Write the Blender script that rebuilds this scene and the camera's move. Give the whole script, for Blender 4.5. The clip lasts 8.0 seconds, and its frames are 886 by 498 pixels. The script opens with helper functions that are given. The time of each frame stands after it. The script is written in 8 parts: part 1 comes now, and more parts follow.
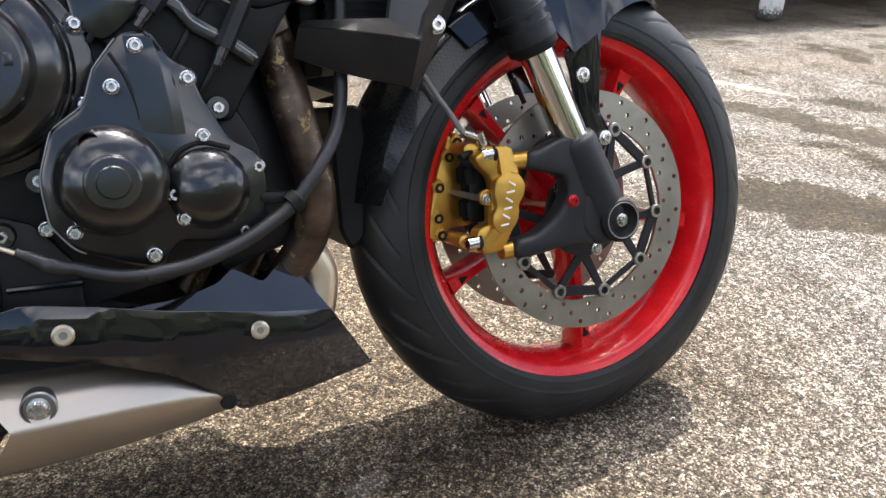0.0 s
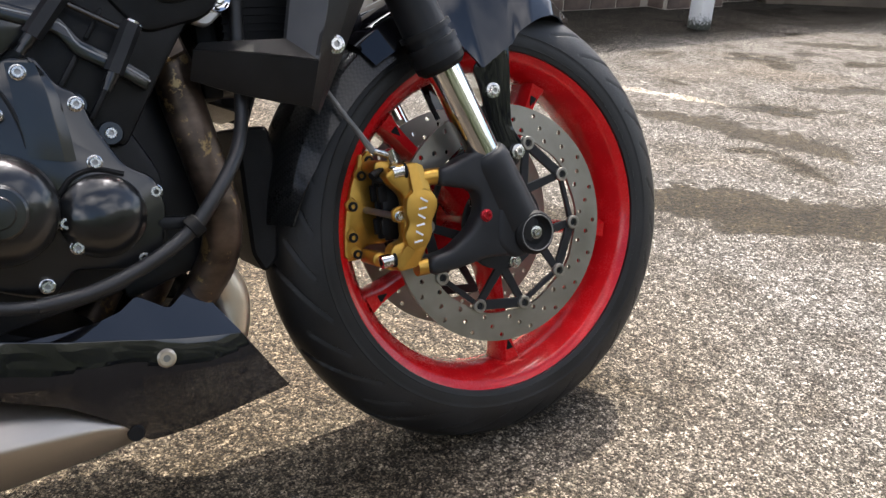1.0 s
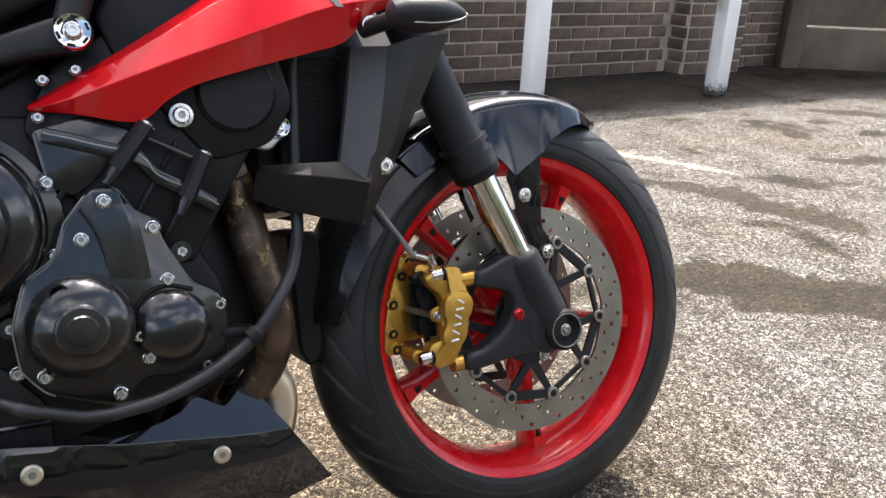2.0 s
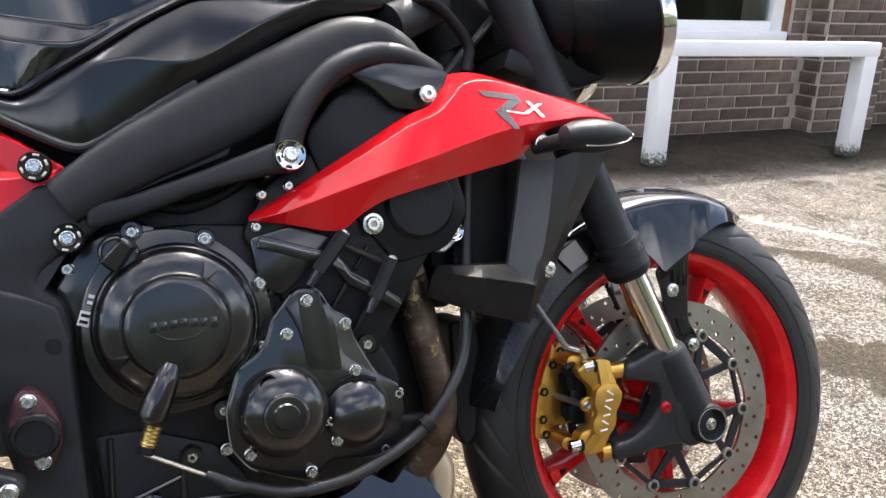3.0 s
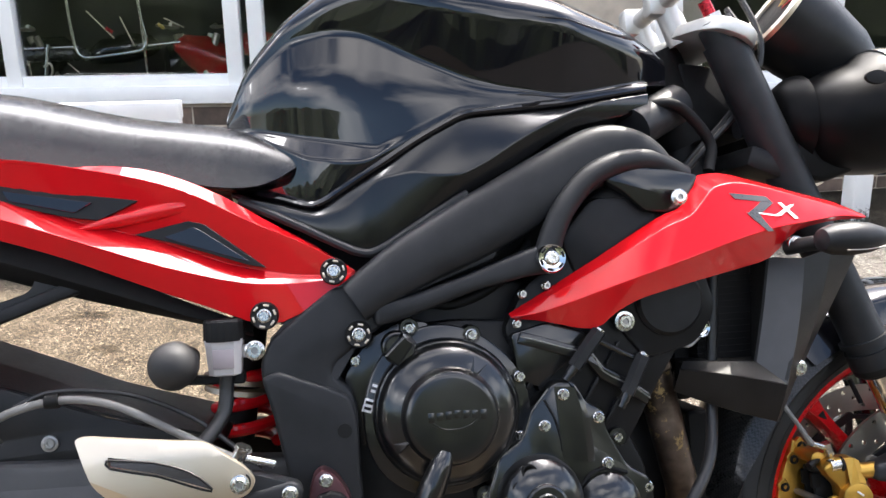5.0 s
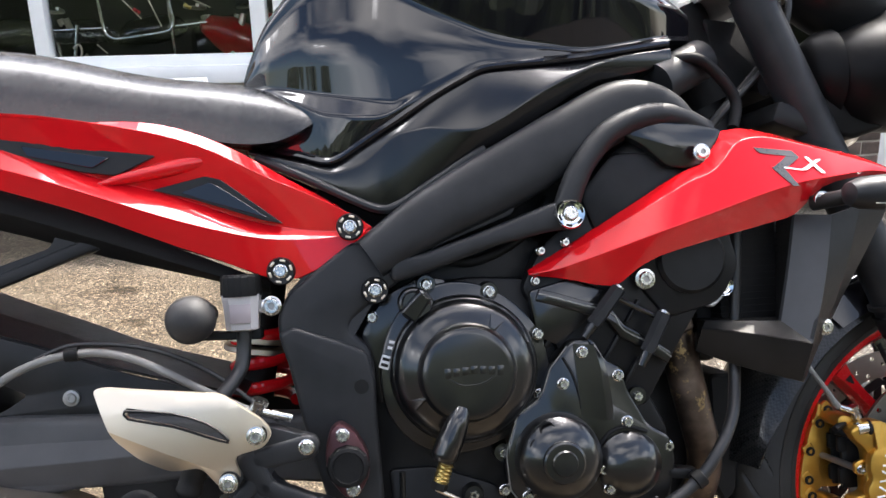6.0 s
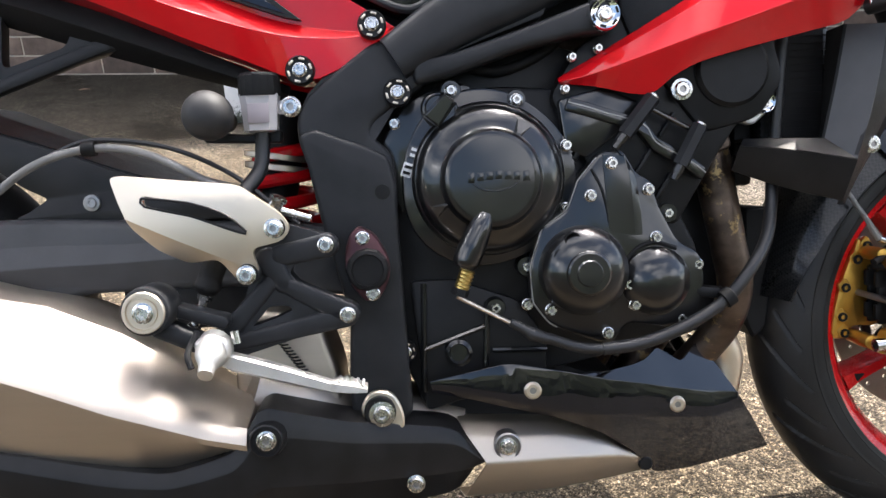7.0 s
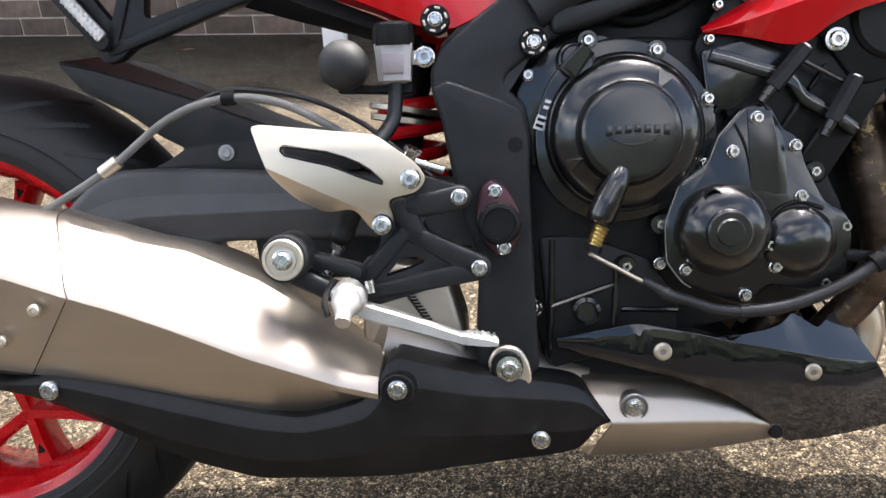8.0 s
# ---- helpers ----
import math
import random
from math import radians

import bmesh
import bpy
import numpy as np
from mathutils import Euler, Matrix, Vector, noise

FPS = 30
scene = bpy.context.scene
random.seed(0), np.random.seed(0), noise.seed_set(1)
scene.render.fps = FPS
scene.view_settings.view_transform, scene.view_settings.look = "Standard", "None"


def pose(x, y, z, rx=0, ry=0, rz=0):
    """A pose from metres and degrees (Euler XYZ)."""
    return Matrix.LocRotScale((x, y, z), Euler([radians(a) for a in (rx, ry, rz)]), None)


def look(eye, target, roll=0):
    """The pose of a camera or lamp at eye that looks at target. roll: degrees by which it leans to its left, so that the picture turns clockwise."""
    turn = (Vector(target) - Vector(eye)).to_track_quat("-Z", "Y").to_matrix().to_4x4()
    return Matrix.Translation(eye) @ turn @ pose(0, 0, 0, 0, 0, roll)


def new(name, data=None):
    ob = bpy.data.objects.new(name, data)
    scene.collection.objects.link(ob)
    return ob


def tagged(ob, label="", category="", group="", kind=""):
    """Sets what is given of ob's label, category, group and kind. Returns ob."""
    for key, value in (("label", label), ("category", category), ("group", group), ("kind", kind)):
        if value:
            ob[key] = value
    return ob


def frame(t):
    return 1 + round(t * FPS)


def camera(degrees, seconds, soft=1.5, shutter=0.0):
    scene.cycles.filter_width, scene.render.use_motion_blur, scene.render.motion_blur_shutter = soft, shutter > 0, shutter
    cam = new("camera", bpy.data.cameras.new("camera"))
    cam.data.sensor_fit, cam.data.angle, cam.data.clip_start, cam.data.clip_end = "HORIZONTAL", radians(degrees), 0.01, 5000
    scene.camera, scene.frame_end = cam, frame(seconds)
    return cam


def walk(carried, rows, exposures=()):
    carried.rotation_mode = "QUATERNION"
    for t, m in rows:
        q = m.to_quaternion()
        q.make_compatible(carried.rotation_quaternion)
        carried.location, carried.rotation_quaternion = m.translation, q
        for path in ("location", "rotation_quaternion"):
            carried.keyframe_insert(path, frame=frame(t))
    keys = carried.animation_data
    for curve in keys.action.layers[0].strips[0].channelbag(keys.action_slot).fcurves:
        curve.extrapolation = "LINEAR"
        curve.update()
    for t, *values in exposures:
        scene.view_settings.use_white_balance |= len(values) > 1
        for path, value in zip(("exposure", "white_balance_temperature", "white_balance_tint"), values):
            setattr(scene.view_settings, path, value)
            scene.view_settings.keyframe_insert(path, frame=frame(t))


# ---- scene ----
cam = camera(58.0, 8.0)
EXPO = 0.72
LEAN = 16.80
# seconds, eye in metres, turn in degrees
ROWS = [
    (0, -0.5838, -0.7613, 0.7024, 64.19, -2.87, -24.50),
    (0.5, -0.5456, -0.7761, 0.6965, 64.80, -2.66, -27.90),
    (1, -0.5418, -0.7787, 0.7066, 65.41, -2.41, -28.41),
    (1.2, -0.5460, -0.7769, 0.7154, 66.22, -2.47, -28.81),
    (2.3, -0.6046, -0.7987, 0.8210, 69.87, -2.73, -25.54),
    (2.5, -0.6218, -0.7999, 0.8417, 70.54, -2.63, -23.97),
    (3, -0.6638, -0.8066, 0.8695, 71.54, -1.85, -19.43),
    (3.5, -0.7218, -0.8194, 0.8807, 71.76, -1.07, -13.71),
    (4, -0.7507, -0.8227, 0.8750, 72.08, -0.54, -10.38),
    (4.5, -0.7674, -0.8169, 0.9242, 73.74, 0.34, -8.97),
    (4.7, -0.7753, -0.8151, 0.9403, 74.70, 0.54, -8.74),
    (5.8, -0.7608, -0.8218, 0.9190, 74.76, 1.72, -6.61),
    (6, -0.7619, -0.8179, 0.9076, 73.64, 1.49, -6.35),
    (6.5, -0.7628, -0.8197, 0.8566, 71.42, 1.25, -4.92),
    (7, -0.7555, -0.8297, 0.7877, 67.77, 1.31, -3.77),
    (7.5, -0.7609, -0.8256, 0.7673, 65.48, 1.60, -2.70),
    (8, -0.8054, -0.8235, 0.7758, 65.39, 2.42, 2.18),
]
walk(cam, [(t, pose(x, y, z, rx, ry, rz)) for t, x, y, z, rx, ry, rz in ROWS], exposures=[(0.0, EXPO + 0.28), (0.5, EXPO - 0.06), (1.0, EXPO - 0.08), (2.5, EXPO + 0.24), (3.5, EXPO + 0.44), (4.0, EXPO + 0.50), (4.5, EXPO + 0.46), (6.5, EXPO + 0.38), (8.0, EXPO + 0.38)])

# ---- light: midday sun from ahead of and beyond the motorcycle, partly cloudy sky ----
SUN_WAY = Vector((0.50, 0.46, 1.0)).normalized()
sun = new("sun", bpy.data.lights.new("sun", "SUN"))
sun.data.energy, sun.data.angle, sun.data.color = 5.2, radians(0.53), (1.0, 0.94, 0.85)
sun.matrix_world = look(SUN_WAY * 20, (0, 0, 0))
world = bpy.data.worlds.new("world")
scene.world = world
world.use_nodes = True
wn = world.node_tree.nodes
sky = wn.new("ShaderNodeTexSky")
sky.sky_type, sky.sun_disc = "NISHITA", False
sky.sun_elevation = math.asin(SUN_WAY.z)
sky.sun_rotation = math.atan2(SUN_WAY.x, SUN_WAY.y)
sky.dust_density, sky.ozone_density = 1.6, 1.5
cloud_at = wn.new("ShaderNodeTexCoord")
cloud_map = wn.new("ShaderNodeMapping")
cloud_map.inputs["Location"].default_value, cloud_map.inputs["Scale"].default_value = (15.3, -5.4, 27.0), (1.0, 1.0, 2.2)
cloud = wn.new("ShaderNodeTexNoise")
cloud.inputs["Scale"].default_value, cloud.inputs["Detail"].default_value, cloud.inputs["Roughness"].default_value = 1.5, 6.0, 0.5
cloud_ramp = wn.new("ShaderNodeValToRGB")
cloud_ramp.color_ramp.elements[0].position, cloud_ramp.color_ramp.elements[1].position = 0.44, 0.62
cloud_mix = wn.new("ShaderNodeMixRGB")
cloud_lit = wn.new("ShaderNodeMixRGB")
cloud_lit.blend_type = "ADD"
cloud_lit.inputs["Fac"].default_value = 1.0
cloud_lit.inputs["Color2"].default_value = (11.0, 10.2, 9.4, 1)
wl = world.node_tree.links
wl.new(cloud_at.outputs["Generated"], cloud_map.inputs["Vector"])
wl.new(cloud_map.outputs["Vector"], cloud.inputs["Vector"])
wl.new(cloud.outputs["Fac"], cloud_ramp.inputs["Fac"])
wl.new(sky.outputs["Color"], cloud_mix.inputs["Color1"])
wl.new(sky.outputs["Color"], cloud_lit.inputs["Color1"])
# thin cloud and glow added round the sun in the unseen sky, for highlights
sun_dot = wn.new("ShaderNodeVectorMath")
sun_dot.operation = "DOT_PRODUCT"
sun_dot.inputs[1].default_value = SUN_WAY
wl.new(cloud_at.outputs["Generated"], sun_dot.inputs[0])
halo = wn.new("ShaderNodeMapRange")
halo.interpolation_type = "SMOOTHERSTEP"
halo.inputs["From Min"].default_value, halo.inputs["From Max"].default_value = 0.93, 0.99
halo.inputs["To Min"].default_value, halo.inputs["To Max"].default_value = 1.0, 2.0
halo_cover = wn.new("ShaderNodeMapRange")
halo_cover.interpolation_type = "SMOOTHERSTEP"
halo_cover.inputs["From Min"].default_value, halo_cover.inputs["From Max"].default_value = 0.91, 0.96
wl.new(sun_dot.outputs["Value"], halo_cover.inputs["Value"])
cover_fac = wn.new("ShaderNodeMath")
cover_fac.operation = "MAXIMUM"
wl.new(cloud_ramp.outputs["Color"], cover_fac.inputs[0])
wl.new(halo_cover.outputs["Result"], cover_fac.inputs[1])
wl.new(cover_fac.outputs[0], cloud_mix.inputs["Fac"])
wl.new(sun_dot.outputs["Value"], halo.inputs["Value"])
cloud_glow = wn.new("ShaderNodeVectorMath")
cloud_glow.operation = "SCALE"
wl.new(cloud_lit.outputs["Color"], cloud_glow.inputs[0])
# thick cloud heads boosted, the offset picked so one mirrors in the tail panel
heads = wn.new("ShaderNodeMapRange")
heads.interpolation_type = "SMOOTHSTEP"
heads.inputs["From Min"].default_value, heads.inputs["From Max"].default_value = 0.63, 0.68
heads.inputs["To Min"].default_value, heads.inputs["To Max"].default_value = 1.0, 7.0
wl.new(cloud.outputs["Fac"], heads.inputs["Value"])
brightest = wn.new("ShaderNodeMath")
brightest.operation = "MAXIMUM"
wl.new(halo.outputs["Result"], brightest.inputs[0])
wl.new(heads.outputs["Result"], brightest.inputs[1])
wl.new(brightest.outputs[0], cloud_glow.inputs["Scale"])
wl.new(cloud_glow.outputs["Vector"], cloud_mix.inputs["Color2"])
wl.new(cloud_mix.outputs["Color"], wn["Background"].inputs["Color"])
wn["Background"].inputs["Strength"].default_value = 0.15


# ---- materials ----
def ramp(nodes, links, source, stops):
    r = nodes.new("ShaderNodeValToRGB")
    while len(r.color_ramp.elements) < len(stops):
        r.color_ramp.elements.new(0.5)
    for e, (p, c) in zip(r.color_ramp.elements, stops):
        e.position, e.color = p, (*c, 1)
    links.new(source, r.inputs["Fac"])
    return r.outputs["Color"]


def surface(name, color, rough, metal=0.0, coat=0.0, var=0.12, scale=30.0, fine=400.0, bump=0.05, rough_var=0.08, stretch=(1, 1, 1), dust=0.0, bump_size=0.0008, vary=0.0, spec=0.5, coat_rough=0.03, coat_ior=1.5):
    """A material with grain and wear at two scales, in the object's own metres."""
    m = bpy.data.materials.new(name)
    m.use_nodes = True
    n, l = m.node_tree.nodes, m.node_tree.links
    b = n["Principled BSDF"]
    at = n.new("ShaderNodeTexCoord")
    mp = n.new("ShaderNodeMapping")
    mp.inputs["Scale"].default_value = stretch
    l.new(at.outputs["Object"], mp.inputs["Vector"])
    big = n.new("ShaderNodeTexNoise")
    big.inputs["Scale"].default_value, big.inputs["Detail"].default_value = scale, 5
    small = n.new("ShaderNodeTexNoise")
    small.inputs["Scale"].default_value, small.inputs["Detail"].default_value = fine, 3
    for t in (big, small):
        l.new(mp.outputs["Vector"], t.inputs["Vector"])
    lo = tuple(max(0, c * (1 - var)) for c in color)
    hi = tuple(min(1, c * (1 + var) + dust) for c in color)
    col = ramp(n, l, big.outputs["Fac"], [(0.3, lo), (0.7, hi)])
    if vary:
        info = n.new("ShaderNodeObjectInfo")
        hsv = n.new("ShaderNodeHueSaturation")
        k = n.new("ShaderNodeMapRange")
        k.inputs["To Min"].default_value, k.inputs["To Max"].default_value = 1 - vary, 1 + vary
        l.new(info.outputs["Random"], k.inputs["Value"])
        l.new(k.outputs["Result"], hsv.inputs["Value"])
        l.new(col, hsv.inputs["Color"])
        col = hsv.outputs["Color"]
    l.new(col, b.inputs["Base Color"])
    mix = n.new("ShaderNodeMath")
    mix.operation = "ADD"
    l.new(big.outputs["Fac"], mix.inputs[0])
    l.new(small.outputs["Fac"], mix.inputs[1])
    r = n.new("ShaderNodeMapRange")
    r.inputs["From Min"].default_value, r.inputs["From Max"].default_value = 0.6, 1.4
    r.inputs["To Min"].default_value, r.inputs["To Max"].default_value = max(0.0, rough - rough_var), rough + rough_var
    l.new(mix.outputs[0], r.inputs["Value"])
    l.new(r.outputs["Result"], b.inputs["Roughness"])
    b.inputs["Metallic"].default_value = metal
    b.inputs["Coat Weight"].default_value = coat
    b.inputs["Specular IOR Level"].default_value = spec
    b.inputs["Coat IOR"].default_value = coat_ior
    b.inputs["Coat Roughness"].default_value = coat_rough
    if bump:
        bp = n.new("ShaderNodeBump")
        bp.inputs["Strength"].default_value, bp.inputs["Distance"].default_value = bump, bump_size
        l.new(small.outputs["Fac"], bp.inputs["Height"])
        l.new(bp.outputs["Normal"], b.inputs["Normal"])
    return m


GLOSS_BLACK = surface("gloss_black_paint", (0.006, 0.006, 0.008), 0.05, coat=1.0, var=0.3, bump=0.0, rough_var=0.025, scale=12, spec=0.08, coat_ior=1.54)
SATIN_BLACK = surface("satin_black_paint", (0.0165, 0.0172, 0.0190), 0.44, var=0.2, bump=0.10, rough_var=0.05, fine=900, dust=0.001, spec=0.24)
PLASTIC = surface("black_moulded_plastic", (0.0100, 0.0100, 0.0104), 0.36, var=0.25, bump=0.22, rough_var=0.06, fine=1400, dust=0.001, spec=0.26)
ENGINE_BLACK = surface("black_engine_paint", (0.0045, 0.0047, 0.0050), 0.34, coat=0.9, coat_rough=0.11, coat_ior=1.55, var=0.3, bump=0.06, rough_var=0.05, fine=700, dust=0.001, spec=0.25)
ENGINE_MATT = surface("matt_black_casting", (0.0090, 0.0091, 0.0096), 0.38, var=0.3, bump=0.30, rough_var=0.08, fine=800, dust=0.001, spec=0.2)
LAMP_BLACK = surface("lamp_plastic", (0.0045, 0.0045, 0.0048), 0.42, var=0.2, bump=0.05, rough_var=0.05, fine=900, spec=0.09)
COVER_BLACK = surface("side_cover_black", (0.005, 0.005, 0.0055), 0.22, coat=0.35, coat_rough=0.10, var=0.25, bump=0.03, rough_var=0.04, fine=900, spec=0.4)
DEEP_BLACK = surface("dull_black_rubber", (0.0085, 0.0085, 0.0088), 0.6, var=0.3, bump=0.2, spec=0.18)
RED = surface("red_paint", (0.56, 0.005, 0.010), 0.40, coat=1.0, coat_rough=0.012, coat_ior=1.48, var=0.05, bump=0.0, rough_var=0.05, scale=14, spec=0.05)
RED_WHEEL = surface("red_wheel_paint", (0.58, 0.007, 0.011), 0.26, spec=0.25, coat=0.5, var=0.08, bump=0.03, rough_var=0.06)
RUBBER = surface("tyre_rubber", (0.013, 0.013, 0.0135), 0.47, var=0.35, scale=18, fine=500, bump=0.3, rough_var=0.1, dust=0.002, spec=0.36)
HOSE = surface("black_hose_rubber", (0.013, 0.013, 0.014), 0.45, var=0.2, bump=0.1)
SEAT_SKIN = surface("black_seat_vinyl", (0.014, 0.014, 0.015), 0.27, var=0.12, fine=1800, bump=0.10, rough_var=0.04, spec=0.55)
STEEL = surface("brushed_stainless_steel", (0.49, 0.44, 0.378), 0.46, metal=1.0, var=0.03, scale=6, fine=160, bump=0.006, rough_var=0.012, stretch=(1, 6, 14))
PALE_STEEL = surface("brushed_pale_steel", (0.70, 0.615, 0.50), 0.40, metal=1.0, var=0.03, scale=5, fine=260, bump=0.03, rough_var=0.03, stretch=(1, 1, 8))
CAST_ALU = surface("bare_cast_aluminium", (0.60, 0.59, 0.565), 0.50, metal=0.9, var=0.1, bump=0.25, rough_var=0.1)
DARK_STEEL = surface("greased_steel", (0.32, 0.31, 0.30), 0.36, metal=0.9, var=0.2)
# black plastic lightened for the sky's sheen on cowl lip and swingarm
LIT_PLASTIC = surface("grained_grey_black_plastic", (0.046, 0.047, 0.050), 0.46, var=0.15, fine=1600, bump=0.3)
BOLT_STEEL = surface("zinc_bolt_steel", (0.60, 0.59, 0.57), 0.24, metal=1.0, var=0.15, scale=60, bump=0.08, rough_var=0.1)
CHROME = surface("polished_chrome", (0.80, 0.79, 0.77), 0.06, metal=1.0, var=0.04, bump=0.0, rough_var=0.03)
GOLD = surface("gold_anodised_aluminium", (0.54, 0.31, 0.062), 0.36, metal=0.85, var=0.12, scale=40, bump=0.15, rough_var=0.08)
DISC_STEEL = surface("brake_disc_steel", (0.31, 0.29, 0.255), 0.38, metal=0.9, var=0.15, scale=24, bump=0.1, rough_var=0.08)
BRASS = surface("brass_thread", (0.50, 0.36, 0.12), 0.35, metal=1.0, var=0.15)
RED_ANODISED = surface("red_anodised_metal", (0.45, 0.02, 0.03), 0.28, metal=0.7, var=0.1)
DARK_RED = surface("dark_plum_anodised_metal", (0.075, 0.03, 0.035), 0.38, metal=0.6, var=0.2)
FLUID = surface("fluid_behind_cloudy_plastic", (0.30, 0.26, 0.27), 0.35, var=0.1, bump=0.0)
NYLON = surface("black_nylon", (0.012, 0.012, 0.013), 0.62, var=0.2, bump=0.12, fine=900)
CLOUDY_PLASTIC = surface("cloudy_white_plastic", (0.44, 0.42, 0.42), 0.35, var=0.06, bump=0.05)
GREY_BRAID = surface("grey_braided_hose", (0.17, 0.165, 0.155), 0.45, var=0.25, fine=1500, bump=0.5)
WHITE_PAINT = surface("white_paint", (0.82, 0.82, 0.81), 0.45, var=0.05, scale=5, fine=120, bump=0.12, rough_var=0.1)
DECAL_DARK = surface("dark_grey_decal", (0.055, 0.055, 0.06), 0.3, var=0.1, bump=0)
DECAL_WHITE = surface("white_decal", (0.72, 0.72, 0.72), 0.35, var=0.05, bump=0)


def splashed():
    """White paint with dark mould that has crept up from the ground in spots."""
    m = surface("white_paint_mouldy_at_the_foot", (0.82, 0.82, 0.81), 0.45, var=0.05, scale=5, fine=120, bump=0.12, rough_var=0.1)
    n, l = m.node_tree.nodes, m.node_tree.links
    at = n.new("ShaderNodeTexCoord")
    xyz = n.new("ShaderNodeSeparateXYZ")
    l.new(at.outputs["Object"], xyz.inputs["Vector"])
    mould = n.new("ShaderNodeTexNoise")
    mould.inputs["Scale"].default_value, mould.inputs["Detail"].default_value, mould.inputs["Roughness"].default_value = 60, 6, 0.75
    l.new(at.outputs["Object"], mould.inputs["Vector"])
    lift = n.new("ShaderNodeMath")
    lift.operation = "MULTIPLY_ADD"
    lift.inputs[1].default_value = 0.30
    l.new(mould.outputs["Fac"], lift.inputs[0])
    fall = n.new("ShaderNodeMath")
    fall.operation = "MULTIPLY"
    fall.inputs[1].default_value = -1.0
    l.new(xyz.outputs["Z"], fall.inputs[0])
    l.new(fall.outputs[0], lift.inputs[2])
    mask = ramp(n, l, lift.outputs[0], [(0.08, (0, 0, 0)), (0.12, (1, 1, 1))])
    mix = n.new("ShaderNodeMixRGB")
    mix.inputs["Color2"].default_value = (0.07, 0.075, 0.06, 1)
    b = n["Principled BSDF"]
    l.new(mask, mix.inputs["Fac"])
    l.new(b.inputs["Base Color"].links[0].from_socket, mix.inputs["Color1"])
    l.new(mix.outputs["Color"], b.inputs["Base Color"])
    return m


POST_PAINT = splashed()
BRICK = surface("dark_brown_brick", (0.125, 0.088, 0.068), 0.80, var=0.35, scale=14, fine=140, bump=0.6, bump_size=0.003, vary=0.35)
MORTAR = surface("pale_mortar", (0.46, 0.40, 0.33), 0.9, var=0.2, scale=9, fine=200, bump=0.5, bump_size=0.003)
CONCRETE = surface("stained_brown_concrete", (0.135, 0.105, 0.078), 0.85, var=0.35, scale=3, fine=60, bump=0.5, bump_size=0.004)
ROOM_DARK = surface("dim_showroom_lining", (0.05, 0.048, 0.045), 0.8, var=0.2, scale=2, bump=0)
WOOD_BROWN = surface("brown_window_reveal", (0.20, 0.10, 0.055), 0.6, var=0.2, scale=8)


def heat_tinted():
    """Header steel browned and streaked by heat and road dirt."""
    m = surface("heat_browned_steel", (0.085, 0.060, 0.044), 0.40, metal=0.75, var=0.6, scale=26, fine=120, bump=0.25, rough_var=0.12, stretch=(1, 1, 1.6), dust=0.02)
    # flaking gold scale in torn patches
    n, l = m.node_tree.nodes, m.node_tree.links
    at = n.new("ShaderNodeTexCoord")
    flake = n.new("ShaderNodeTexNoise")
    flake.inputs["Scale"].default_value, flake.inputs["Detail"].default_value, flake.inputs["Roughness"].default_value = 26, 9, 0.7
    l.new(at.outputs["Object"], flake.inputs["Vector"])
    torn = ramp(n, l, flake.outputs["Fac"], [(0.565, (0, 0, 0)), (0.60, (1, 1, 1))])
    mix = n.new("ShaderNodeMixRGB")
    mix.inputs["Color2"].default_value = (0.36, 0.25, 0.12, 1)
    b = n["Principled BSDF"]
    l.new(torn, mix.inputs["Fac"])
    l.new(b.inputs["Base Color"].links[0].from_socket, mix.inputs["Color1"])
    l.new(mix.outputs["Color"], b.inputs["Base Color"])
    return m


HEADER = heat_tinted()


def carbon():
    m = surface("carbon_weave", (0.02, 0.02, 0.021), 0.30, coat=0.25, bump=0, spec=0.3)
    n, l = m.node_tree.nodes, m.node_tree.links
    at = n.new("ShaderNodeTexCoord")
    mp = n.new("ShaderNodeMapping")
    mp.inputs["Rotation"].default_value = (0, radians(45), 0)
    ck = n.new("ShaderNodeTexChecker")
    ck.inputs["Scale"].default_value = 330
    ck.inputs["Color1"].default_value, ck.inputs["Color2"].default_value = (0.022, 0.022, 0.023, 1), (0.004, 0.005, 0.005, 1)
    l.new(at.outputs["Object"], mp.inputs["Vector"])
    l.new(mp.outputs["Vector"], ck.inputs["Vector"])
    l.new(ck.outputs["Color"], n["Principled BSDF"].inputs["Base Color"])
    return m


CARBON = carbon()


def glass(name, tint, rough=0.0):
    m = bpy.data.materials.new(name)
    m.use_nodes = True
    b = m.node_tree.nodes["Principled BSDF"]
    b.inputs["Base Color"].default_value = (*tint, 1)
    b.inputs["Transmission Weight"].default_value = 1.0
    b.inputs["Roughness"].default_value = rough
    b.inputs["IOR"].default_value = 1.45
    return m


WINDOW_GLASS = glass("window_glass", (0.75, 0.78, 0.78))
HEDGE_GREEN = surface("dark_hedge_leaves", (0.030, 0.042, 0.016), 0.6, var=0.5, scale=3, fine=40, bump=0.6, bump_size=0.03)
LENS_GLASS = glass("lamp_glass", (0.95, 0.95, 0.95))


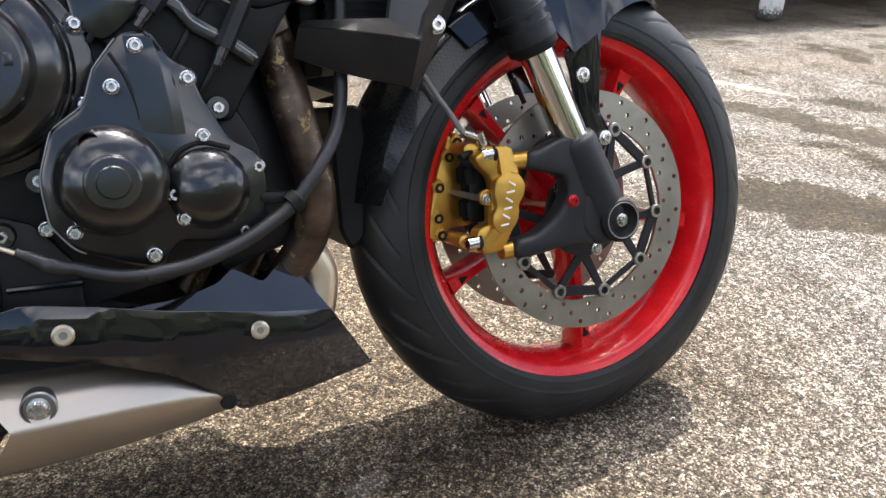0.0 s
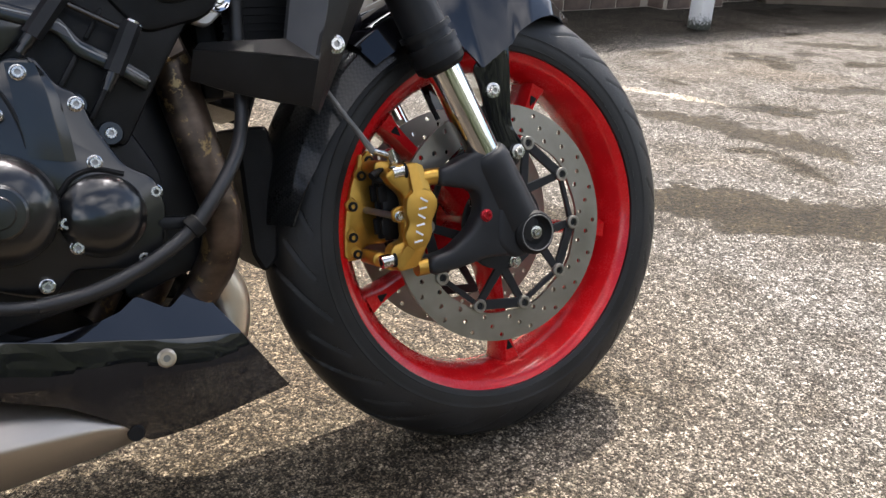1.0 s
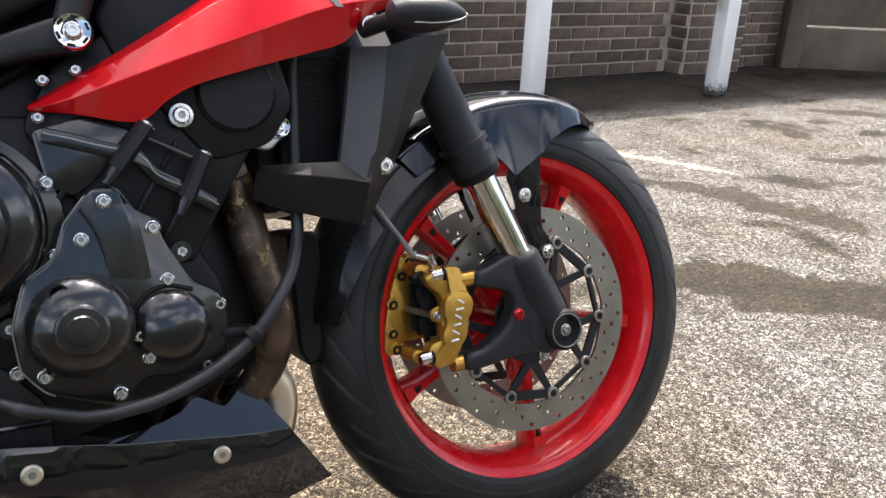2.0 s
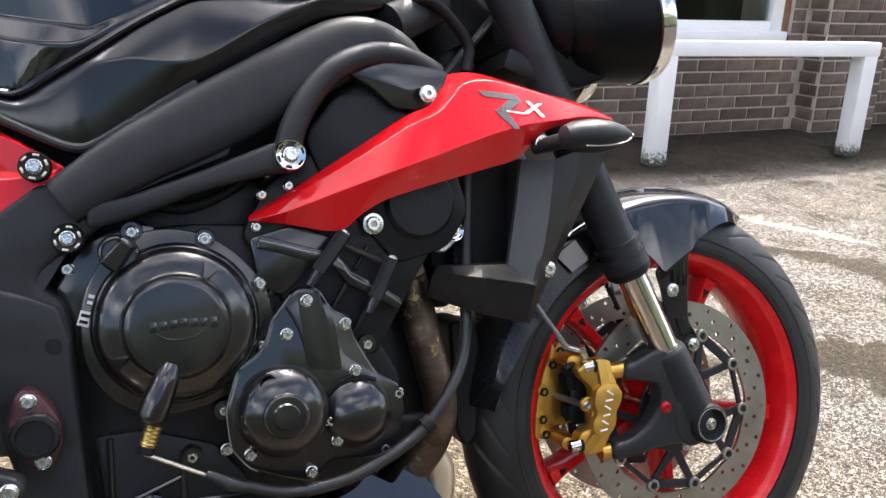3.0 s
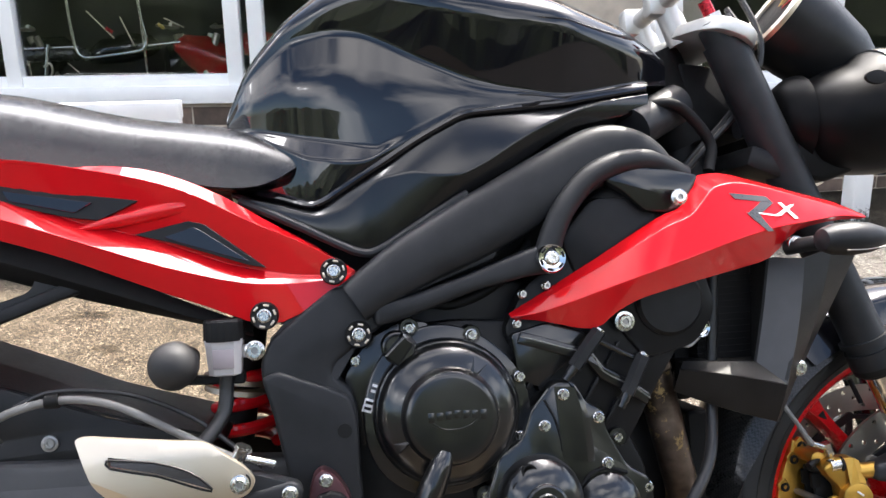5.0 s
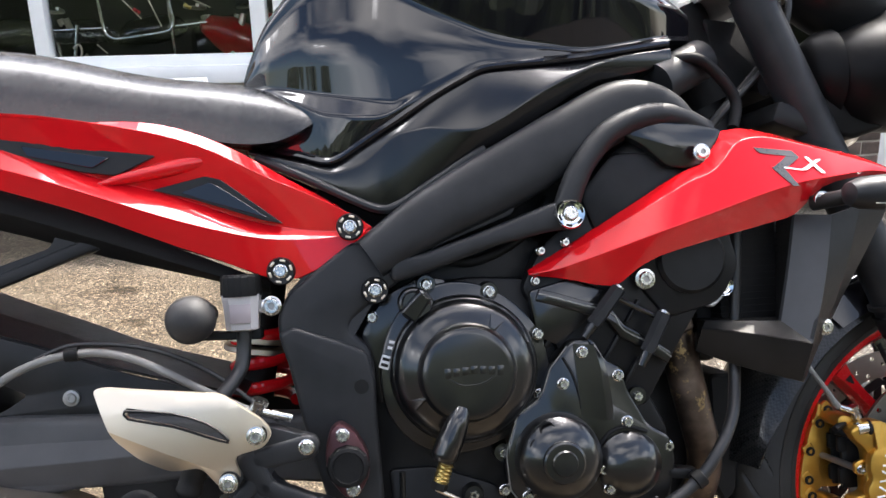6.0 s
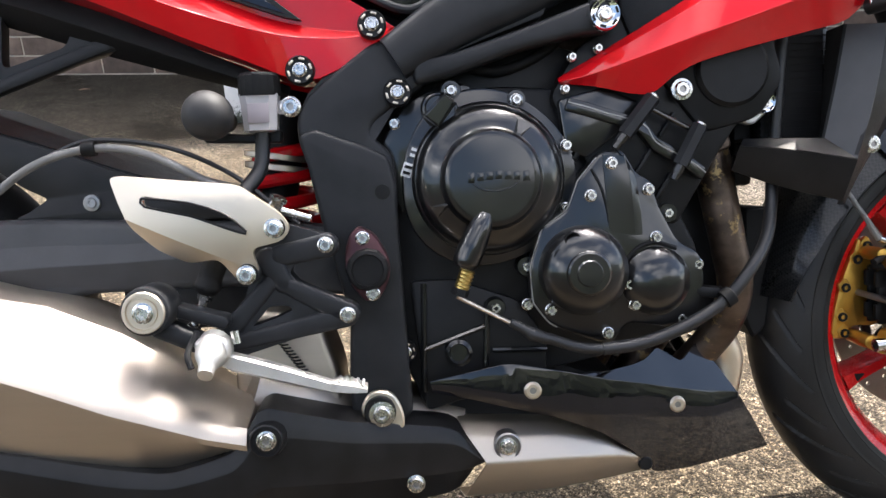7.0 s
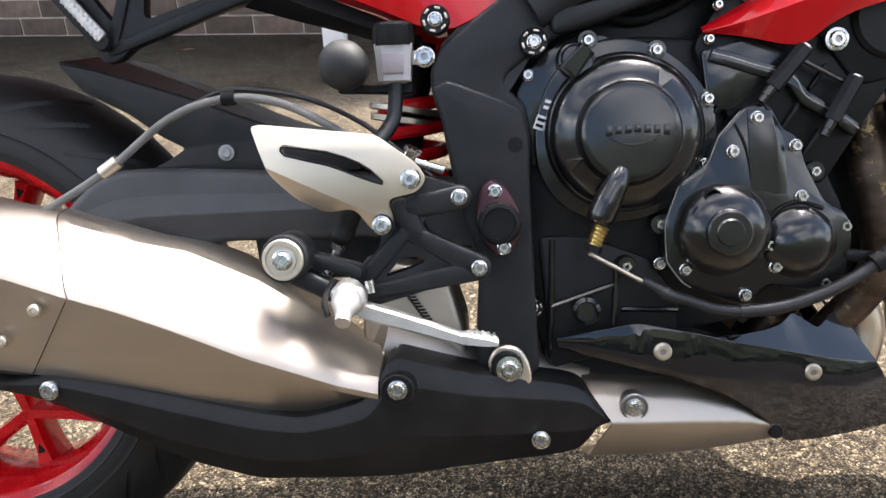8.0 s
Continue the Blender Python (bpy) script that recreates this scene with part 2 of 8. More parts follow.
def ground_material():
    """Worn exposed-aggregate tarmac: pale and dark chips in a grey binder, damp brown patches."""
    m = bpy.data.materials.new("aggregate_tarmac")
    m.use_nodes = True
    n, l = m.node_tree.nodes, m.node_tree.links
    b = n["Principled BSDF"]
    at = n.new("ShaderNodeTexCoord")
    chips = n.new("ShaderNodeTexVoronoi")
    chips.inputs["Scale"].default_value = 380
    tiny = n.new("ShaderNodeTexVoronoi")
    tiny.inputs["Scale"].default_value = 420
    patch = n.new("ShaderNodeTexNoise")
    patch.inputs["Scale"].default_value, patch.inputs["Detail"].default_value = 0.9, 6
    stain = n.new("ShaderNodeTexNoise")
    stain.inputs["Scale"].default_value, stain.inputs["Detail"].default_value = 7, 5
    for t in (chips, tiny, patch, stain):
        l.new(at.outputs["Object"], t.inputs["Vector"])
    sep = n.new("ShaderNodeSeparateColor")
    l.new(chips.outputs["Color"], sep.inputs["Color"])
    chip_col = ramp(n, l, sep.outputs["Red"], [(0.0, (0.012, 0.011, 0.010)), (0.40, (0.062, 0.056, 0.050)), (0.70, (0.17, 0.158, 0.144)), (0.88, (0.40, 0.38, 0.355)), (1.0, (0.82, 0.79, 0.75))])
    sep2 = n.new("ShaderNodeSeparateColor")
    l.new(tiny.outputs["Color"], sep2.inputs["Color"])
    tiny_col = ramp(n, l, sep2.outputs["Green"], [(0.0, (0.020, 0.018, 0.016)), (0.55, (0.075, 0.069, 0.062)), (0.80, (0.24, 0.226, 0.21)), (1.0, (0.95, 0.92, 0.88))])
    blend = n.new("ShaderNodeMixRGB")
    blend.inputs["Fac"].default_value = 0.45
    l.new(chip_col, blend.inputs["Color1"])
    l.new(tiny_col, blend.inputs["Color2"])
    stones = n.new("ShaderNodeTexVoronoi")
    stones.inputs["Scale"].default_value = 120
    l.new(at.outputs["Object"], stones.inputs["Vector"])
    sep3 = n.new("ShaderNodeSeparateColor")
    l.new(stones.outputs["Color"], sep3.inputs["Color"])
    stone_mix = n.new("ShaderNodeMixRGB")
    stone_mix.blend_type, stone_mix.inputs["Fac"].default_value = "MULTIPLY", 1.0
    l.new(blend.outputs["Color"], stone_mix.inputs["Color1"])
    l.new(ramp(n, l, sep3.outputs["Blue"], [(0.0, (0.46, 0.45, 0.43)), (0.35, (0.66, 0.65, 0.635)), (0.70, (0.86, 0.86, 0.86)), (1.0, (1.50, 1.49, 1.48))]), stone_mix.inputs["Color2"])
    stain_mix = n.new("ShaderNodeMixRGB")
    stain_mix.blend_type, stain_mix.inputs["Fac"].default_value = "MULTIPLY", 0.8
    clump = n.new("ShaderNodeTexNoise")
    clump.inputs["Scale"].default_value, clump.inputs["Detail"].default_value, clump.inputs["Roughness"].default_value = 60, 4, 0.75
    l.new(at.outputs["Object"], clump.inputs["Vector"])
    clumps = n.new("ShaderNodeMixRGB")
    clumps.blend_type, clumps.inputs["Fac"].default_value = "MULTIPLY", 1.0
    l.new(stone_mix.outputs["Color"], clumps.inputs["Color1"])
    l.new(ramp(n, l, clump.outputs["Fac"], [(0.32, (0.62, 0.605, 0.58)), (0.46, (0.90, 0.89, 0.87)), (0.54, (1.06, 1.06, 1.06)), (0.68, (1.40, 1.39, 1.37))]), clumps.inputs["Color2"])
    l.new(clumps.outputs["Color"], stain_mix.inputs["Color1"])
    l.new(ramp(n, l, stain.outputs["Fac"], [(0.34, (0.52, 0.48, 0.42)), (0.50, (0.80, 0.78, 0.75)), (0.62, (0.98, 0.97, 0.94))]), stain_mix.inputs["Color2"])
    wet_mix = n.new("ShaderNodeMixRGB")
    wet_mix.blend_type = "MULTIPLY"
    wet_mix.inputs["Color2"].default_value = (0.82, 0.71, 0.55, 1)
    wet = ramp(n, l, patch.outputs["Fac"], [(0.56, (0, 0, 0)), (0.66, (0.5, 0.5, 0.5))])
    # a damp drain line runs under and beside the motorcycle
    sway = n.new("ShaderNodeTexNoise")
    sway.inputs["Scale"].default_value, sway.inputs["Detail"].default_value = 1.4, 5
    l.new(at.outputs["Object"], sway.inputs["Vector"])
    pull = n.new("ShaderNodeVectorMath")
    pull.operation = "MULTIPLY_ADD"
    pull.inputs[1].default_value, pull.inputs[2].default_value = (0.9, 0.5, 0.0), (-0.45, -0.25, 0.0)
    l.new(sway.outputs["Color"], pull.inputs[0])
    swayed = n.new("ShaderNodeVectorMath")
    l.new(at.outputs["Object"], swayed.inputs[0])
    l.new(pull.outputs["Vector"], swayed.inputs[1])
    xyz = n.new("ShaderNodeSeparateXYZ")
    l.new(swayed.outputs["Vector"], xyz.inputs["Vector"])
    damp = n.new("ShaderNodeMapRange")
    damp.inputs["From Min"].default_value, damp.inputs["From Max"].default_value = 0.70, -0.15
    l.new(xyz.outputs["X"], damp.inputs["Value"])
    near = n.new("ShaderNodeMapRange")
    near.inputs["From Min"].default_value, near.inputs["From Max"].default_value = 2.9, 2.2
    l.new(xyz.outputs["Y"], near.inputs["Value"])
    both = n.new("ShaderNodeMath")
    both.operation = "MULTIPLY"
    l.new(damp.outputs["Result"], both.inputs[0])
    l.new(near.outputs["Result"], both.inputs[1])
    shade = n.new("ShaderNodeMath")
    shade.operation = "MAXIMUM"
    l.new(both.outputs[0], shade.inputs[0])
    l.new(wet, shade.inputs[1])
    l.new(shade.outputs[0], wet_mix.inputs["Fac"])
    l.new(stain_mix.outputs["Color"], wet_mix.inputs["Color1"])
    # an unseen strip along the near side, darkened so that the paint mirrors less light
    near_dark = ramp(n, l, xyz.outputs["Y"], [(0.0, (0.33, 0.325, 0.32)), (1.0, (1, 1, 1))])
    near_dark_fac = n.new("ShaderNodeMapRange")
    near_dark_fac.inputs["From Min"].default_value, near_dark_fac.inputs["From Max"].default_value = -0.90, -0.52
    l.new(xyz.outputs["Y"], near_dark_fac.inputs["Value"])
    l.new(near_dark_fac.outputs["Result"], near_dark.node.inputs["Fac"])
    # shade of the building painted into the tarmac colour towards its foot
    foot_shade_fac = n.new("ShaderNodeMapRange")
    foot_shade_fac.inputs["From Min"].default_value, foot_shade_fac.inputs["From Max"].default_value = 2.25, 2.60
    l.new(xyz.outputs["Y"], foot_shade_fac.inputs["Value"])
    foot_shade = ramp(n, l, foot_shade_fac.outputs["Result"], [(0.0, (1, 1, 1)), (1.0, (0.30, 0.28, 0.235))])
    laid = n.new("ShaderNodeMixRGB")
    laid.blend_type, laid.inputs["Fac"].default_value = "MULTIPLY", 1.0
    l.new(near_dark, laid.inputs["Color1"])
    l.new(foot_shade, laid.inputs["Color2"])
    drift = n.new("ShaderNodeTexNoise")
    drift.inputs["Scale"].default_value, drift.inputs["Detail"].default_value, drift.inputs["Distortion"].default_value = 2.1, 7, 0.6
    l.new(at.outputs["Object"], drift.inputs["Vector"])
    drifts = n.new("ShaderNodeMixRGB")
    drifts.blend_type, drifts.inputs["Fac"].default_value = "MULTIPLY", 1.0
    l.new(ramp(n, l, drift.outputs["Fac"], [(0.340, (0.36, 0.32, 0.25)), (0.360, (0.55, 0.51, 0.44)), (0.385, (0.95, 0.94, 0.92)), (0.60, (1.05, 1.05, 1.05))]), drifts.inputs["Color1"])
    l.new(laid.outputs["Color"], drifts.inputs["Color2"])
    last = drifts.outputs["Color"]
    # drying puddles with brown silt, each a ragged patch
    warp = n.new("ShaderNodeTexNoise")
    warp.inputs["Scale"].default_value, warp.inputs["Detail"].default_value, warp.inputs["Roughness"].default_value = 5.0, 6, 0.65
    l.new(at.outputs["Object"], warp.inputs["Vector"])
    shove = n.new("ShaderNodeVectorMath")
    shove.operation = "MULTIPLY_ADD"
    shove.inputs[1].default_value, shove.inputs[2].default_value = (0.36, 0.36, 0.0), (-0.18, -0.18, 0.0)
    l.new(warp.outputs["Color"], shove.inputs[0])
    torn = n.new("ShaderNodeVectorMath")
    l.new(at.outputs["Object"], torn.inputs[0])
    l.new(shove.outputs["Vector"], torn.inputs[1])

    def patch_mask(px, py, turn, sx, sy, hard=0.86):
        mp = n.new("ShaderNodeMapping")
        mp.vector_type = "TEXTURE"
        mp.inputs["Location"].default_value, mp.inputs["Rotation"].default_value, mp.inputs["Scale"].default_value = (px, py, 0), (0, 0, radians(turn)), (sx, sy, 1000.0)
        l.new(torn.outputs["Vector"], mp.inputs["Vector"])
        reach = n.new("ShaderNodeVectorMath")
        reach.operation = "LENGTH"
        l.new(mp.outputs["Vector"], reach.inputs[0])
        mask = n.new("ShaderNodeMapRange")
        mask.interpolation_type = "SMOOTHSTEP"
        mask.inputs["From Min"].default_value, mask.inputs["From Max"].default_value = 1.06, hard
        l.new(reach.outputs["Value"], mask.inputs["Value"])
        return mask.outputs["Result"]

    silted = None
    for spot in ((1.60, 0.95, -68, 0.40, 0.10), (1.10, 0.42, -38, 0.42, 0.14), (0.95, 0.62, -30, 0.24, 0.05), (3.55, 1.95, -38, 0.42, 0.08), (2.62, 1.93, -28, 0.13, 0.04), (3.05, 1.90, -25, 0.10, 0.035), (1.88, 1.23, -25, 0.10, 0.03), (2.05, 1.08, -25, 0.14, 0.03), (2.55, 1.25, -30, 0.30, 0.05), (1.45, 1.30, -35, 0.15, 0.05)):
        mask = patch_mask(*spot)
        if silted is None:
            silted = mask
        else:
            both_spots = n.new("ShaderNodeMath")
            both_spots.operation = "MAXIMUM"
            l.new(silted, both_spots.inputs[0])
            l.new(mask, both_spots.inputs[1])
            silted = both_spots.outputs[0]
    silt = n.new("ShaderNodeMixRGB")
    silt.blend_type = "MULTIPLY"
    silt.inputs["Color2"].default_value = (0.25, 0.205, 0.13, 1)
    l.new(silted, silt.inputs["Fac"])
    l.new(last, silt.inputs["Color1"])
    last = silt.outputs["Color"]
    # the worn end of a painted bay line
    paint = n.new("ShaderNodeMixRGB")
    paint.blend_type = "MULTIPLY"
    paint.inputs["Color2"].default_value = (2.6, 2.5, 2.35, 1)
    l.new(patch_mask(1.65, 1.58, -62, 0.30, 0.05, 0.7), paint.inputs["Fac"])
    l.new(last, paint.inputs["Color1"])
    last = paint.outputs["Color"]
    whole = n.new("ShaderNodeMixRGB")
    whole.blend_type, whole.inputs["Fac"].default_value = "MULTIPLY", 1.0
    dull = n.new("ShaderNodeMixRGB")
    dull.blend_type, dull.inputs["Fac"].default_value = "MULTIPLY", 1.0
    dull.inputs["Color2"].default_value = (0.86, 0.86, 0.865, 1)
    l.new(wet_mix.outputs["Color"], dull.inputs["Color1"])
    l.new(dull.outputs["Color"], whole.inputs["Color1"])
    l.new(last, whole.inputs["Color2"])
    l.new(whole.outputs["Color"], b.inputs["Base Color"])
    r = n.new("ShaderNodeMapRange")
    r.inputs["To Min"].default_value, r.inputs["To Max"].default_value = 0.82, 0.60
    damp_all = n.new("ShaderNodeMath")
    damp_all.operation = "MAXIMUM"
    l.new(shade.outputs[0], damp_all.inputs[0])
    l.new(silted, damp_all.inputs[1])
    l.new(damp_all.outputs[0], r.inputs["Value"])
    # a small puddle in a hollow by the front wheel
    far = n.new("ShaderNodeVectorMath")
    far.operation = "DISTANCE"
    far.inputs[1].default_value = (-0.325, -0.062, 0.0)
    l.new(at.outputs["Object"], far.inputs[0])
    edge = n.new("ShaderNodeTexNoise")
    edge.inputs["Scale"].default_value, edge.inputs["Detail"].default_value = 32, 4
    l.new(at.outputs["Object"], edge.inputs["Vector"])
    wob = n.new("ShaderNodeMath")
    wob.operation = "MULTIPLY_ADD"
    wob.inputs[1].default_value, wob.inputs[2].default_value = 0.13, -0.065
    l.new(edge.outputs["Fac"], wob.inputs[0])
    rim = n.new("ShaderNodeMath")
    rim.operation = "ADD"
    l.new(far.outputs["Value"], rim.inputs[0])
    l.new(wob.outputs[0], rim.inputs[1])
    pool = n.new("ShaderNodeMapRange")
    pool.inputs["From Min"].default_value, pool.inputs["From Max"].default_value = 0.046, 0.036
    l.new(rim.outputs[0], pool.inputs["Value"])
    still = n.new("ShaderNodeMixRGB")
    still.inputs["Color2"].default_value = (0.02, 0.02, 0.02, 1)
    l.new(pool.outputs["Result"], still.inputs["Fac"])
    l.new(r.outputs["Result"], still.inputs["Color1"])
    b.inputs["Specular IOR Level"].default_value = 0.12
    l.new(still.outputs["Color"], b.inputs["Roughness"])
    bp = n.new("ShaderNodeBump")
    calm = n.new("ShaderNodeMapRange")
    calm.inputs["To Min"].default_value, calm.inputs["To Max"].default_value = 0.8, 0.0
    l.new(pool.outputs["Result"], calm.inputs["Value"])
    l.new(calm.outputs["Result"], bp.inputs["Strength"])
    bp.inputs["Distance"].default_value = 0.0040
    relief = n.new("ShaderNodeMath")
    relief.operation = "MULTIPLY_ADD"
    relief.inputs[1].default_value = 0.55
    l.new(chips.outputs["Distance"], relief.inputs[0])
    l.new(stones.outputs["Distance"], relief.inputs[2])
    l.new(relief.outputs[0], bp.inputs["Height"])
    bp.invert = True
    l.new(bp.outputs["Normal"], b.inputs["Normal"])
    return m


TARMAC = ground_material()


# ---- mesh helpers ----
def part(name, bm, material, parent=None, label="", smooth=35):
    """One mesh object out of a bmesh, under its thing or part."""
    bmesh.ops.recalc_face_normals(bm, faces=bm.faces)
    me = bpy.data.meshes.new(name)
    bm.to_mesh(me)
    bm.free()
    me.materials.append(material)
    if smooth:
        me.shade_smooth()
        me.set_sharp_from_angle(angle=radians(smooth))
    ob = new(name, me)
    ob.parent = parent
    if label:
        tagged(ob, label)
    return ob


def thing(name, label, category, m=Matrix(), group="", kind=""):
    ob = new(name)
    ob.empty_display_size = 0.1
    ob.matrix_world = m
    return tagged(ob, label, category, group, kind)


def merge(*bms):
    out = bmesh.new()
    for b in bms:
        me = bpy.data.meshes.new("scratch")
        b.to_mesh(me)
        b.free()
        out.from_mesh(me)
        bpy.data.meshes.remove(me)
    return out


def moved(bm, m):
    bmesh.ops.transform(bm, matrix=m, verts=bm.verts)
    return bm


def rounded(pts, r, n=4):
    """A polygon with its corners rounded."""
    out = []
    k = len(pts)
    for i in range(k):
        a, b, c = (Vector(pts[(i + j) % k]) for j in (-1, 0, 1))
        u, v = a - b, c - b
        d = min(r, u.length * 0.45, v.length * 0.45)
        p, q = b + u.normalized() * d, b + v.normalized() * d
        for j in range(n + 1):
            s = j / n
            out.append(tuple((1 - s) ** 2 * p + 2 * s * (1 - s) * b + s * s * q))
    return out


def prism(pts, y0, y1, bev=0.002, seg=2, fillet=0.0, holes=()):
    """A plate with the outline pts (x, z), from y0 to y1, its edges rounded; holes are further outlines."""
    if fillet:
        pts = rounded(pts, fillet)
    bm = bmesh.new()
    if holes:
        edges = []
        for loop in (pts, *holes):
            vs = [bm.verts.new((x, y0, z)) for x, z in loop]
            edges += [bm.edges.new((vs[i - 1], vs[i])) for i in range(len(vs))]
        bmesh.ops.triangle_fill(bm, use_beauty=True, use_dissolve=False, edges=edges)
        faces = list(bm.faces)
    else:
        faces = [bm.faces.new([bm.verts.new((x, y0, z)) for x, z in pts])]
    got = bmesh.ops.extrude_face_region(bm, geom=faces)
    bmesh.ops.translate(bm, vec=(0, y1 - y0, 0), verts=[e for e in got["geom"] if isinstance(e, bmesh.types.BMVert)])
    bmesh.ops.recalc_face_normals(bm, faces=bm.faces)
    if bev:
        rim = [e for e in bm.edges if len(e.link_faces) == 2 and e.calc_face_angle(0) > 0.9 and abs(e.verts[0].co.y - e.verts[1].co.y) < 1e-6]
        bmesh.ops.bevel(bm, geom=rim, offset=bev, segments=seg, profile=0.5, affect="EDGES", clamp_overlap=True)
    return bm


def ring_pts(cx, cz, r, n=12, turn=0.0):
    return [(cx + r * math.cos(turn + 2 * math.pi * i / n), cz + r * math.sin(turn + 2 * math.pi * i / n)) for i in range(n)]


def capsule(p, q, rp, rq, n=7):
    """The outline (x, z) round two circles."""
    p, q = Vector(p), Vector(q)
    a = math.atan2(q.y - p.y, q.x - p.x)
    out = [(q.x + rq * math.cos(a + t), q.y + rq * math.sin(a + t)) for t in (-math.pi / 2 + math.pi * i / n for i in range(n + 1))]
    out += [(p.x + rp * math.cos(a + t), p.y + rp * math.sin(a + t)) for t in (math.pi / 2 + math.pi * i / n for i in range(n + 1))]
    return out


def loft(rings, caps=True, closed=True):
    """A skin over rings of points."""
    bm = bmesh.new()
    vs = [[bm.verts.new(p) for p in ring] for ring in rings]
    n = len(vs[0])
    for a, b in zip(vs, vs[1:]):
        for i in range(n if closed else n - 1):
            j = (i + 1) % n
            bm.faces.new((a[i], a[j], b[j], b[i]))
    if caps and closed:
        bm.faces.new(vs[0][::-1])
        bm.faces.new(vs[-1])
    return bm


def lathe(profile, cx=0.0, cz=0.0, n=48, caps=True):
    """A turned solid about the axis y through (cx, cz); the profile is rows of radius, y."""
    rings = [[(cx + r * math.cos(2 * math.pi * i / n), y, cz + r * math.sin(2 * math.pi * i / n)) for i in range(n)] for r, y in profile]
    return loft(rings, caps)


def curve_through(pts, k=6):
    """Catmull-Rom points through pts."""
    p = [Vector(q) for q in pts]
    p = [2 * p[0] - p[1], *p, 2 * p[-1] - p[-2]]
    out = []
    for i in range(1, len(p) - 2):
        for j in range(k):
            t = j / k
            out.append(0.5 * (2 * p[i] + (p[i + 1] - p[i - 1]) * t + (2 * p[i - 1] - 5 * p[i] + 4 * p[i + 1] - p[i + 2]) * t * t + (3 * p[i] - p[i - 1] - 3 * p[i + 1] + p[i + 2]) * t ** 3))
    return [*out, p[-2]]


def tube(pts, r, n=12, k=6, oval=1.0):
    """A round bar along a curve; r is one radius, or one for each of pts; oval widens it along y."""
    path = curve_through(pts, k) if k > 1 else [Vector(p) for p in pts]
    rs = np.interp(np.linspace(0, 1, len(path)), np.linspace(0, 1, len(pts)), r).tolist() if isinstance(r, (list, tuple)) else [r] * len(path)
    rings, side = [], None
    for i, p in enumerate(path):
        way = (path[min(i + 1, len(path) - 1)] - path[max(i - 1, 0)]).normalized()
        if side is None:
            side = way.cross(Vector((0, 1, 0)) if abs(way.y) < 0.9 else Vector((1, 0, 0))).normalized()
        side = (side - way * side.dot(way)).normalized()
        up = way.cross(side)
        rings.append([p + rs[i] * (side * math.cos(a) + up * math.sin(a) * oval) for a in (2 * math.pi * j / n for j in range(n))])
    return loft(rings)


def rod(p, q, r, n=12, r2=None):
    return tube([p, q], [r, r if r2 is None else r2], n, 1)


def quilt(rows, thick=0.003, sub=4, soft=0.0015):
    """A moulded shell: rows of points, each row one crease, smooth along its length, straight from row to row."""
    rows = [curve_through(r, sub) for r in rows]
    bm = bmesh.new()
    vs = [[bm.verts.new(p) for p in r] for r in rows]
    for a, b in zip(vs, vs[1:]):
        for i in range(len(a) - 1):
            f = [a[i], a[i + 1], b[i + 1], b[i]]
            bm.faces.new(f)
    bmesh.ops.remove_doubles(bm, verts=bm.verts, dist=0.0002)
    bmesh.ops.recalc_face_normals(bm, faces=bm.faces)
    total = sum((f.normal * f.calc_area() for f in bm.faces), Vector())
    if total.y > 0:
        bmesh.ops.reverse_faces(bm, faces=bm.faces)
    creases = [e for e in bm.edges if len(e.link_faces) == 2 and e.calc_face_angle(0) > 0.12]
    if soft and creases:
        bmesh.ops.bevel(bm, geom=creases, offset=soft, segments=2, profile=0.5, affect="EDGES", clamp_overlap=True)
    bmesh.ops.solidify(bm, geom=list(bm.faces), thickness=thick)
    return bm


def eased(xs, tx, tv, turns=1):
    """Values of a table along xs, its corners eased by a few passes."""
    v = np.interp(xs, tx, tv)
    for turn in range(turns):
        v = np.concatenate([v[:1], (v[:-2] + 2 * v[1:-1] + v[2:]) / 4, v[-1:]])
    return v.tolist()


def resampled(rows, per=8, turns=2):
    """Rows of points made denser along straight spans, their corners eased."""
    out = []
    for row in rows:
        k = len(row)
        at = np.linspace(0, k - 1, (k - 1) * per + 1)
        cols = [eased(at, range(k), [p[i] for p in row], turns) for i in range(3)]
        out.append(list(zip(*cols)))
    return out


def rounded_line(pts, radii, n=3):
    """An open line with its inner corners rounded, each by its own radius."""
    out = [tuple(pts[0])]
    for a, b, c, r in zip(pts, pts[1:], pts[2:], radii):
        a, b, c = Vector(a), Vector(b), Vector(c)
        u, v = a - b, c - b
        d = min(r, u.length * 0.45, v.length * 0.45)
        p, q = b + u.normalized() * d, b + v.normalized() * d
        out += [tuple((1 - w) ** 2 * p + 2 * w * (1 - w) * b + w * w * q) for w in (j / n for j in range(n + 1))]
    return [*out, tuple(pts[-1])]


def box(c, s, bev=0.002, m=None, seg=2):
    bm = bmesh.new()
    bmesh.ops.create_cube(bm, size=1)
    bmesh.ops.scale(bm, vec=s, verts=bm.verts)
    if bev:
        bmesh.ops.bevel(bm, geom=list(bm.edges), offset=bev, segments=seg, profile=0.5, affect="EDGES", clamp_overlap=True)
    if m is not None:
        bmesh.ops.transform(bm, matrix=m, verts=bm.verts)
    bmesh.ops.translate(bm, vec=c, verts=bm.verts)
    return bm


def aim(p, q):
    """A pose at p whose y axis points to q."""
    way = Vector(q) - Vector(p)
    return Matrix.Translation(p) @ way.to_track_quat("Y", "Z").to_matrix().to_4x4()


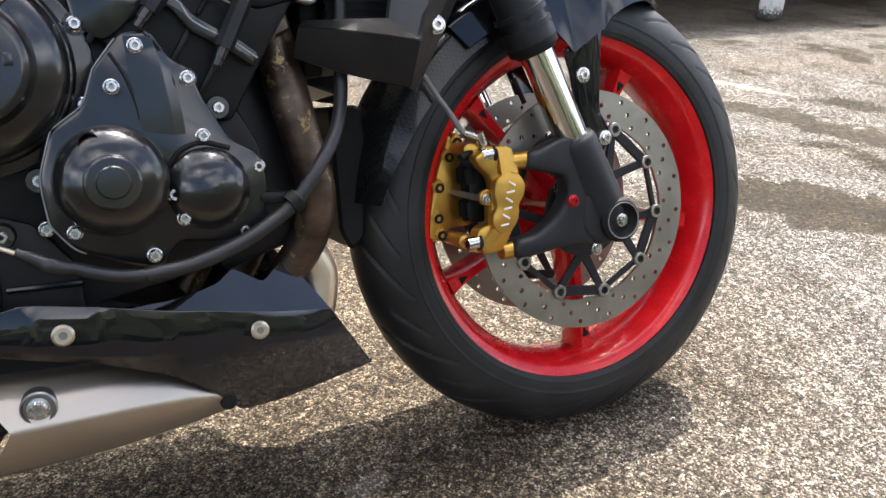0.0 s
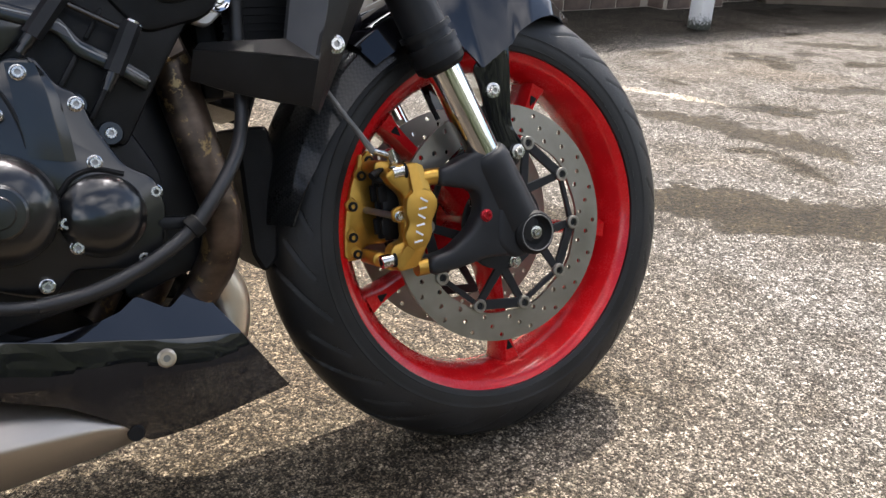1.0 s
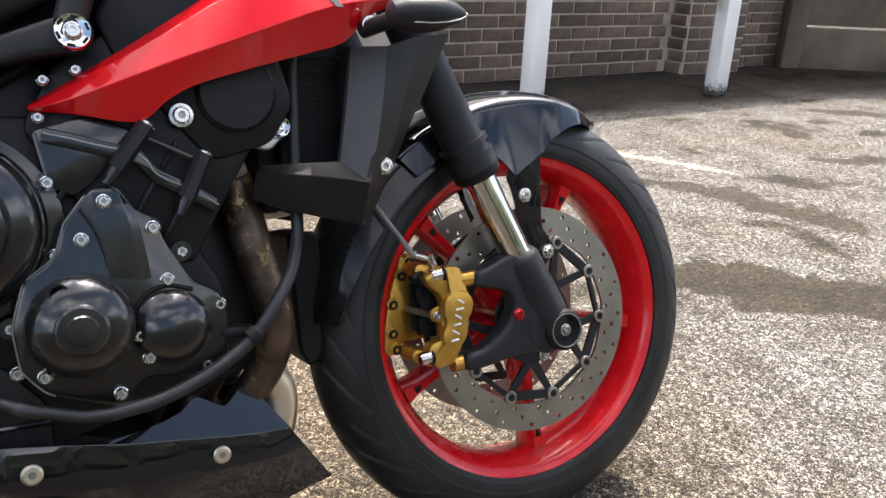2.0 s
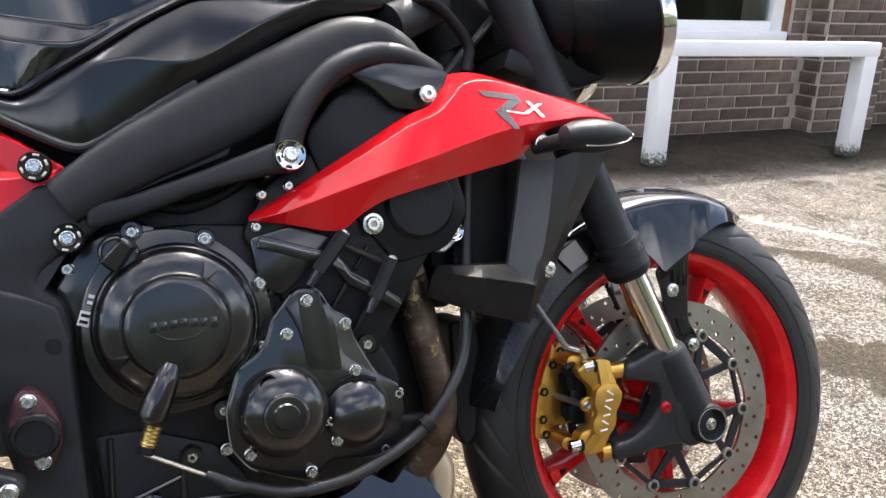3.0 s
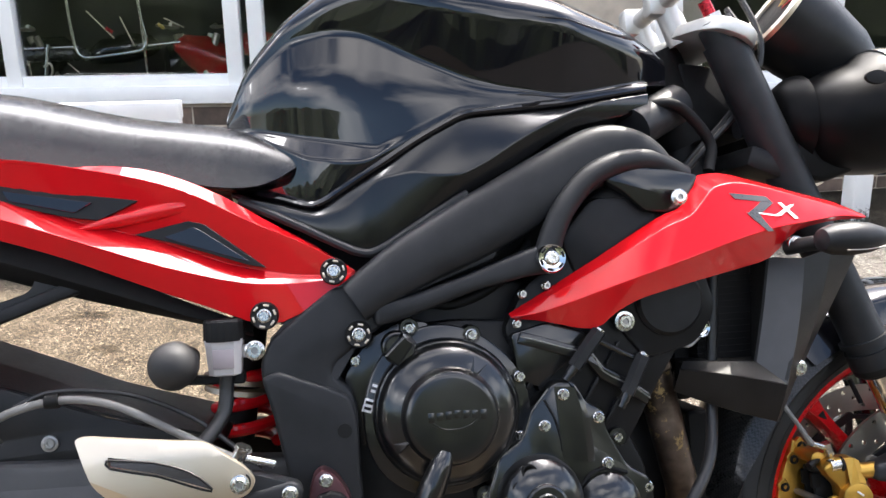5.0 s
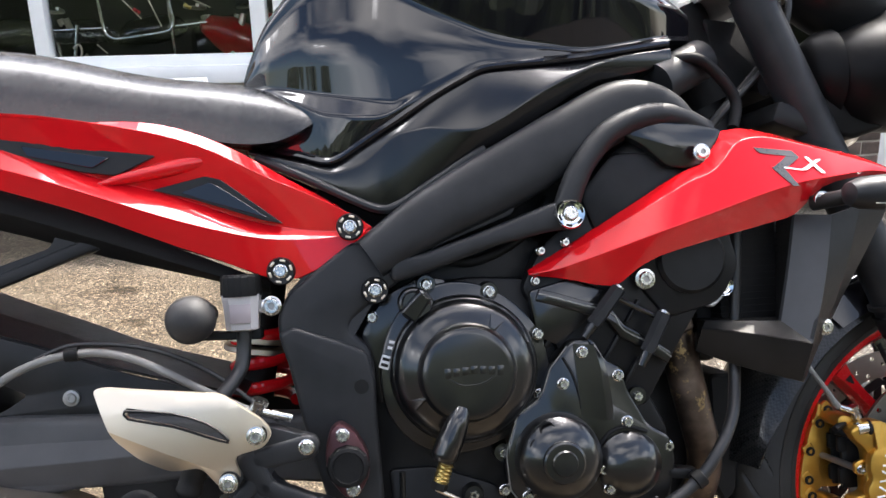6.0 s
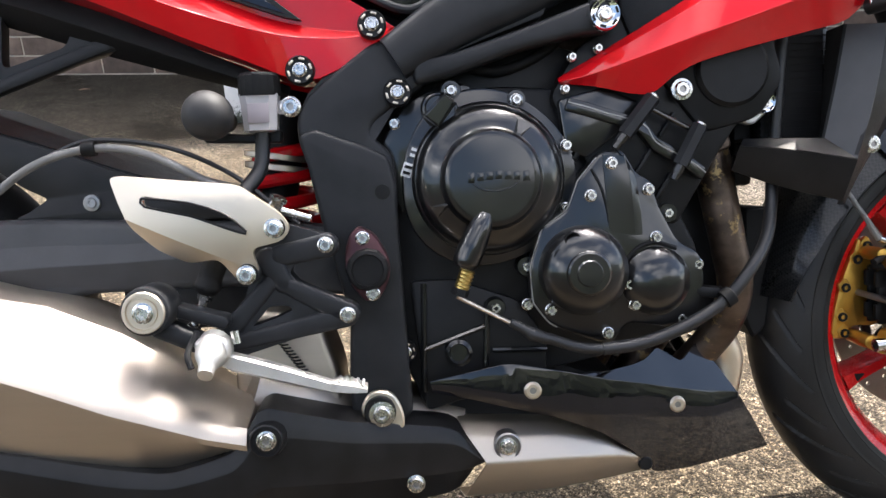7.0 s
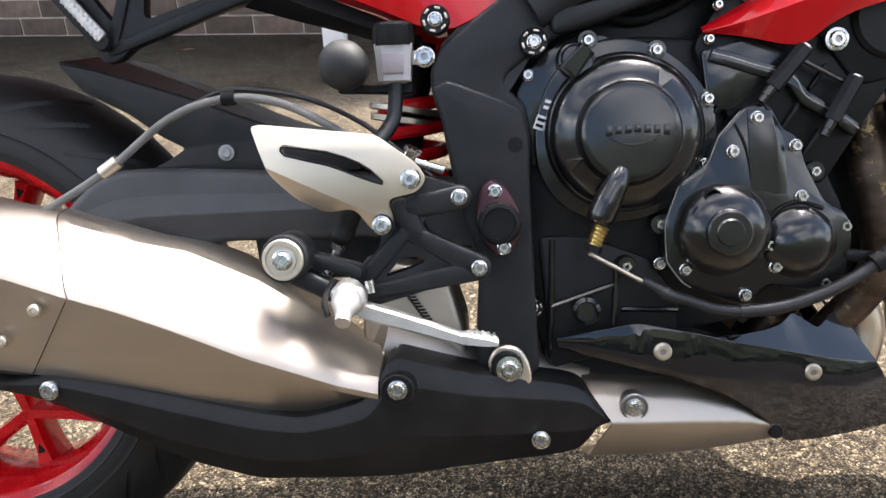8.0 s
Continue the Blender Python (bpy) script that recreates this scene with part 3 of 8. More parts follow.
def copy_part(ob, at, parent, turn=None, name=""):
    """The same mesh again at another place under the parent."""
    c = new(name or ob.name.split(".")[0], ob.data)
    c.parent = parent
    c.matrix_basis = Matrix.Translation(at) @ (turn if turn is not None else Matrix())
    if "label" in ob:
        c["label"] = ob["label"]
    return c


# ---- the motorcycle, in its own upright metres: x ahead from the front axle, y to its left, z up ----
BIKE = thing("motorcycle", "black and red naked sports motorcycle leaning on worn tarmac", "motorcycle", pose(0, 0, 0, -LEAN, 0, 0))


def socket_bolt(name, r, h, washer=0.0):
    """A cap screw at the origin, its head towards -y: washer, rounded head, six-sided socket."""
    rows = []
    if washer:
        rows += [(washer, 0.002), (washer, -0.0012), (r * 1.05, -0.0016)]
    else:
        rows += [(r * 1.25, 0.003), (r * 1.25, -0.0008), (r * 1.05, -0.0014)]
    rows += [(r, -0.002), (r, -h + 0.0012), (r * 0.86, -h)]
    bm = lathe(rows, n=18, caps=False)
    hexa = [(r * 0.46 * math.cos(math.pi * 2 * i / 18), r * 0.46 * math.sin(math.pi * 2 * i / 18)) for i in range(18)]
    top = loft([[(r * 0.86 * math.cos(math.pi * 2 * i / 18), -h, r * 0.86 * math.sin(math.pi * 2 * i / 18)) for i in range(18)],
                [(x, -h, z) for x, z in hexa], [(x * 0.9, -h * 0.55, z * 0.9) for x, z in hexa]], caps=False)
    foot = bmesh.new()
    foot.faces.new([foot.verts.new((x * 0.9, -h * 0.55, z * 0.9)) for x, z in hexa])
    return merge(bm, top, foot)


def shade_socket(ob):
    """Paints shade into a bolt's socket with a darker steel."""
    ob.data.materials.append(DARK_STEEL)
    low = min(v.co.y for v in ob.data.vertices)
    wide = max(math.hypot(v.co.x, v.co.z) for v in ob.data.vertices)
    for f in ob.data.polygons:
        if math.hypot(f.center.x, f.center.z) < wide * 0.36 and f.center.y > low * 0.8:
            f.material_index = 1
    return ob


def bolt_kind(r, h, washer=0.0, material=BOLT_STEEL):
    ob = part("bolt", socket_bolt("bolt", r, h, washer), material, BIKE, smooth=30)
    return shade_socket(ob)


def bolts(first, places, parent=None):
    """The bolt at each place; the first one made serves as the first."""
    first.matrix_basis = Matrix.Translation(places[0])
    for p in places[1:]:
        copy_part(first, p, BIKE)


# ---- wheels ----
def tyre_mesh(rad, half, tube_r, grooves, n=1080, m=150):
    """A tyre with a round crown, side walls down to the rim, long curved grooves cut into the tread and moulded rings on the wall."""
    a = np.radians(np.linspace(-118, 118, m + 1))
    t = np.linspace(0, 2 * math.pi, n, endpoint=False)
    y = half * np.sin(a)
    r = np.maximum(rad - tube_r * (1 - np.cos(a)), 0.224)
    s = np.abs(a) / math.radians(75)
    lean = 0.50 * (s - 0.16) + 0.55 * (s - 0.16) ** 2
    u = (t[:, None] * grooves / (2 * math.pi) + np.where(a > 0, 0.0, 0.5)[None, :] - lean[None, :]) % 1.0
    ends = np.clip(np.minimum((s - 0.16) / 0.05, (0.98 - s) / 0.06), 0, 1)[None, :]
    depth = 0.0075 * ends * np.clip(1 - (np.minimum(u, 1 - u) / 0.036) ** 4, 0, 1)
    v = (u + 0.46) % 1.0
    short = np.clip(np.minimum((s - 0.52) / 0.05, (0.94 - s) / 0.05), 0, 1)[None, :]
    depth = np.maximum(depth, 0.0065 * short * np.clip(1 - (np.minimum(v, 1 - v) / 0.032) ** 4, 0, 1))
    wall = (np.abs(s - 1.12) < 0.012) | (np.abs(s - 1.30) < 0.010) | (np.abs(s - 1.06) < 0.008)
    rr = r[None, :] - depth + 0.0012 * wall[None, :]
    pts = np.stack([rr * np.cos(t)[:, None], np.broadcast_to(y[None, :] * (1 + 0.012 * wall[None, :]), rr.shape), rr * np.sin(t)[:, None]], -1).reshape(-1, 3)
    i, j = np.meshgrid(np.arange(n), np.arange(m), indexing="ij")
    k = (i + 1) % n
    w = m + 1
    faces = np.stack([i * w + j, k * w + j, k * w + j + 1, i * w + j + 1], -1).reshape(-1, 4)
    me = bpy.data.meshes.new("tyre")
    me.from_pydata(pts.tolist(), [], faces.tolist())
    me.materials.append(RUBBER)
    me.shade_smooth()
    me.set_sharp_from_angle(angle=radians(38))
    return me


def rim_bm(half, well):
    """The rim: lipped flanges, drop centre, flat inner barrel."""
    prof = [(0.2160, -half + 0.004), (0.2310, -half), (0.2330, -half + 0.003), (0.2285, -half + 0.010), (0.2180, -half + 0.014), (0.2150, -half + 0.026), (0.2060, -half + 0.034),
            (0.2030, 0.0), (0.2060, half - 0.034), (0.2150, half - 0.026), (0.2180, half - 0.014), (0.2285, half - 0.010), (0.2330, half - 0.003), (0.2310, half), (0.2160, half - 0.004),
            (0.2110, half - 0.010), (0.2050, half - 0.022), (0.1990, half - 0.032), (0.1975, 0.0), (0.1990, -half + 0.032), (0.2050, -half + 0.022), (0.2110, -half + 0.010)]
    bm = bmesh.new()
    n = 96
    vs = [[bm.verts.new((r * math.cos(2 * math.pi * i / n), y, r * math.sin(2 * math.pi * i / n))) for r, y in prof] for i in range(n)]
    for i in range(n):
        for j in range(len(prof)):
            k = (j + 1) % len(prof)
            bm.faces.new((vs[i][j], vs[i][k], vs[(i + 1) % n][k], vs[(i + 1) % n][j]))
    return bm


def spoke_bm(a):
    """One spoke: a tapered beam that widens near the rim, without a cut hole."""
    sec = ((-1, -0.6), (-0.6, -1), (0.6, -1), (1, -0.6), (1, 0.6), (0.6, 1), (-0.6, 1), (-1, 0.6))
    beam = loft([[(r, sy * w, sz * h) for sy, sz in sec] for r, w, h in ((0.035, 0.030, 0.020), (0.07, 0.026, 0.0125), (0.12, 0.023, 0.0090), (0.150, 0.023, 0.0092), (0.168, 0.024, 0.0100), (0.184, 0.025, 0.0120), (0.199, 0.027, 0.017))])
    return moved(beam, Matrix.Rotation(-a, 4, "Y"))


def disc_bm(y, turn):
    """A drilled brake rotor: a flat ring with real holes, three staggered rows."""
    holes = []
    for i in range(20):
        for k, (dr, da) in enumerate(((0.1245, 0), (0.136, 0.11), (0.147, 0.22))):
            a = turn + 2 * math.pi * i / 20 + da
            holes.append(ring_pts(dr * math.cos(a), dr * math.sin(a), 0.0033, 8))
    inner = [((0.1175 + 0.0012 * math.cos(10 * t)) * math.cos(t), (0.1175 + 0.0012 * math.cos(10 * t)) * math.sin(t)) for t in (2 * math.pi * i / 80 for i in range(80))]
    return prism(ring_pts(0, 0, 0.155, 96), y - 0.0024, y + 0.0024, 0.0, holes=[inner, *holes])


def carrier(y, turn, parent):
    """The black carrier between hub and rotor: a hub ring, struts to ten bobbins, ties between them."""
    part("carrier", prism(ring_pts(0, 0, 0.060, 40), y - 0.003, y + 0.003, 0.001, 1, holes=[ring_pts(0, 0, 0.040, 40)]), SATIN_BLACK, parent, "black disc carrier", 40)
    tips = [(0.111 * math.cos(turn + math.pi * i / 5), 0.111 * math.sin(turn + math.pi * i / 5)) for i in range(10)]
    for i, p in enumerate(tips):
        q = tips[(i + 1) % 10]
        part("carrier_tie", prism(capsule(p, q, 0.0065, 0.0065) if i % 2 == 0 else capsule(p, q, 0.0035, 0.0035), y - 0.0026 - 0.0002 * (i % 3), y + 0.0026, 0.0008, 1), SATIN_BLACK, parent)
        a = turn + math.pi * i / 5 + (0.30 if i % 2 == 0 else -0.30)
        part("carrier_strut", prism(capsule(p, (0.055 * math.cos(a), 0.055 * math.sin(a)), 0.005, 0.0065), y - 0.0023, y + 0.0023, 0.0008, 1), SATIN_BLACK, parent)


def wheel(name, x, z, rad, half, tube_r, rim_half, label, turn, grooves, forked=False):
    hub_at = Matrix.Translation((x, 0, z))
    w = part(name, rim_bm(rim_half, 0), RED_WHEEL, BIKE, label, 40)
    w.matrix_basis = hub_at
    tyre = tagged(new("tyre", tyre_mesh(rad, half, tube_r, grooves)), "worn black road tyre with curved tread grooves")
    tyre.parent = w
    first = None
    for i in range(5):
        a = turn + 2 * math.pi * i / 5
        # three-cornered black plates stand in for the dark of a hole through the spoke
        for sy in (-1, 1):
            pocket = part("spoke_pocket", prism(rounded([(0.170, 0.0), (0.184, 0.0058), (0.184, -0.0058)], 0.002, 2), sy * 0.0220, sy * 0.0258, 0.0004, 1), DEEP_BLACK, w)
            pocket.matrix_basis = Matrix.Rotation(-a, 4, "Y")
        if first is None:
            first = part("spoke", spoke_bm(0), RED_WHEEL, w, "", 45)
            first.matrix_basis = Matrix.Rotation(-a, 4, "Y")
        else:
            copy_part(first, (0, 0, 0), w, Matrix.Rotation(-a, 4, "Y"))
    if forked:
        for i in range(5):
            for sy in (-1, 1):
                a, b = turn + 2 * math.pi * i / 5, turn + 2 * math.pi * i / 5 + sy * 0.60
                p, q = Vector((0.128 * math.cos(a), 0, 0.128 * math.sin(a))), Vector((0.203 * math.cos(b), 0, 0.203 * math.sin(b)))
                way = (q - p).normalized()
                up = Vector((-way.z, 0, way.x))
                sec = ((-1, -0.6), (-0.6, -1), (0.6, -1), (1, -0.6), (1, 0.6), (0.6, 1), (-0.6, 1), (-1, 0.6))
                part("spoke_fork", loft([[p.lerp(q, f) + Vector((0, u * wide, 0)) + up * v * h for u, v in sec] for f, wide, h in ((0, 0.024, 0.010), (0.5, 0.025, 0.0095), (0.85, 0.030, 0.012), (1, 0.036, 0.022))]), RED_WHEEL, w, "", 45)
    part("hub", lathe([(0.020, -0.052), (0.036, -0.052), (0.040, -0.046), (0.036, -0.036), (0.038, 0.0), (0.036, 0.036), (0.040, 0.046), (0.036, 0.052), (0.020, 0.052)]), RED_WHEEL, w)
    part("valve", rod((0.185 * math.cos(1.9), 0.0, 0.185 * math.sin(1.9)), (0.150 * math.cos(1.9), -0.006, 0.150 * math.sin(1.9)), 0.0035, 8), DEEP_BLACK, w)
    return w


FRONT = wheel("front_wheel", 0.0, 0.299, 0.300, 0.060, 0.062, 0.056, "red five-spoke cast front wheel with black tyre", math.radians(-84), 15)
REAR = wheel("rear_wheel", -1.452, 0.284, 0.322, 0.090, 0.078, 0.082, "red cast rear wheel with wide black tyre", math.radians(-73), 15, True)

for side in (-1, 1):
    part("brake_disc", disc_bm(side * 0.064, 0.3), DISC_STEEL, FRONT, "drilled steel brake disc, lightly browned", 30)
    carrier(side * 0.064, math.radians(-43), FRONT)
    d = FRONT
    bob = None
    for i in range(10):
        a = math.radians(-43) + math.pi * i / 5
        at = (0.111 * math.cos(a), side * 0.0675, 0.111 * math.sin(a))
        if bob is None:
            bob = part("bobbin", lathe([(0.0092, 0.003), (0.0092, -0.0026), (0.0082, -0.0036), (0.0052, -0.0036), (0.0046, 0.0015), (0.0040, 0.0020), (0.0005, 0.0020)], n=20), DISC_STEEL, d)
            bob.matrix_basis = Matrix.Translation(at)
        else:
            copy_part(bob, at, d)
    mount = None
    for i in range(5):
        a = math.radians(-77) + 2 * math.pi * i / 5
        at = (0.053 * math.cos(a), side * 0.069, 0.053 * math.sin(a))
        if mount is None:
            mount = part("disc_bolt", socket_bolt("b", 0.0058, 0.0045, 0.0085), BOLT_STEEL, d)
            mount.matrix_basis = Matrix.Translation(at)
        else:
            copy_part(mount, at, d)

# ---- front fork ----
RAKE = Vector((0.430, 0, -1.0)).normalized()


def along(z, y=-0.105):
    """The point of the fork leg's axis at height z."""
    return Vector((-0.0885 + (0.503 - z) * 0.430, y, z))


def fork_leg(y):
    out = y / abs(y)
    leg = part("fork_leg", tube([along(0.93, y), along(0.56, y), along(0.535, y), along(0.52, y), along(0.512, y)], [0.0265, 0.0265, 0.0275, 0.031, 0.031], 28, 1), SATIN_BLACK, BIKE, "black upside-down fork leg with chrome slider")
    for z in (0.547, 0.532):
        part("ring", tube([along(z, y), along(z - 0.006, y)], 0.0318, 28, 1), SATIN_BLACK, leg)
    part("dust_seal", tube([along(0.512, y), along(0.505, y), along(0.500, y)], [0.0305, 0.030, 0.0245], 28, 1), DEEP_BLACK, leg)
    part("slider", rod(along(0.50, y), along(0.36, y), 0.0205, 28), CHROME, leg, "polished chrome fork slider")
    foot_top = tube([along(0.398, y), along(0.388, y), along(0.345, y), along(0.31, y), along(0.285, y)], [0.024, 0.0285, 0.030, 0.031, 0.026], 28, 4)
    lug = prism(rounded([(-0.040, 0.330), (-0.02, 0.355), (0.012, 0.325), (0.020, 0.292), (0.006, 0.268), (-0.022, 0.262), (-0.045, 0.285)], 0.012), y - 0.022, y + 0.026, 0.006, 3)
    foot = part("fork_foot", merge(foot_top, lug), SATIN_BLACK, leg, "matt black cast fork foot with caliper arms")
    arms = prism(rounded([(-0.113, 0.386), (-0.098, 0.388), (-0.066, 0.400), (-0.022, 0.398), (-0.008, 0.362), (0.006, 0.330), (0.012, 0.296), (-0.002, 0.272), (-0.030, 0.268), (-0.053, 0.271), (-0.101, 0.264), (-0.138, 0.262), (-0.138, 0.284), (-0.107, 0.288), (-0.078, 0.307), (-0.061, 0.330), (-0.064, 0.354), (-0.098, 0.363), (-0.115, 0.366)], 0.010), y - 0.019, y + 0.012, 0.009, 4)
    part("caliper_arm", arms, SATIN_BLACK, leg, "", 40)
    return leg


RIGHT_LEG = fork_leg(-0.105)
LEFT_LEG = fork_leg(0.105)
part("axle_bobbin", moved(lathe([(0.012, 0.045), (0.024, 0.045), (0.0265, 0.040), (0.0275, 0.010), (0.0275, 0.004), (0.0245, 0.000), (0.0205, -0.001), (0.0195, 0.002), (0.0150, 0.006), (0.0085, 0.006), (0.0005, 0.006)], n=40), Matrix.Translation((0.006, -0.136, 0.293))), DEEP_BLACK, RIGHT_LEG, "black nylon axle crash bobbin")
part("trim_ring", moved(lathe([(0.0215, 0.0), (0.0228, -0.0012), (0.0221, -0.0016), (0.0208, -0.0004)], n=40, caps=False), Matrix.Translation((0.006, -0.136, 0.293))), GREY_BRAID, RIGHT_LEG)
part("pinch_bolt", moved(socket_bolt("b", 0.0062, 0.005, 0.0078), Matrix.Translation((-0.0575, -0.1245, 0.323))), RED_ANODISED, RIGHT_LEG, "red anodised pinch bolt")
part("axle_screw", moved(socket_bolt("b", 0.0055, 0.004, 0.0082), Matrix.Translation((0.006, -0.133, 0.293))), BOLT_STEEL, RIGHT_LEG)


def caliper(y):
    """A gold two-piece radial caliper: waisted outer half with piston bulges, inner half beyond the disc, bridges, pins and screws."""
    shape = [(-0.141, 0.397), (-0.131, 0.393), (-0.128, 0.381), (-0.126, 0.368), (-0.116, 0.353), (-0.118, 0.336), (-0.127, 0.326), (-0.126, 0.310), (-0.137, 0.293), (-0.148, 0.274),
             (-0.175, 0.272), (-0.184, 0.296), (-0.178, 0.305), (-0.162, 0.308), (-0.163, 0.324), (-0.157, 0.340), (-0.159, 0.360), (-0.176, 0.377), (-0.180, 0.386), (-0.162, 0.397)]
    c = part("brake_caliper", prism(rounded(shape, 0.006), y - 0.032, y - 0.010, 0.004, 2), GOLD, BIKE, "gold anodised four-piston radial brake caliper", 30)
    part("piston_boss", prism(rounded([(-0.139, 0.367), (-0.126, 0.362), (-0.119, 0.350), (-0.122, 0.338), (-0.130, 0.327), (-0.130, 0.314), (-0.136, 0.302), (-0.146, 0.295), (-0.156, 0.295), (-0.165, 0.305), (-0.166, 0.316), (-0.158, 0.328), (-0.162, 0.340), (-0.159, 0.357), (-0.151, 0.364)], 0.006), y - 0.0405, y - 0.028, 0.0025, 2), GOLD, c, "", 30)
    # folded arms from the boss up to the bridge and down to the foot
    part("ridge", loft([[(-0.150, y - 0.040, 0.362), (-0.137, y - 0.040, 0.366), (-0.126, y - 0.036, 0.364), (-0.128, y - 0.030, 0.366)], [(-0.150, y - 0.033, 0.394), (-0.141, y - 0.036, 0.396), (-0.132, y - 0.033, 0.392), (-0.134, y - 0.026, 0.392)]]), GOLD, c, "", 20)
    part("ridge", loft([[(-0.164, y - 0.038, 0.303), (-0.154, y - 0.040, 0.297), (-0.142, y - 0.039, 0.298), (-0.140, y - 0.028, 0.300)], [(-0.180, y - 0.030, 0.282), (-0.170, y - 0.034, 0.276), (-0.152, y - 0.034, 0.276), (-0.150, y - 0.024, 0.278)]]), GOLD, c, "", 20)
    inner = [(-0.183, 0.413), (-0.164, 0.401), (-0.157, 0.384), (-0.146, 0.370), (-0.139, 0.356), (-0.145, 0.338), (-0.151, 0.327), (-0.149, 0.303), (-0.160, 0.298), (-0.183, 0.299), (-0.193, 0.293), (-0.199, 0.282), (-0.219, 0.285), (-0.216, 0.318), (-0.210, 0.344), (-0.201, 0.374), (-0.190, 0.397)]
    part("inner_half", prism(rounded(inner, 0.005), y + 0.034, y + 0.062, 0.003, 2), GOLD, c, "", 30)
    rim = [(-0.185, 0.412), (-0.167, 0.400), (-0.160, 0.385), (-0.158, 0.376), (-0.175, 0.373), (-0.182, 0.365), (-0.179, 0.347), (-0.188, 0.328), (-0.183, 0.311), (-0.185, 0.303), (-0.195, 0.296), (-0.201, 0.286), (-0.218, 0.289), (-0.215, 0.318), (-0.209, 0.345), (-0.199, 0.375), (-0.189, 0.396)]
    part("inner_rim", prism(rounded(rim, 0.005), y + 0.026, y + 0.037, 0.0025, 2), GOLD, c, "", 30)
    for p, q in (((-0.176, 0.394), (-0.160, 0.390)), ((-0.190, 0.288), (-0.172, 0.281))):
        part("bridge", prism(capsule(p, q, 0.0085, 0.0095), y - 0.014, y + 0.034, 0.003, 2), GOLD, c)
    for k, dy in enumerate((0.003, 0.024)):
        part("brake_pad", box((-0.158, y + dy, 0.342), (0.030, 0.006, 0.072), 0.002), ENGINE_MATT, c)
        for z in (0.362, 0.322):
            part("pad_ear", box((-0.171, y + dy, z), (0.012, 0.007, 0.020), 0.002), DEEP_BLACK, c)
    part("pad_pin", rod((-0.165, y - 0.024, 0.336), (-0.186, y + 0.032, 0.344), 0.0042, 12), DARK_STEEL, c)
    eye = part("pin_eye", prism(rounded([(-0.172, 0.345), (-0.158, 0.349), (-0.154, 0.338), (-0.156, 0.324), (-0.163, 0.328), (-0.172, 0.331)], 0.005), y - 0.026, y - 0.018, 0.002, 1), GOLD, c)
    part("cap_screw", moved(socket_bolt("b", 0.0046, 0.004, 0.0062), Matrix.Translation((-0.1645, y - 0.026, 0.3365))), BOLT_STEEL, c)
    for x, z in ((-0.159, 0.388), (-0.184, 0.288)):
        part("mounting_bolt", merge(rod((x - 0.010, y - 0.027, z - 0.001), (x + 0.004, y - 0.027, z), 0.0078, 18)), BOLT_STEEL, c, "steel caliper mounting bolt")
        part("bolt_washer", rod((x + 0.004, y - 0.027, z), (x + 0.007, y - 0.027, z), 0.0095, 18), DEEP_BLACK, c)
        # black hexagon on the bolt's end stands in for the socket's shade
        part("bolt_socket", rod((x - 0.0105, y - 0.027, z - 0.001), (x - 0.0085, y - 0.027, z - 0.001), 0.0045, 6), DEEP_BLACK, c)
    for x0, x1, z in ((-0.136, -0.100, 0.377), (-0.150, -0.122, 0.2725)):
        part("mounting_sleeve", rod((x0, y - 0.026, z), (x1, y - 0.026, z), 0.0100, 20), GOLD, c)
    for x, z in ((-0.174, 0.402), (-0.186, 0.385), (-0.201, 0.350), (-0.205, 0.313), (-0.202, 0.292)):
        screw = part("body_screw", lathe([(0.0060, 0.004), (0.0060, -0.004), (0.0052, -0.0055), (0.0030, -0.0055), (0.0028, -0.002), (0.0005, -0.002)], n=16), ENGINE_MATT, c)
        screw.matrix_basis = Matrix.Translation((x, y + 0.027, z))
        lobe = part("screw_lobe", prism(rounded([(-0.010, 0.004), (0.0, 0.013), (0.008, 0.002), (0.005, -0.007), (-0.006, -0.006)], 0.004), -0.002, 0.006, 0.0015, 1), GOLD, c)
        lobe.matrix_basis = Matrix.Translation((x, y + 0.026, z))
    part("bleed_screw", rod((-0.168, y - 0.020, 0.379), (-0.182, y - 0.004, 0.382), 0.0055, 12), DEEP_BLACK, c)
    # maker's mark as plain slanted bars
    for i in range(6):
        s = i / 5
        part("mark", box((-0.1505 + 0.0125 * s, y - 0.0409, 0.306 + 0.047 * s), (0.0105, 0.0008, 0.0022), 0.0002, Matrix.Rotation(radians(35 if i % 2 else -5), 4, "Y")), DECAL_WHITE, c)
    return c


CAL = caliper(-0.082)
part("banjo", merge(rod((-0.160, -0.098, 0.398), (-0.166, -0.100, 0.414), 0.0058, 14), rod((-0.164, -0.099, 0.407), (-0.186, -0.102, 0.415), 0.0042, 12)), BOLT_STEEL, CAL, "plated banjo union")
part("brake_line", tube([(-0.186, -0.102, 0.415), (-0.193, -0.104, 0.423), (-0.204, -0.104, 0.441), (-0.216, -0.098, 0.462), (-0.245, -0.080, 0.520), (-0.275, -0.055, 0.600)], [0.0040, 0.0040, 0.0030, 0.0030, 0.0030, 0.0030], 10), GREY_BRAID, CAL, "braided steel brake line")
part("bleed_nipple", rod((-0.174, -0.092, 0.392), (-0.190, -0.098, 0.386), 0.0045, 10), ENGINE_MATT, CAL)

# left caliper, seen between the spokes
part("brake_caliper", prism(rounded([(-0.240, 0.400), (-0.176, 0.407), (-0.140, 0.394), (-0.124, 0.345), (-0.128, 0.299), (-0.172, 0.278), (-0.236, 0.290)], 0.010), 0.084, 0.116, 0.006, 3), GOLD, BIKE, "gold anodised four-piston radial brake caliper")


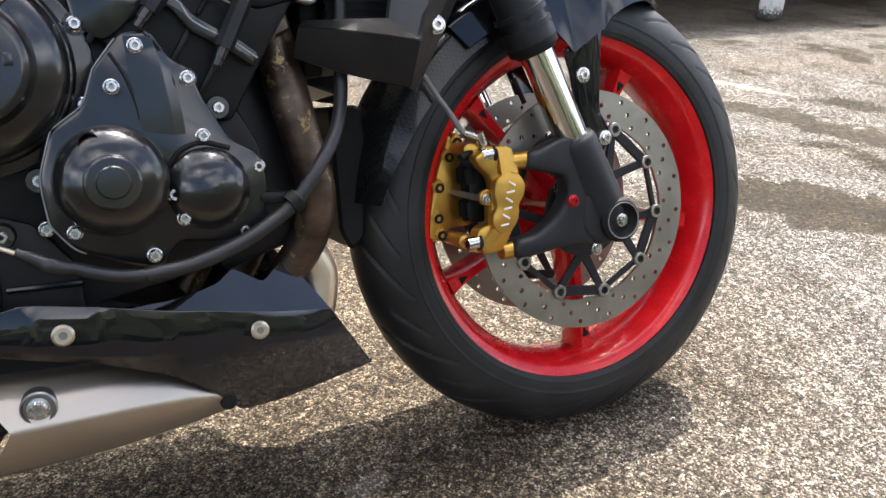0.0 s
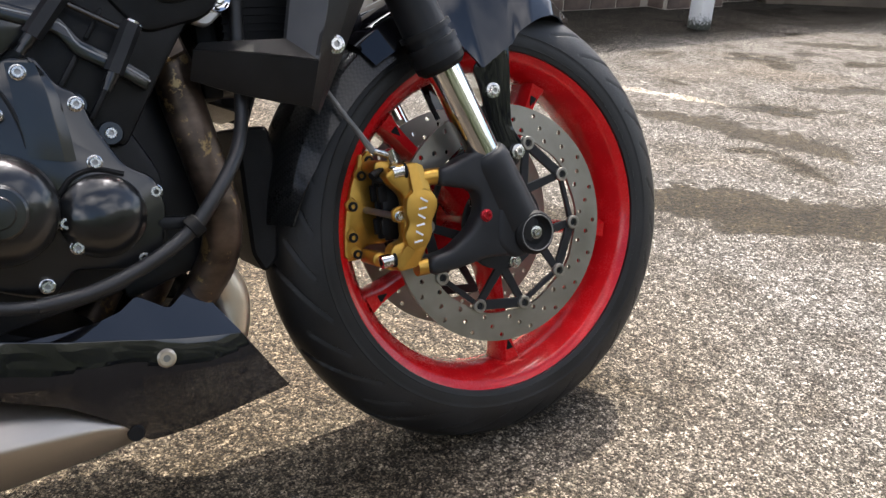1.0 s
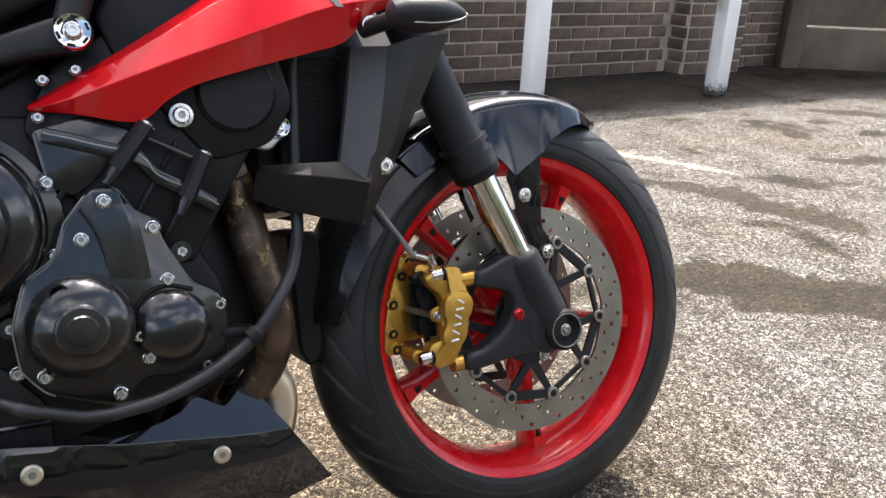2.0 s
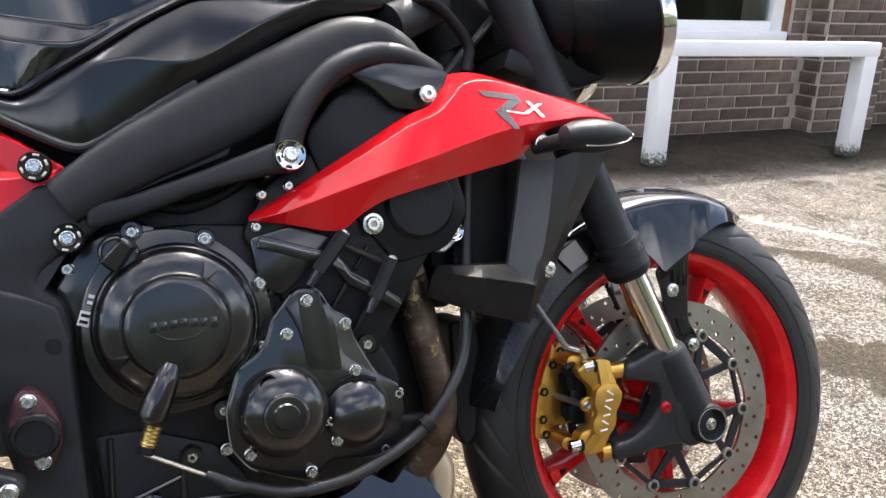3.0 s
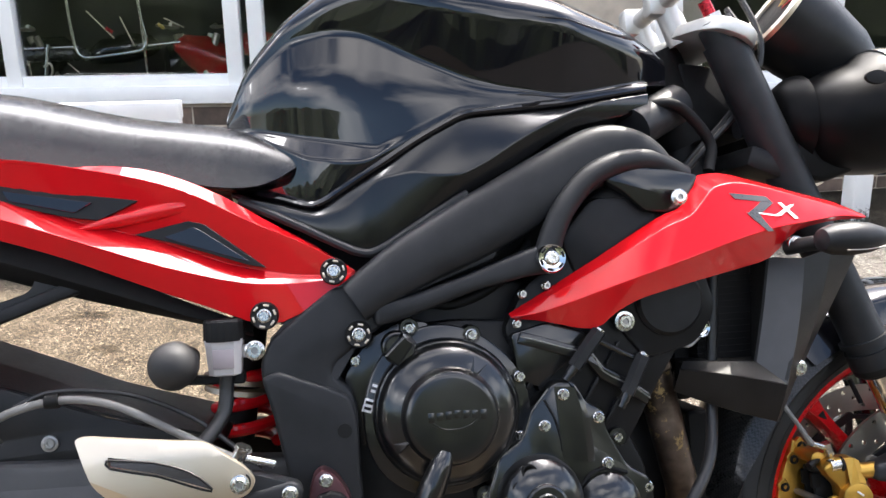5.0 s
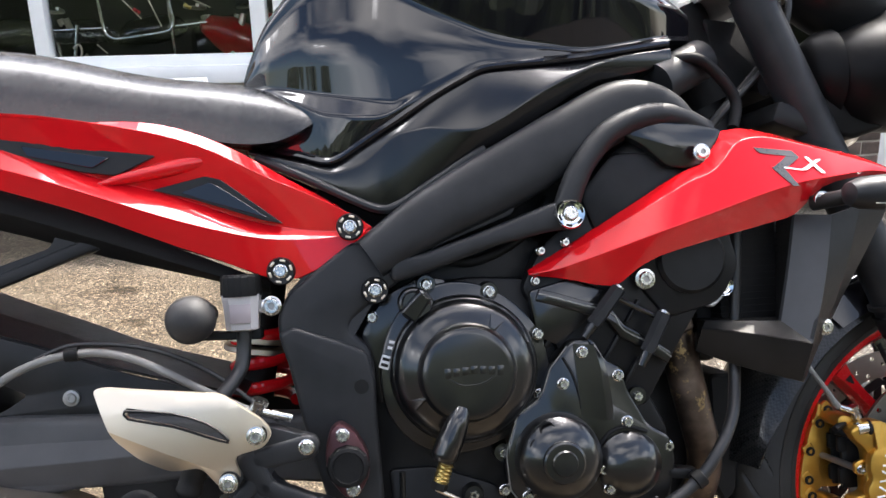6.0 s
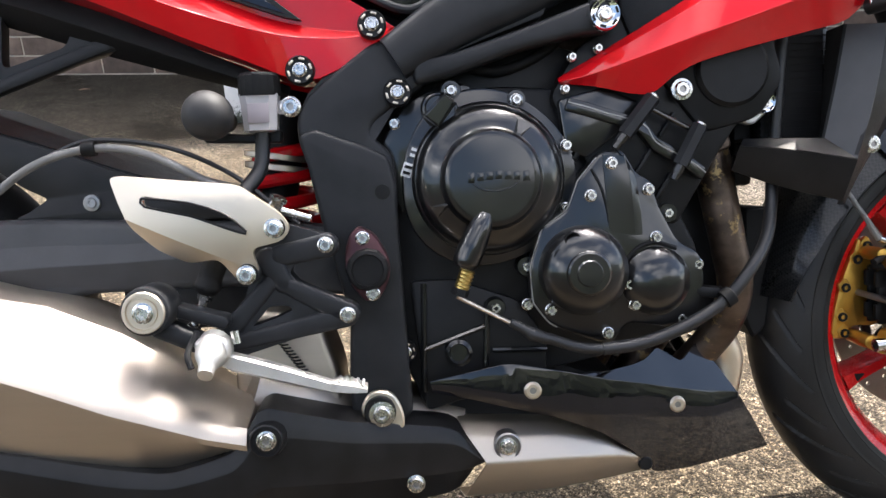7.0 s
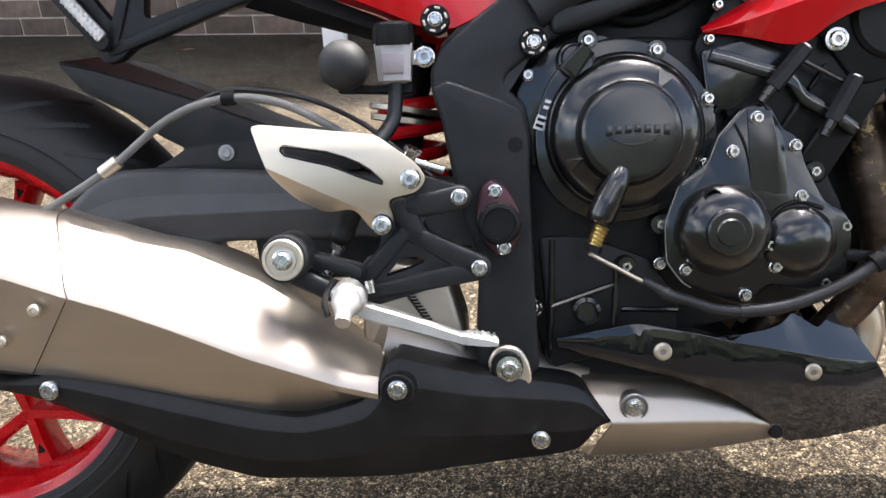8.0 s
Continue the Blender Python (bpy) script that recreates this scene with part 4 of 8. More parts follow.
# ---- front mudguard ----
def guard_bm(a0, a1, r, half, drops, n=36):
    """A mudguard shell round the front axle from angle a0 to a1: a crown and two flanks whose depth follows drops (angles, depths)."""
    bm = bmesh.new()
    grid = []
    us = [-1, -0.93, -0.86, -0.78, -0.7, -0.64, -0.6, -0.5, -0.36, -0.2, 0, 0.2, 0.36, 0.5, 0.6, 0.64, 0.7, 0.78, 0.86, 0.93, 1]
    for i in range(n + 1):
        deg = a0 + (a1 - a0) * i / n
        a = math.radians(deg)
        depth = float(np.interp(deg, *drops))
        lead = float(np.interp(deg, (56, 60, 65, 70, 78), (0.06, 0.36, 0.66, 0.86, 1.0)))
        row = []
        for u in us:
            t = min(abs(u) / 0.6, 1.0)
            s = max(0.0, (abs(u) - 0.6) / 0.4)
            y = half * (0.87 * t + 0.13 * s) * lead
            rr = r - 0.020 * t ** 2.2 - depth * s
            row.append(bm.verts.new((rr * math.cos(a), y if u > 0 else -y, 0.300 + rr * math.sin(a))))
        grid.append(row)
    for p, q in zip(grid, grid[1:]):
        for j in range(len(us) - 1):
            bm.faces.new((p[j], p[j + 1], q[j + 1], q[j]))
    bmesh.ops.recalc_face_normals(bm, faces=bm.faces)
    bmesh.ops.solidify(bm, geom=list(bm.faces), thickness=0.0025)
    return bm


GUARD = part("front_mudguard", guard_bm(56, 128, 0.317, 0.088, ((56, 62, 69, 74, 78, 82, 84, 90, 96.5, 100, 103, 108, 128), (0.002, 0.008, 0.018, 0.030, 0.042, 0.056, 0.070, 0.085, 0.098, 0.078, 0.062, 0.040, 0.030)), 72), GLOSS_BLACK, BIKE, "gloss black front mudguard", 60)
part("rear_extension", guard_bm(122, 172, 0.309, 0.083, ((122, 145, 158, 172), (0.034, 0.028, 0.020, 0.001))), CARBON, GUARD, "carbon-weave mudguard extension", 60)
for side in (-1, 1):
    stay = [(-0.034, 0.498), (-0.024, 0.512), (0.019, 0.530), (0.021, 0.477), (0.023, 0.430), (0.034, 0.398), (0.030, 0.378), (0.012, 0.366), (-0.002, 0.392), (-0.014, 0.438), (-0.024, 0.475)]
    cheek = prism(rounded(stay, 0.008), side * 0.0865, side * 0.083, 0.0012, 2)
    for v in cheek.verts:
        v.co.y -= side * 0.16 * max(0.0, 0.525 - v.co.z) * (0.5 if v.co.z < 0.41 else 1.0)
    part("guard_stay", cheek, GLOSS_BLACK, GUARD, "gloss black mudguard cheek")
copy_src = bolt_kind(0.0062, 0.005, 0.0095)
bolts(copy_src, [(-0.006, -0.0800, 0.471), (0.025, -0.0780, 0.391)])

# ---- fuel tank, seat and frame ----
EDGE_X = (-0.893, -0.858, -0.843, -0.825, -0.807, -0.790, -0.778, -0.745, -0.719, -0.680, -0.654, -0.628, -0.615, -0.570, -0.499, -0.385, -0.345)
EDGE_Z = (0.775, 0.764, 0.761, 0.756, 0.749, 0.746, 0.752, 0.772, 0.787, 0.811, 0.825, 0.838, 0.842, 0.846, 0.853, 0.874, 0.880)
EDGE_Y = (0.076, 0.112, 0.122, 0.132, 0.140, 0.146, 0.149, 0.156, 0.159, 0.162, 0.163, 0.164, 0.164, 0.160, 0.150, 0.117, 0.090)


def tank_bm():
    """The tank: a crowned top, shoulders that overhang a knee recess, flat flanks with a short ledge by the seat, and a turned-in lower edge."""
    rows = [  # x, top, recess line z, recess half width
        (-0.893, 0.872, 0.850, 0.070), (-0.868, 0.924, 0.892, 0.096), (-0.817, 0.976, 0.930, 0.127), (-0.770, 1.008, 0.937, 0.145), (-0.737, 1.016, 0.934, 0.152), (-0.706, 1.022, 0.921, 0.156),
        (-0.675, 1.025, 0.905, 0.158), (-0.643, 1.026, 0.891, 0.159), (-0.612, 1.022, 0.877, 0.159), (-0.579, 1.014, 0.869, 0.157), (-0.546, 1.008, 0.865, 0.154), (-0.507, 0.998, 0.860, 0.148), (-0.479, 0.990, 0.862, 0.142), (-0.400, 0.966, 0.878, 0.117), (-0.345, 0.930, 0.887, 0.088)]
    xs = np.linspace(-0.893, -0.345, 150)
    col = [eased(xs, [r[0] for r in rows], [r[k] for r in rows], 14) for k in range(4)]
    ez, ey = eased(xs, EDGE_X, EDGE_Z), eased(xs, EDGE_X, EDGE_Y, 24)
    rise = eased(xs, (-0.893, -0.80, -0.70, -0.60, -0.50, -0.345), (0.004, 0.026, 0.066, 0.088, 0.086, 0.022), 20)
    out = eased(xs, (-0.893, -0.83, -0.75, -0.65, -0.50, -0.345), (0.0, 0.003, 0.014, 0.030, 0.034, 0.004), 20)
    ledge_top = eased(xs, (-0.893, -0.864, -0.804, -0.767, -0.718, -0.690), (0.842, 0.837, 0.821, 0.813, 0.804, 0.800), 2)
    ledge_low = eased(xs, (-0.893, -0.846, -0.822, -0.799, -0.768, -0.738, -0.690), (0.838, 0.822, 0.809, 0.796, 0.790, 0.787, 0.797), 2)
    step = eased(xs, (-0.893, -0.865, -0.830, -0.770, -0.715, -0.690), (0.0, 0.003, 0.007, 0.007, 0.002, 0.0), 3)
    rings = []
    for x, top, cz, cw, z0, y0, h, d, tz, lz, k in zip(*col, ez, ey, rise, out, ledge_top, ledge_low, step):
        bw, bz = cw + d, cz + h

        def on(z):
            f = (cz - z) / (cz - z0)
            return cw + (y0 - cw) * f
        t, u = max(tz, z0 + 0.12 * (cz - z0)), max(lz, z0 + 0.05 * (cz - z0))
        mid = (cz + t) / 2
        full = 0.040 * (cz - z0)
        half = [(0.0, top), (bw * 0.42, top - 0.05 * (top - bz)), (bw * 0.80, top - 0.36 * (top - bz)), (bw, bz), (cw, cz), (on(mid) + full, mid), (on(t) - k, t), (on(u) + k, u), (y0, z0), (y0 - 0.014, z0 - 0.005)]
        half = rounded_line(half, (0.05, 0.045, 0.026, 0.006, 0.08, 0.004, 0.004, 0.002), 5)
        rings.append([(x, -y, z) for y, z in half] + [(x, y, z) for y, z in half[1:]][::-1])
    return loft(rings)


TANK = part("fuel_tank", tank_bm(), GLOSS_BLACK, BIKE, "gloss black fuel tank", 50)
filler = moved(lathe([(0.048, 0.0), (0.048, -0.006), (0.044, -0.009), (0.018, -0.010), (0.0005, -0.010)], n=32), aim((-0.60, 0, 1.015), (-0.60, 0, 0.8)))
part("filler_cap", filler, SATIN_BLACK, TANK)

# side cover under the tank, with its fold, and the bead along the tank's lower edge
for side in (-1, 1):
    def at(p):
        return [(x, y * side, z) for x, y, z in p]
    cx = np.linspace(-0.885, -0.385, 100)
    e_z, e_y = eased(cx, EDGE_X, EDGE_Z), eased(cx, EDGE_X, EDGE_Y, 10)
    b_z = eased(cx, (-0.885, -0.866, -0.837, -0.808, -0.779, -0.749, -0.734, -0.718, -0.686, -0.654, -0.628, -0.608, -0.582, -0.555, -0.521, -0.487, -0.385), (0.757, 0.748, 0.734, 0.719, 0.703, 0.688, 0.685, 0.691, 0.710, 0.729, 0.744, 0.752, 0.766, 0.781, 0.803, 0.819, 0.842))
    b_y = eased(cx, (-0.885, -0.837, -0.734, -0.628, -0.521, -0.385), (0.126, 0.150, 0.166, 0.171, 0.162, 0.126), 3)
    f_z = eased(cx, (-0.885, -0.837, -0.790, -0.760, -0.720, -0.684, -0.653, -0.628, -0.602, -0.582, -0.555, -0.522, -0.488, -0.448, -0.385), (0.764, 0.746, 0.728, 0.735, 0.768, 0.772, 0.767, 0.766, 0.778, 0.790, 0.807, 0.824, 0.838, 0.850, 0.862), 2)
    f_y = eased(cx, (-0.885, -0.837, -0.790, -0.760, -0.720, -0.628, -0.555, -0.488, -0.385), (0.124, 0.148, 0.158, 0.163, 0.170, 0.181, 0.176, 0.163, 0.127), 3)
    cover = quilt([at(r) for r in ([(x, y - 0.016, z - 0.004) for x, y, z in zip(cx, e_y, e_z)], [(x, y + 0.001, z - 0.009) for x, y, z in zip(cx, e_y, e_z)], list(zip(cx, f_y, f_z)), list(zip(cx, b_y, b_z)), [(x, y - 0.035, z - 0.006) for x, y, z in zip(cx, b_y, b_z)])], 0.003, 1, 0.0022)
    part("tank_side_cover", cover, COVER_BLACK, TANK, "satin black folded side cover below the tank", 45)
    part("cover_edge", tube(at([(x, y + 0.003, z - 0.001) for x, y, z in zip(cx, b_y, b_z)][2:54:2]), 0.0050, 10, 2), SATIN_BLACK, TANK)
    part("tank_bead", tube(at([(x, y + 0.001, z - 0.004) for x, y, z in zip(cx, e_y, e_z)][6::3]), 0.0042, 10, 3), GLOSS_BLACK, TANK)


def seat_bm():
    """A dished seat: round-shouldered sections that narrow to a nose against the tank."""
    rows = [(-1.62, 0.93, 0.86, 0.150), (-1.30, 0.905, 0.815, 0.150), (-1.143, 0.902, 0.797, 0.148), (-1.05, 0.877, 0.790, 0.145), (-0.98, 0.860, 0.785, 0.142),
            (-0.93, 0.857, 0.775, 0.144), (-0.885, 0.852, 0.760, 0.149), (-0.850, 0.840, 0.760, 0.153), (-0.808, 0.826, 0.780, 0.156)]
    xs = [r[0] for r in rows]
    at = np.linspace(xs[0], xs[-1] + 0.012, 90)
    kern = np.ones(9) / 9
    lines = []
    for k in (1, 2, 3):
        v = np.interp(at, xs, [r[k] for r in rows])
        for turn in range(2):
            v = np.convolve(np.concatenate([2 * v[0] - v[4:0:-1], v, 2 * v[-1] - v[-2:-6:-1]]), kern, "valid")
        lines.append(v)
    rings = []
    for i, x in enumerate(at.tolist()):
        top, low, w = (float(v[i]) for v in lines)
        close = math.sqrt(max(0.02, 1 - (max(0.0, x + 0.858) / 0.0625) ** 2))
        mid = low + 0.60 * (top - low)
        ring = []
        for j in range(28):
            a = math.pi * j / 27
            high = max(0.0, math.sin(a)) ** 0.62
            z = low + (top - low) * high
            out = math.copysign(abs(math.cos(a)) ** 0.62, math.cos(a)) * (1.0 - 0.10 * high)
            ring.append((x, -w * out * (0.75 + 0.25 * close), mid + (z - mid) * close))
        rings.append(ring)
    return loft(rings)


part("seat", seat_bm(), SEAT_SKIN, BIKE, "black vinyl dual seat with a raised front edge", 60)

# main beam, curved front tube, brace and pivot casting on both sides
for side in (1, -1):
    def s3(pts):
        return [(x, y * side, z) for x, y, z in pts]
    beam_rings = []
    path = curve_through(s3([(-0.755, -0.178, 0.632), (-0.690, -0.176, 0.672), (-0.617, -0.172, 0.707), (-0.525, -0.164, 0.755), (-0.468, -0.158, 0.783), (-0.432, -0.156, 0.784), (-0.405, -0.154, 0.770), (-0.392, -0.150, 0.748)]), 5)
    hs = np.interp(np.linspace(0, 1, len(path)), np.linspace(0, 1, 8), [0.024, 0.030, 0.036, 0.036, 0.034, 0.032, 0.028, 0.024]).tolist()
    for i, p in enumerate(path):
        way = (path[min(i + 1, len(path) - 1)] - path[max(i - 1, 0)]).normalized()
        up = Vector((-way.z, 0, way.x)).normalized()
        beam_rings.append([p + up * hs[i] * v + Vector((0, 1, 0)) * u * 0.024 for u, v in ((math.copysign(abs(math.cos(q)) ** 0.62, math.cos(q)), math.copysign(abs(math.sin(q)) ** 0.72, math.sin(q))) for q in (2 * math.pi * (k + 0.5) / 24 for k in range(24)))])
    part("frame_beam", loft(beam_rings), SATIN_BLACK, BIKE, "satin black twin-spar frame beam", 60)
    part("frame_tube", tube(s3([(-0.543, -0.190, 0.664), (-0.530, -0.190, 0.700), (-0.513, -0.188, 0.728), (-0.483, -0.184, 0.758), (-0.442, -0.178, 0.774), (-0.402, -0.168, 0.774), (-0.360, -0.150, 0.757)]), [0.015, 0.014, 0.0135, 0.0135, 0.0135, 0.0135, 0.015], 16), SATIN_BLACK, BIKE, "curved satin black frame tube")
    brace = [(-0.735, 0.632), (-0.700, 0.634), (-0.628, 0.656), (-0.548, 0.684), (-0.524, 0.682), (-0.518, 0.666), (-0.530, 0.652), (-0.560, 0.650), (-0.620, 0.638), (-0.700, 0.612), (-0.735, 0.604)]
    part("frame_brace", prism(rounded(brace, 0.01), side * -0.196, side * -0.160, 0.007, 3), SATIN_BLACK, BIKE, "satin black frame brace")
    web = [(-0.748, 0.624), (-0.690, 0.650), (-0.620, 0.688), (-0.588, 0.704), (-0.598, 0.672), (-0.660, 0.650), (-0.722, 0.626)]
    part("frame_web", prism(rounded(web, 0.004), side * -0.184, side * -0.160, 0.003, 2), SATIN_BLACK, BIKE, "", 30)
    plate = [(-0.776, 0.650), (-0.735, 0.655), (-0.715, 0.630), (-0.724, 0.606), (-0.752, 0.588), (-0.778, 0.568), (-0.781, 0.556), (-0.762, 0.538), (-0.757, 0.516), (-0.757, 0.461), (-0.754, 0.366), (-0.750, 0.262),
             (-0.775, 0.240), (-0.815, 0.262), (-0.816, 0.300), (-0.812, 0.369), (-0.824, 0.417), (-0.826, 0.440), (-0.836, 0.465), (-0.847, 0.523), (-0.856, 0.552), (-0.857, 0.574), (-0.846, 0.598), (-0.815, 0.622)]
    part("pivot_plate", prism(rounded(plate, 0.008), side * -0.186, side * -0.135, 0.006, 3), SATIN_BLACK, BIKE, "satin black swingarm pivot casting", 30)
    # the lower face stands proud below a slanting fold
    face = [(-0.857, 0.558), (-0.840, 0.565), (-0.810, 0.553), (-0.785, 0.544), (-0.764, 0.533), (-0.757, 0.503), (-0.757, 0.461), (-0.754, 0.366), (-0.750, 0.262), (-0.775, 0.240), (-0.815, 0.262), (-0.816, 0.300), (-0.812, 0.369), (-0.824, 0.417), (-0.836, 0.465), (-0.847, 0.523)]
    part("plate_face", prism(rounded(face, 0.006), side * -0.1905, side * -0.176, 0.011, 5), SATIN_BLACK, BIKE, "", 50)
    part("plate_shoulder", quilt([s3([(-0.855, -0.184, 0.556), (-0.838, -0.186, 0.562), (-0.808, -0.186, 0.550), (-0.783, -0.186, 0.541)]), s3([(-0.845, -0.180, 0.600), (-0.818, -0.178, 0.622), (-0.775, -0.178, 0.618), (-0.745, -0.180, 0.600)])], 0.006, 3), SATIN_BLACK, BIKE, "", 30)
# black disc on the plate stands in for the shade inside a hole
part("plate_hole", lathe([(0.0078, -0.180), (0.0078, -0.1912), (0.0005, -0.1912)], -0.772, 0.497, 24), DEEP_BLACK, BIKE)

# oval swingarm pivot cover
cap_pts = rounded([(-0.797, 0.464), (-0.782, 0.455), (-0.768, 0.430), (-0.768, 0.408), (-0.780, 0.388), (-0.794, 0.386), (-0.812, 0.410), (-0.813, 0.438), (-0.806, 0.458)], 0.012)
PIVOT = part("pivot_cover", prism(cap_pts, -0.214, -0.186, 0.003, 2), DARK_RED, BIKE, "dark plum anodised swingarm pivot cover")
part("pivot_cap", lathe([(0.022, -0.200), (0.022, -0.219), (0.020, -0.222), (0.0165, -0.223), (0.0155, -0.2205), (0.0005, -0.2205)], -0.790, 0.420, 12), DEEP_BLACK, PIVOT, "black notched pivot cap", 25)
b5 = bolt_kind(0.0058, 0.006)
bolts(b5, [(-0.794, -0.214, 0.452), (-0.786, -0.214, 0.395)])


# ---- red bodywork ----
def tail_panel(side):
    def s3(pts):
        return [(x, y * side, z) for x, y, z in pts]
    xs = np.linspace(-1.640, -0.752, 46)

    def flow(*table, turns=2):
        v = np.interp(*table)
        for turn in range(turns):
            v = np.concatenate([v[:1], (v[:-2] + 2 * v[1:-1] + v[2:]) / 4, v[-1:]])
        return v.tolist()

    top = flow(xs, (-1.64, -1.33, -1.105, -0.994, -0.954, -0.914, -0.879, -0.856, -0.821, -0.786, -0.759, -0.752), (0.865, 0.815, 0.790, 0.791, 0.785, 0.768, 0.751, 0.733, 0.713, 0.693, 0.679, 0.668))
    low = flow(xs, (-1.64, -1.33, -1.172, -1.108, -1.054, -0.999, -0.942, -0.908, -0.858, -0.841, -0.811, -0.785, -0.759, -0.752), (0.83, 0.775, 0.735, 0.713, 0.695, 0.671, 0.646, 0.634, 0.610, 0.600, 0.620, 0.636, 0.652, 0.660))
    brow = flow(xs, (-1.640, -1.330, -1.146, -1.089, -1.019, -0.976, -0.919, -0.862, -0.800, -0.752), (0.858, 0.811, 0.803, 0.799, 0.7855, 0.7765, 0.7590, 0.7245, 0.699, 0.667))
    rise = flow(xs, (-1.640, -1.330, -1.148, -1.092, -1.037, -0.980, -0.922, -0.879, -0.800, -0.752), (0.845, 0.792, 0.777, 0.757, 0.731, 0.718, 0.696, 0.677, 0.662, 0.665))
    fall = flow(xs, (-1.640, -1.330, -1.139, -1.071, -1.003, -0.947, -0.896, -0.868, -0.800, -0.752), (0.832, 0.772, 0.750, 0.727, 0.701, 0.680, 0.666, 0.658, 0.655, 0.663))
    rows = [[(x, -0.118, z - 0.004) for x, z in zip(xs, top)],
            [(x, y, z) for x, y, z in zip(xs, flow(xs, (-1.64, -1.15, -1.06, -1.02, -0.95, -0.90, -0.85, -0.752), (-0.176, -0.176, -0.180, -0.182, -0.174, -0.167, -0.158, -0.152), turns=5), top)],
            [(x, y, z) for x, y, z in zip(xs, flow(xs, (-1.64, -1.15, -1.00, -0.92, -0.86, -0.752), (-0.200, -0.196, -0.192, -0.182, -0.176, -0.174), turns=5), brow)],
            [(x, y, z) for x, y, z in zip(xs, flow(xs, (-1.64, -1.15, -1.00, -0.88, -0.752), (-0.186, -0.184, -0.178, -0.168, -0.174), turns=5), rise)],
            [(x, y, z) for x, y, z in zip(xs, flow(xs, (-1.64, -1.15, -1.10, -1.06, -1.00, -0.90, -0.868, -0.83, -0.752), (-0.200, -0.200, -0.202, -0.2045, -0.203, -0.193, -0.187, -0.180, -0.178), turns=5), fall)],
            [(x, y, z + 0.004) for x, y, z in zip(xs, flow(xs, (-1.64, -1.15, -0.90, -0.83, -0.752), (-0.200, -0.198, -0.184, -0.180, -0.180), turns=5), low)],
            [(x, -0.150, z) for x, z in zip(xs, low)]]
    return quilt([s3(r) for r in rows], 0.003, 1, 0.0050)


for side in (1, -1):
    TAIL = part("tail_panel", tail_panel(side), RED, BIKE, "gloss red tail panel with dark inset scoops", 40)
    TAIL.modifiers.new("flat_faces", "WEIGHTED_NORMAL").keep_sharp = True
    if side == 1:
        part("panel_ridge", tube([(-1.036, -0.184, 0.724), (-1.007, -0.183, 0.730), (-0.961, -0.178, 0.739), (-0.931, -0.173, 0.745), (-0.912, -0.167, 0.748), (-0.895, -0.160, 0.749)], [0.002, 0.006, 0.009, 0.009, 0.007, 0.003], 14), RED, TAIL)
        first_in = prism(rounded([(-1.30, 0.800), (-1.106, 0.773), (-0.972, 0.752), (-1.013, 0.733), (-1.046, 0.738), (-1.107, 0.755), (-1.30, 0.790)], 0.004), -0.186, -0.165, 0.002, 1)
        part("scoop", first_in, PLASTIC, TAIL, "dark grey inset scoop", 30)
        part("scoop_bed", prism(rounded([(-1.106, 0.768), (-1.018, 0.752), (-1.036, 0.742), (-1.10, 0.757)], 0.002), -0.1885, -0.170, 0.0015, 1), GLOSS_BLACK, TAIL)
        part("scoop", prism(rounded([(-0.980, 0.717), (-0.925, 0.729), (-0.909, 0.725), (-0.846, 0.675), (-0.865, 0.679), (-0.940, 0.706)], 0.003), -0.179, -0.155, 0.002, 1), PLASTIC, TAIL, "dark grey inset scoop", 30)
        part("scoop_bed", prism(rounded([(-0.950, 0.713), (-0.920, 0.722), (-0.912, 0.718), (-0.862, 0.682), (-0.932, 0.706)], 0.002), -0.1808, -0.165, 0.0015, 1), GLOSS_BLACK, TAIL)


def shroud(side):
    def s3(pts):
        return [(x, y * side, z) for x, y, z in pts]
    a = [(-0.582, -0.168, 0.609), (-0.536, -0.172, 0.634), (-0.465, -0.178, 0.674), (-0.408, -0.184, 0.707), (-0.378, -0.184, 0.719), (-0.366, -0.178, 0.738), (-0.352, -0.165, 0.754), (-0.320, -0.160, 0.758), (-0.285, -0.165, 0.749), (-0.236, -0.176, 0.731), (-0.192, -0.188, 0.715), (-0.160, -0.194, 0.699)]
    b = [(-0.582, -0.174, 0.606), (-0.536, -0.186, 0.628), (-0.465, -0.197, 0.664), (-0.410, -0.206, 0.694), (-0.380, -0.210, 0.706), (-0.362, -0.208, 0.722), (-0.345, -0.204, 0.738), (-0.318, -0.204, 0.742), (-0.283, -0.206, 0.734), (-0.236, -0.206, 0.720), (-0.192, -0.204, 0.707), (-0.160, -0.198, 0.697)]
    c = [(-0.582, -0.176, 0.604), (-0.544, -0.194, 0.611), (-0.463, -0.214, 0.637), (-0.420, -0.220, 0.650), (-0.390, -0.224, 0.659), (-0.365, -0.226, 0.667), (-0.340, -0.228, 0.675), (-0.315, -0.229, 0.682), (-0.283, -0.229, 0.689), (-0.238, -0.222, 0.694), (-0.196, -0.210, 0.698), (-0.160, -0.200, 0.695)]
    d = [(-0.580, -0.170, 0.603), (-0.545, -0.180, 0.598), (-0.492, -0.188, 0.587), (-0.466, -0.196, 0.604), (-0.440, -0.200, 0.617), (-0.398, -0.202, 0.628), (-0.354, -0.204, 0.638), (-0.318, -0.205, 0.646), (-0.286, -0.206, 0.655), (-0.252, -0.206, 0.683), (-0.205, -0.202, 0.693), (-0.162, -0.197, 0.694)]
    return quilt([s3(r) for r in (a, b, c, d)], 0.003, 3, 0.0025)


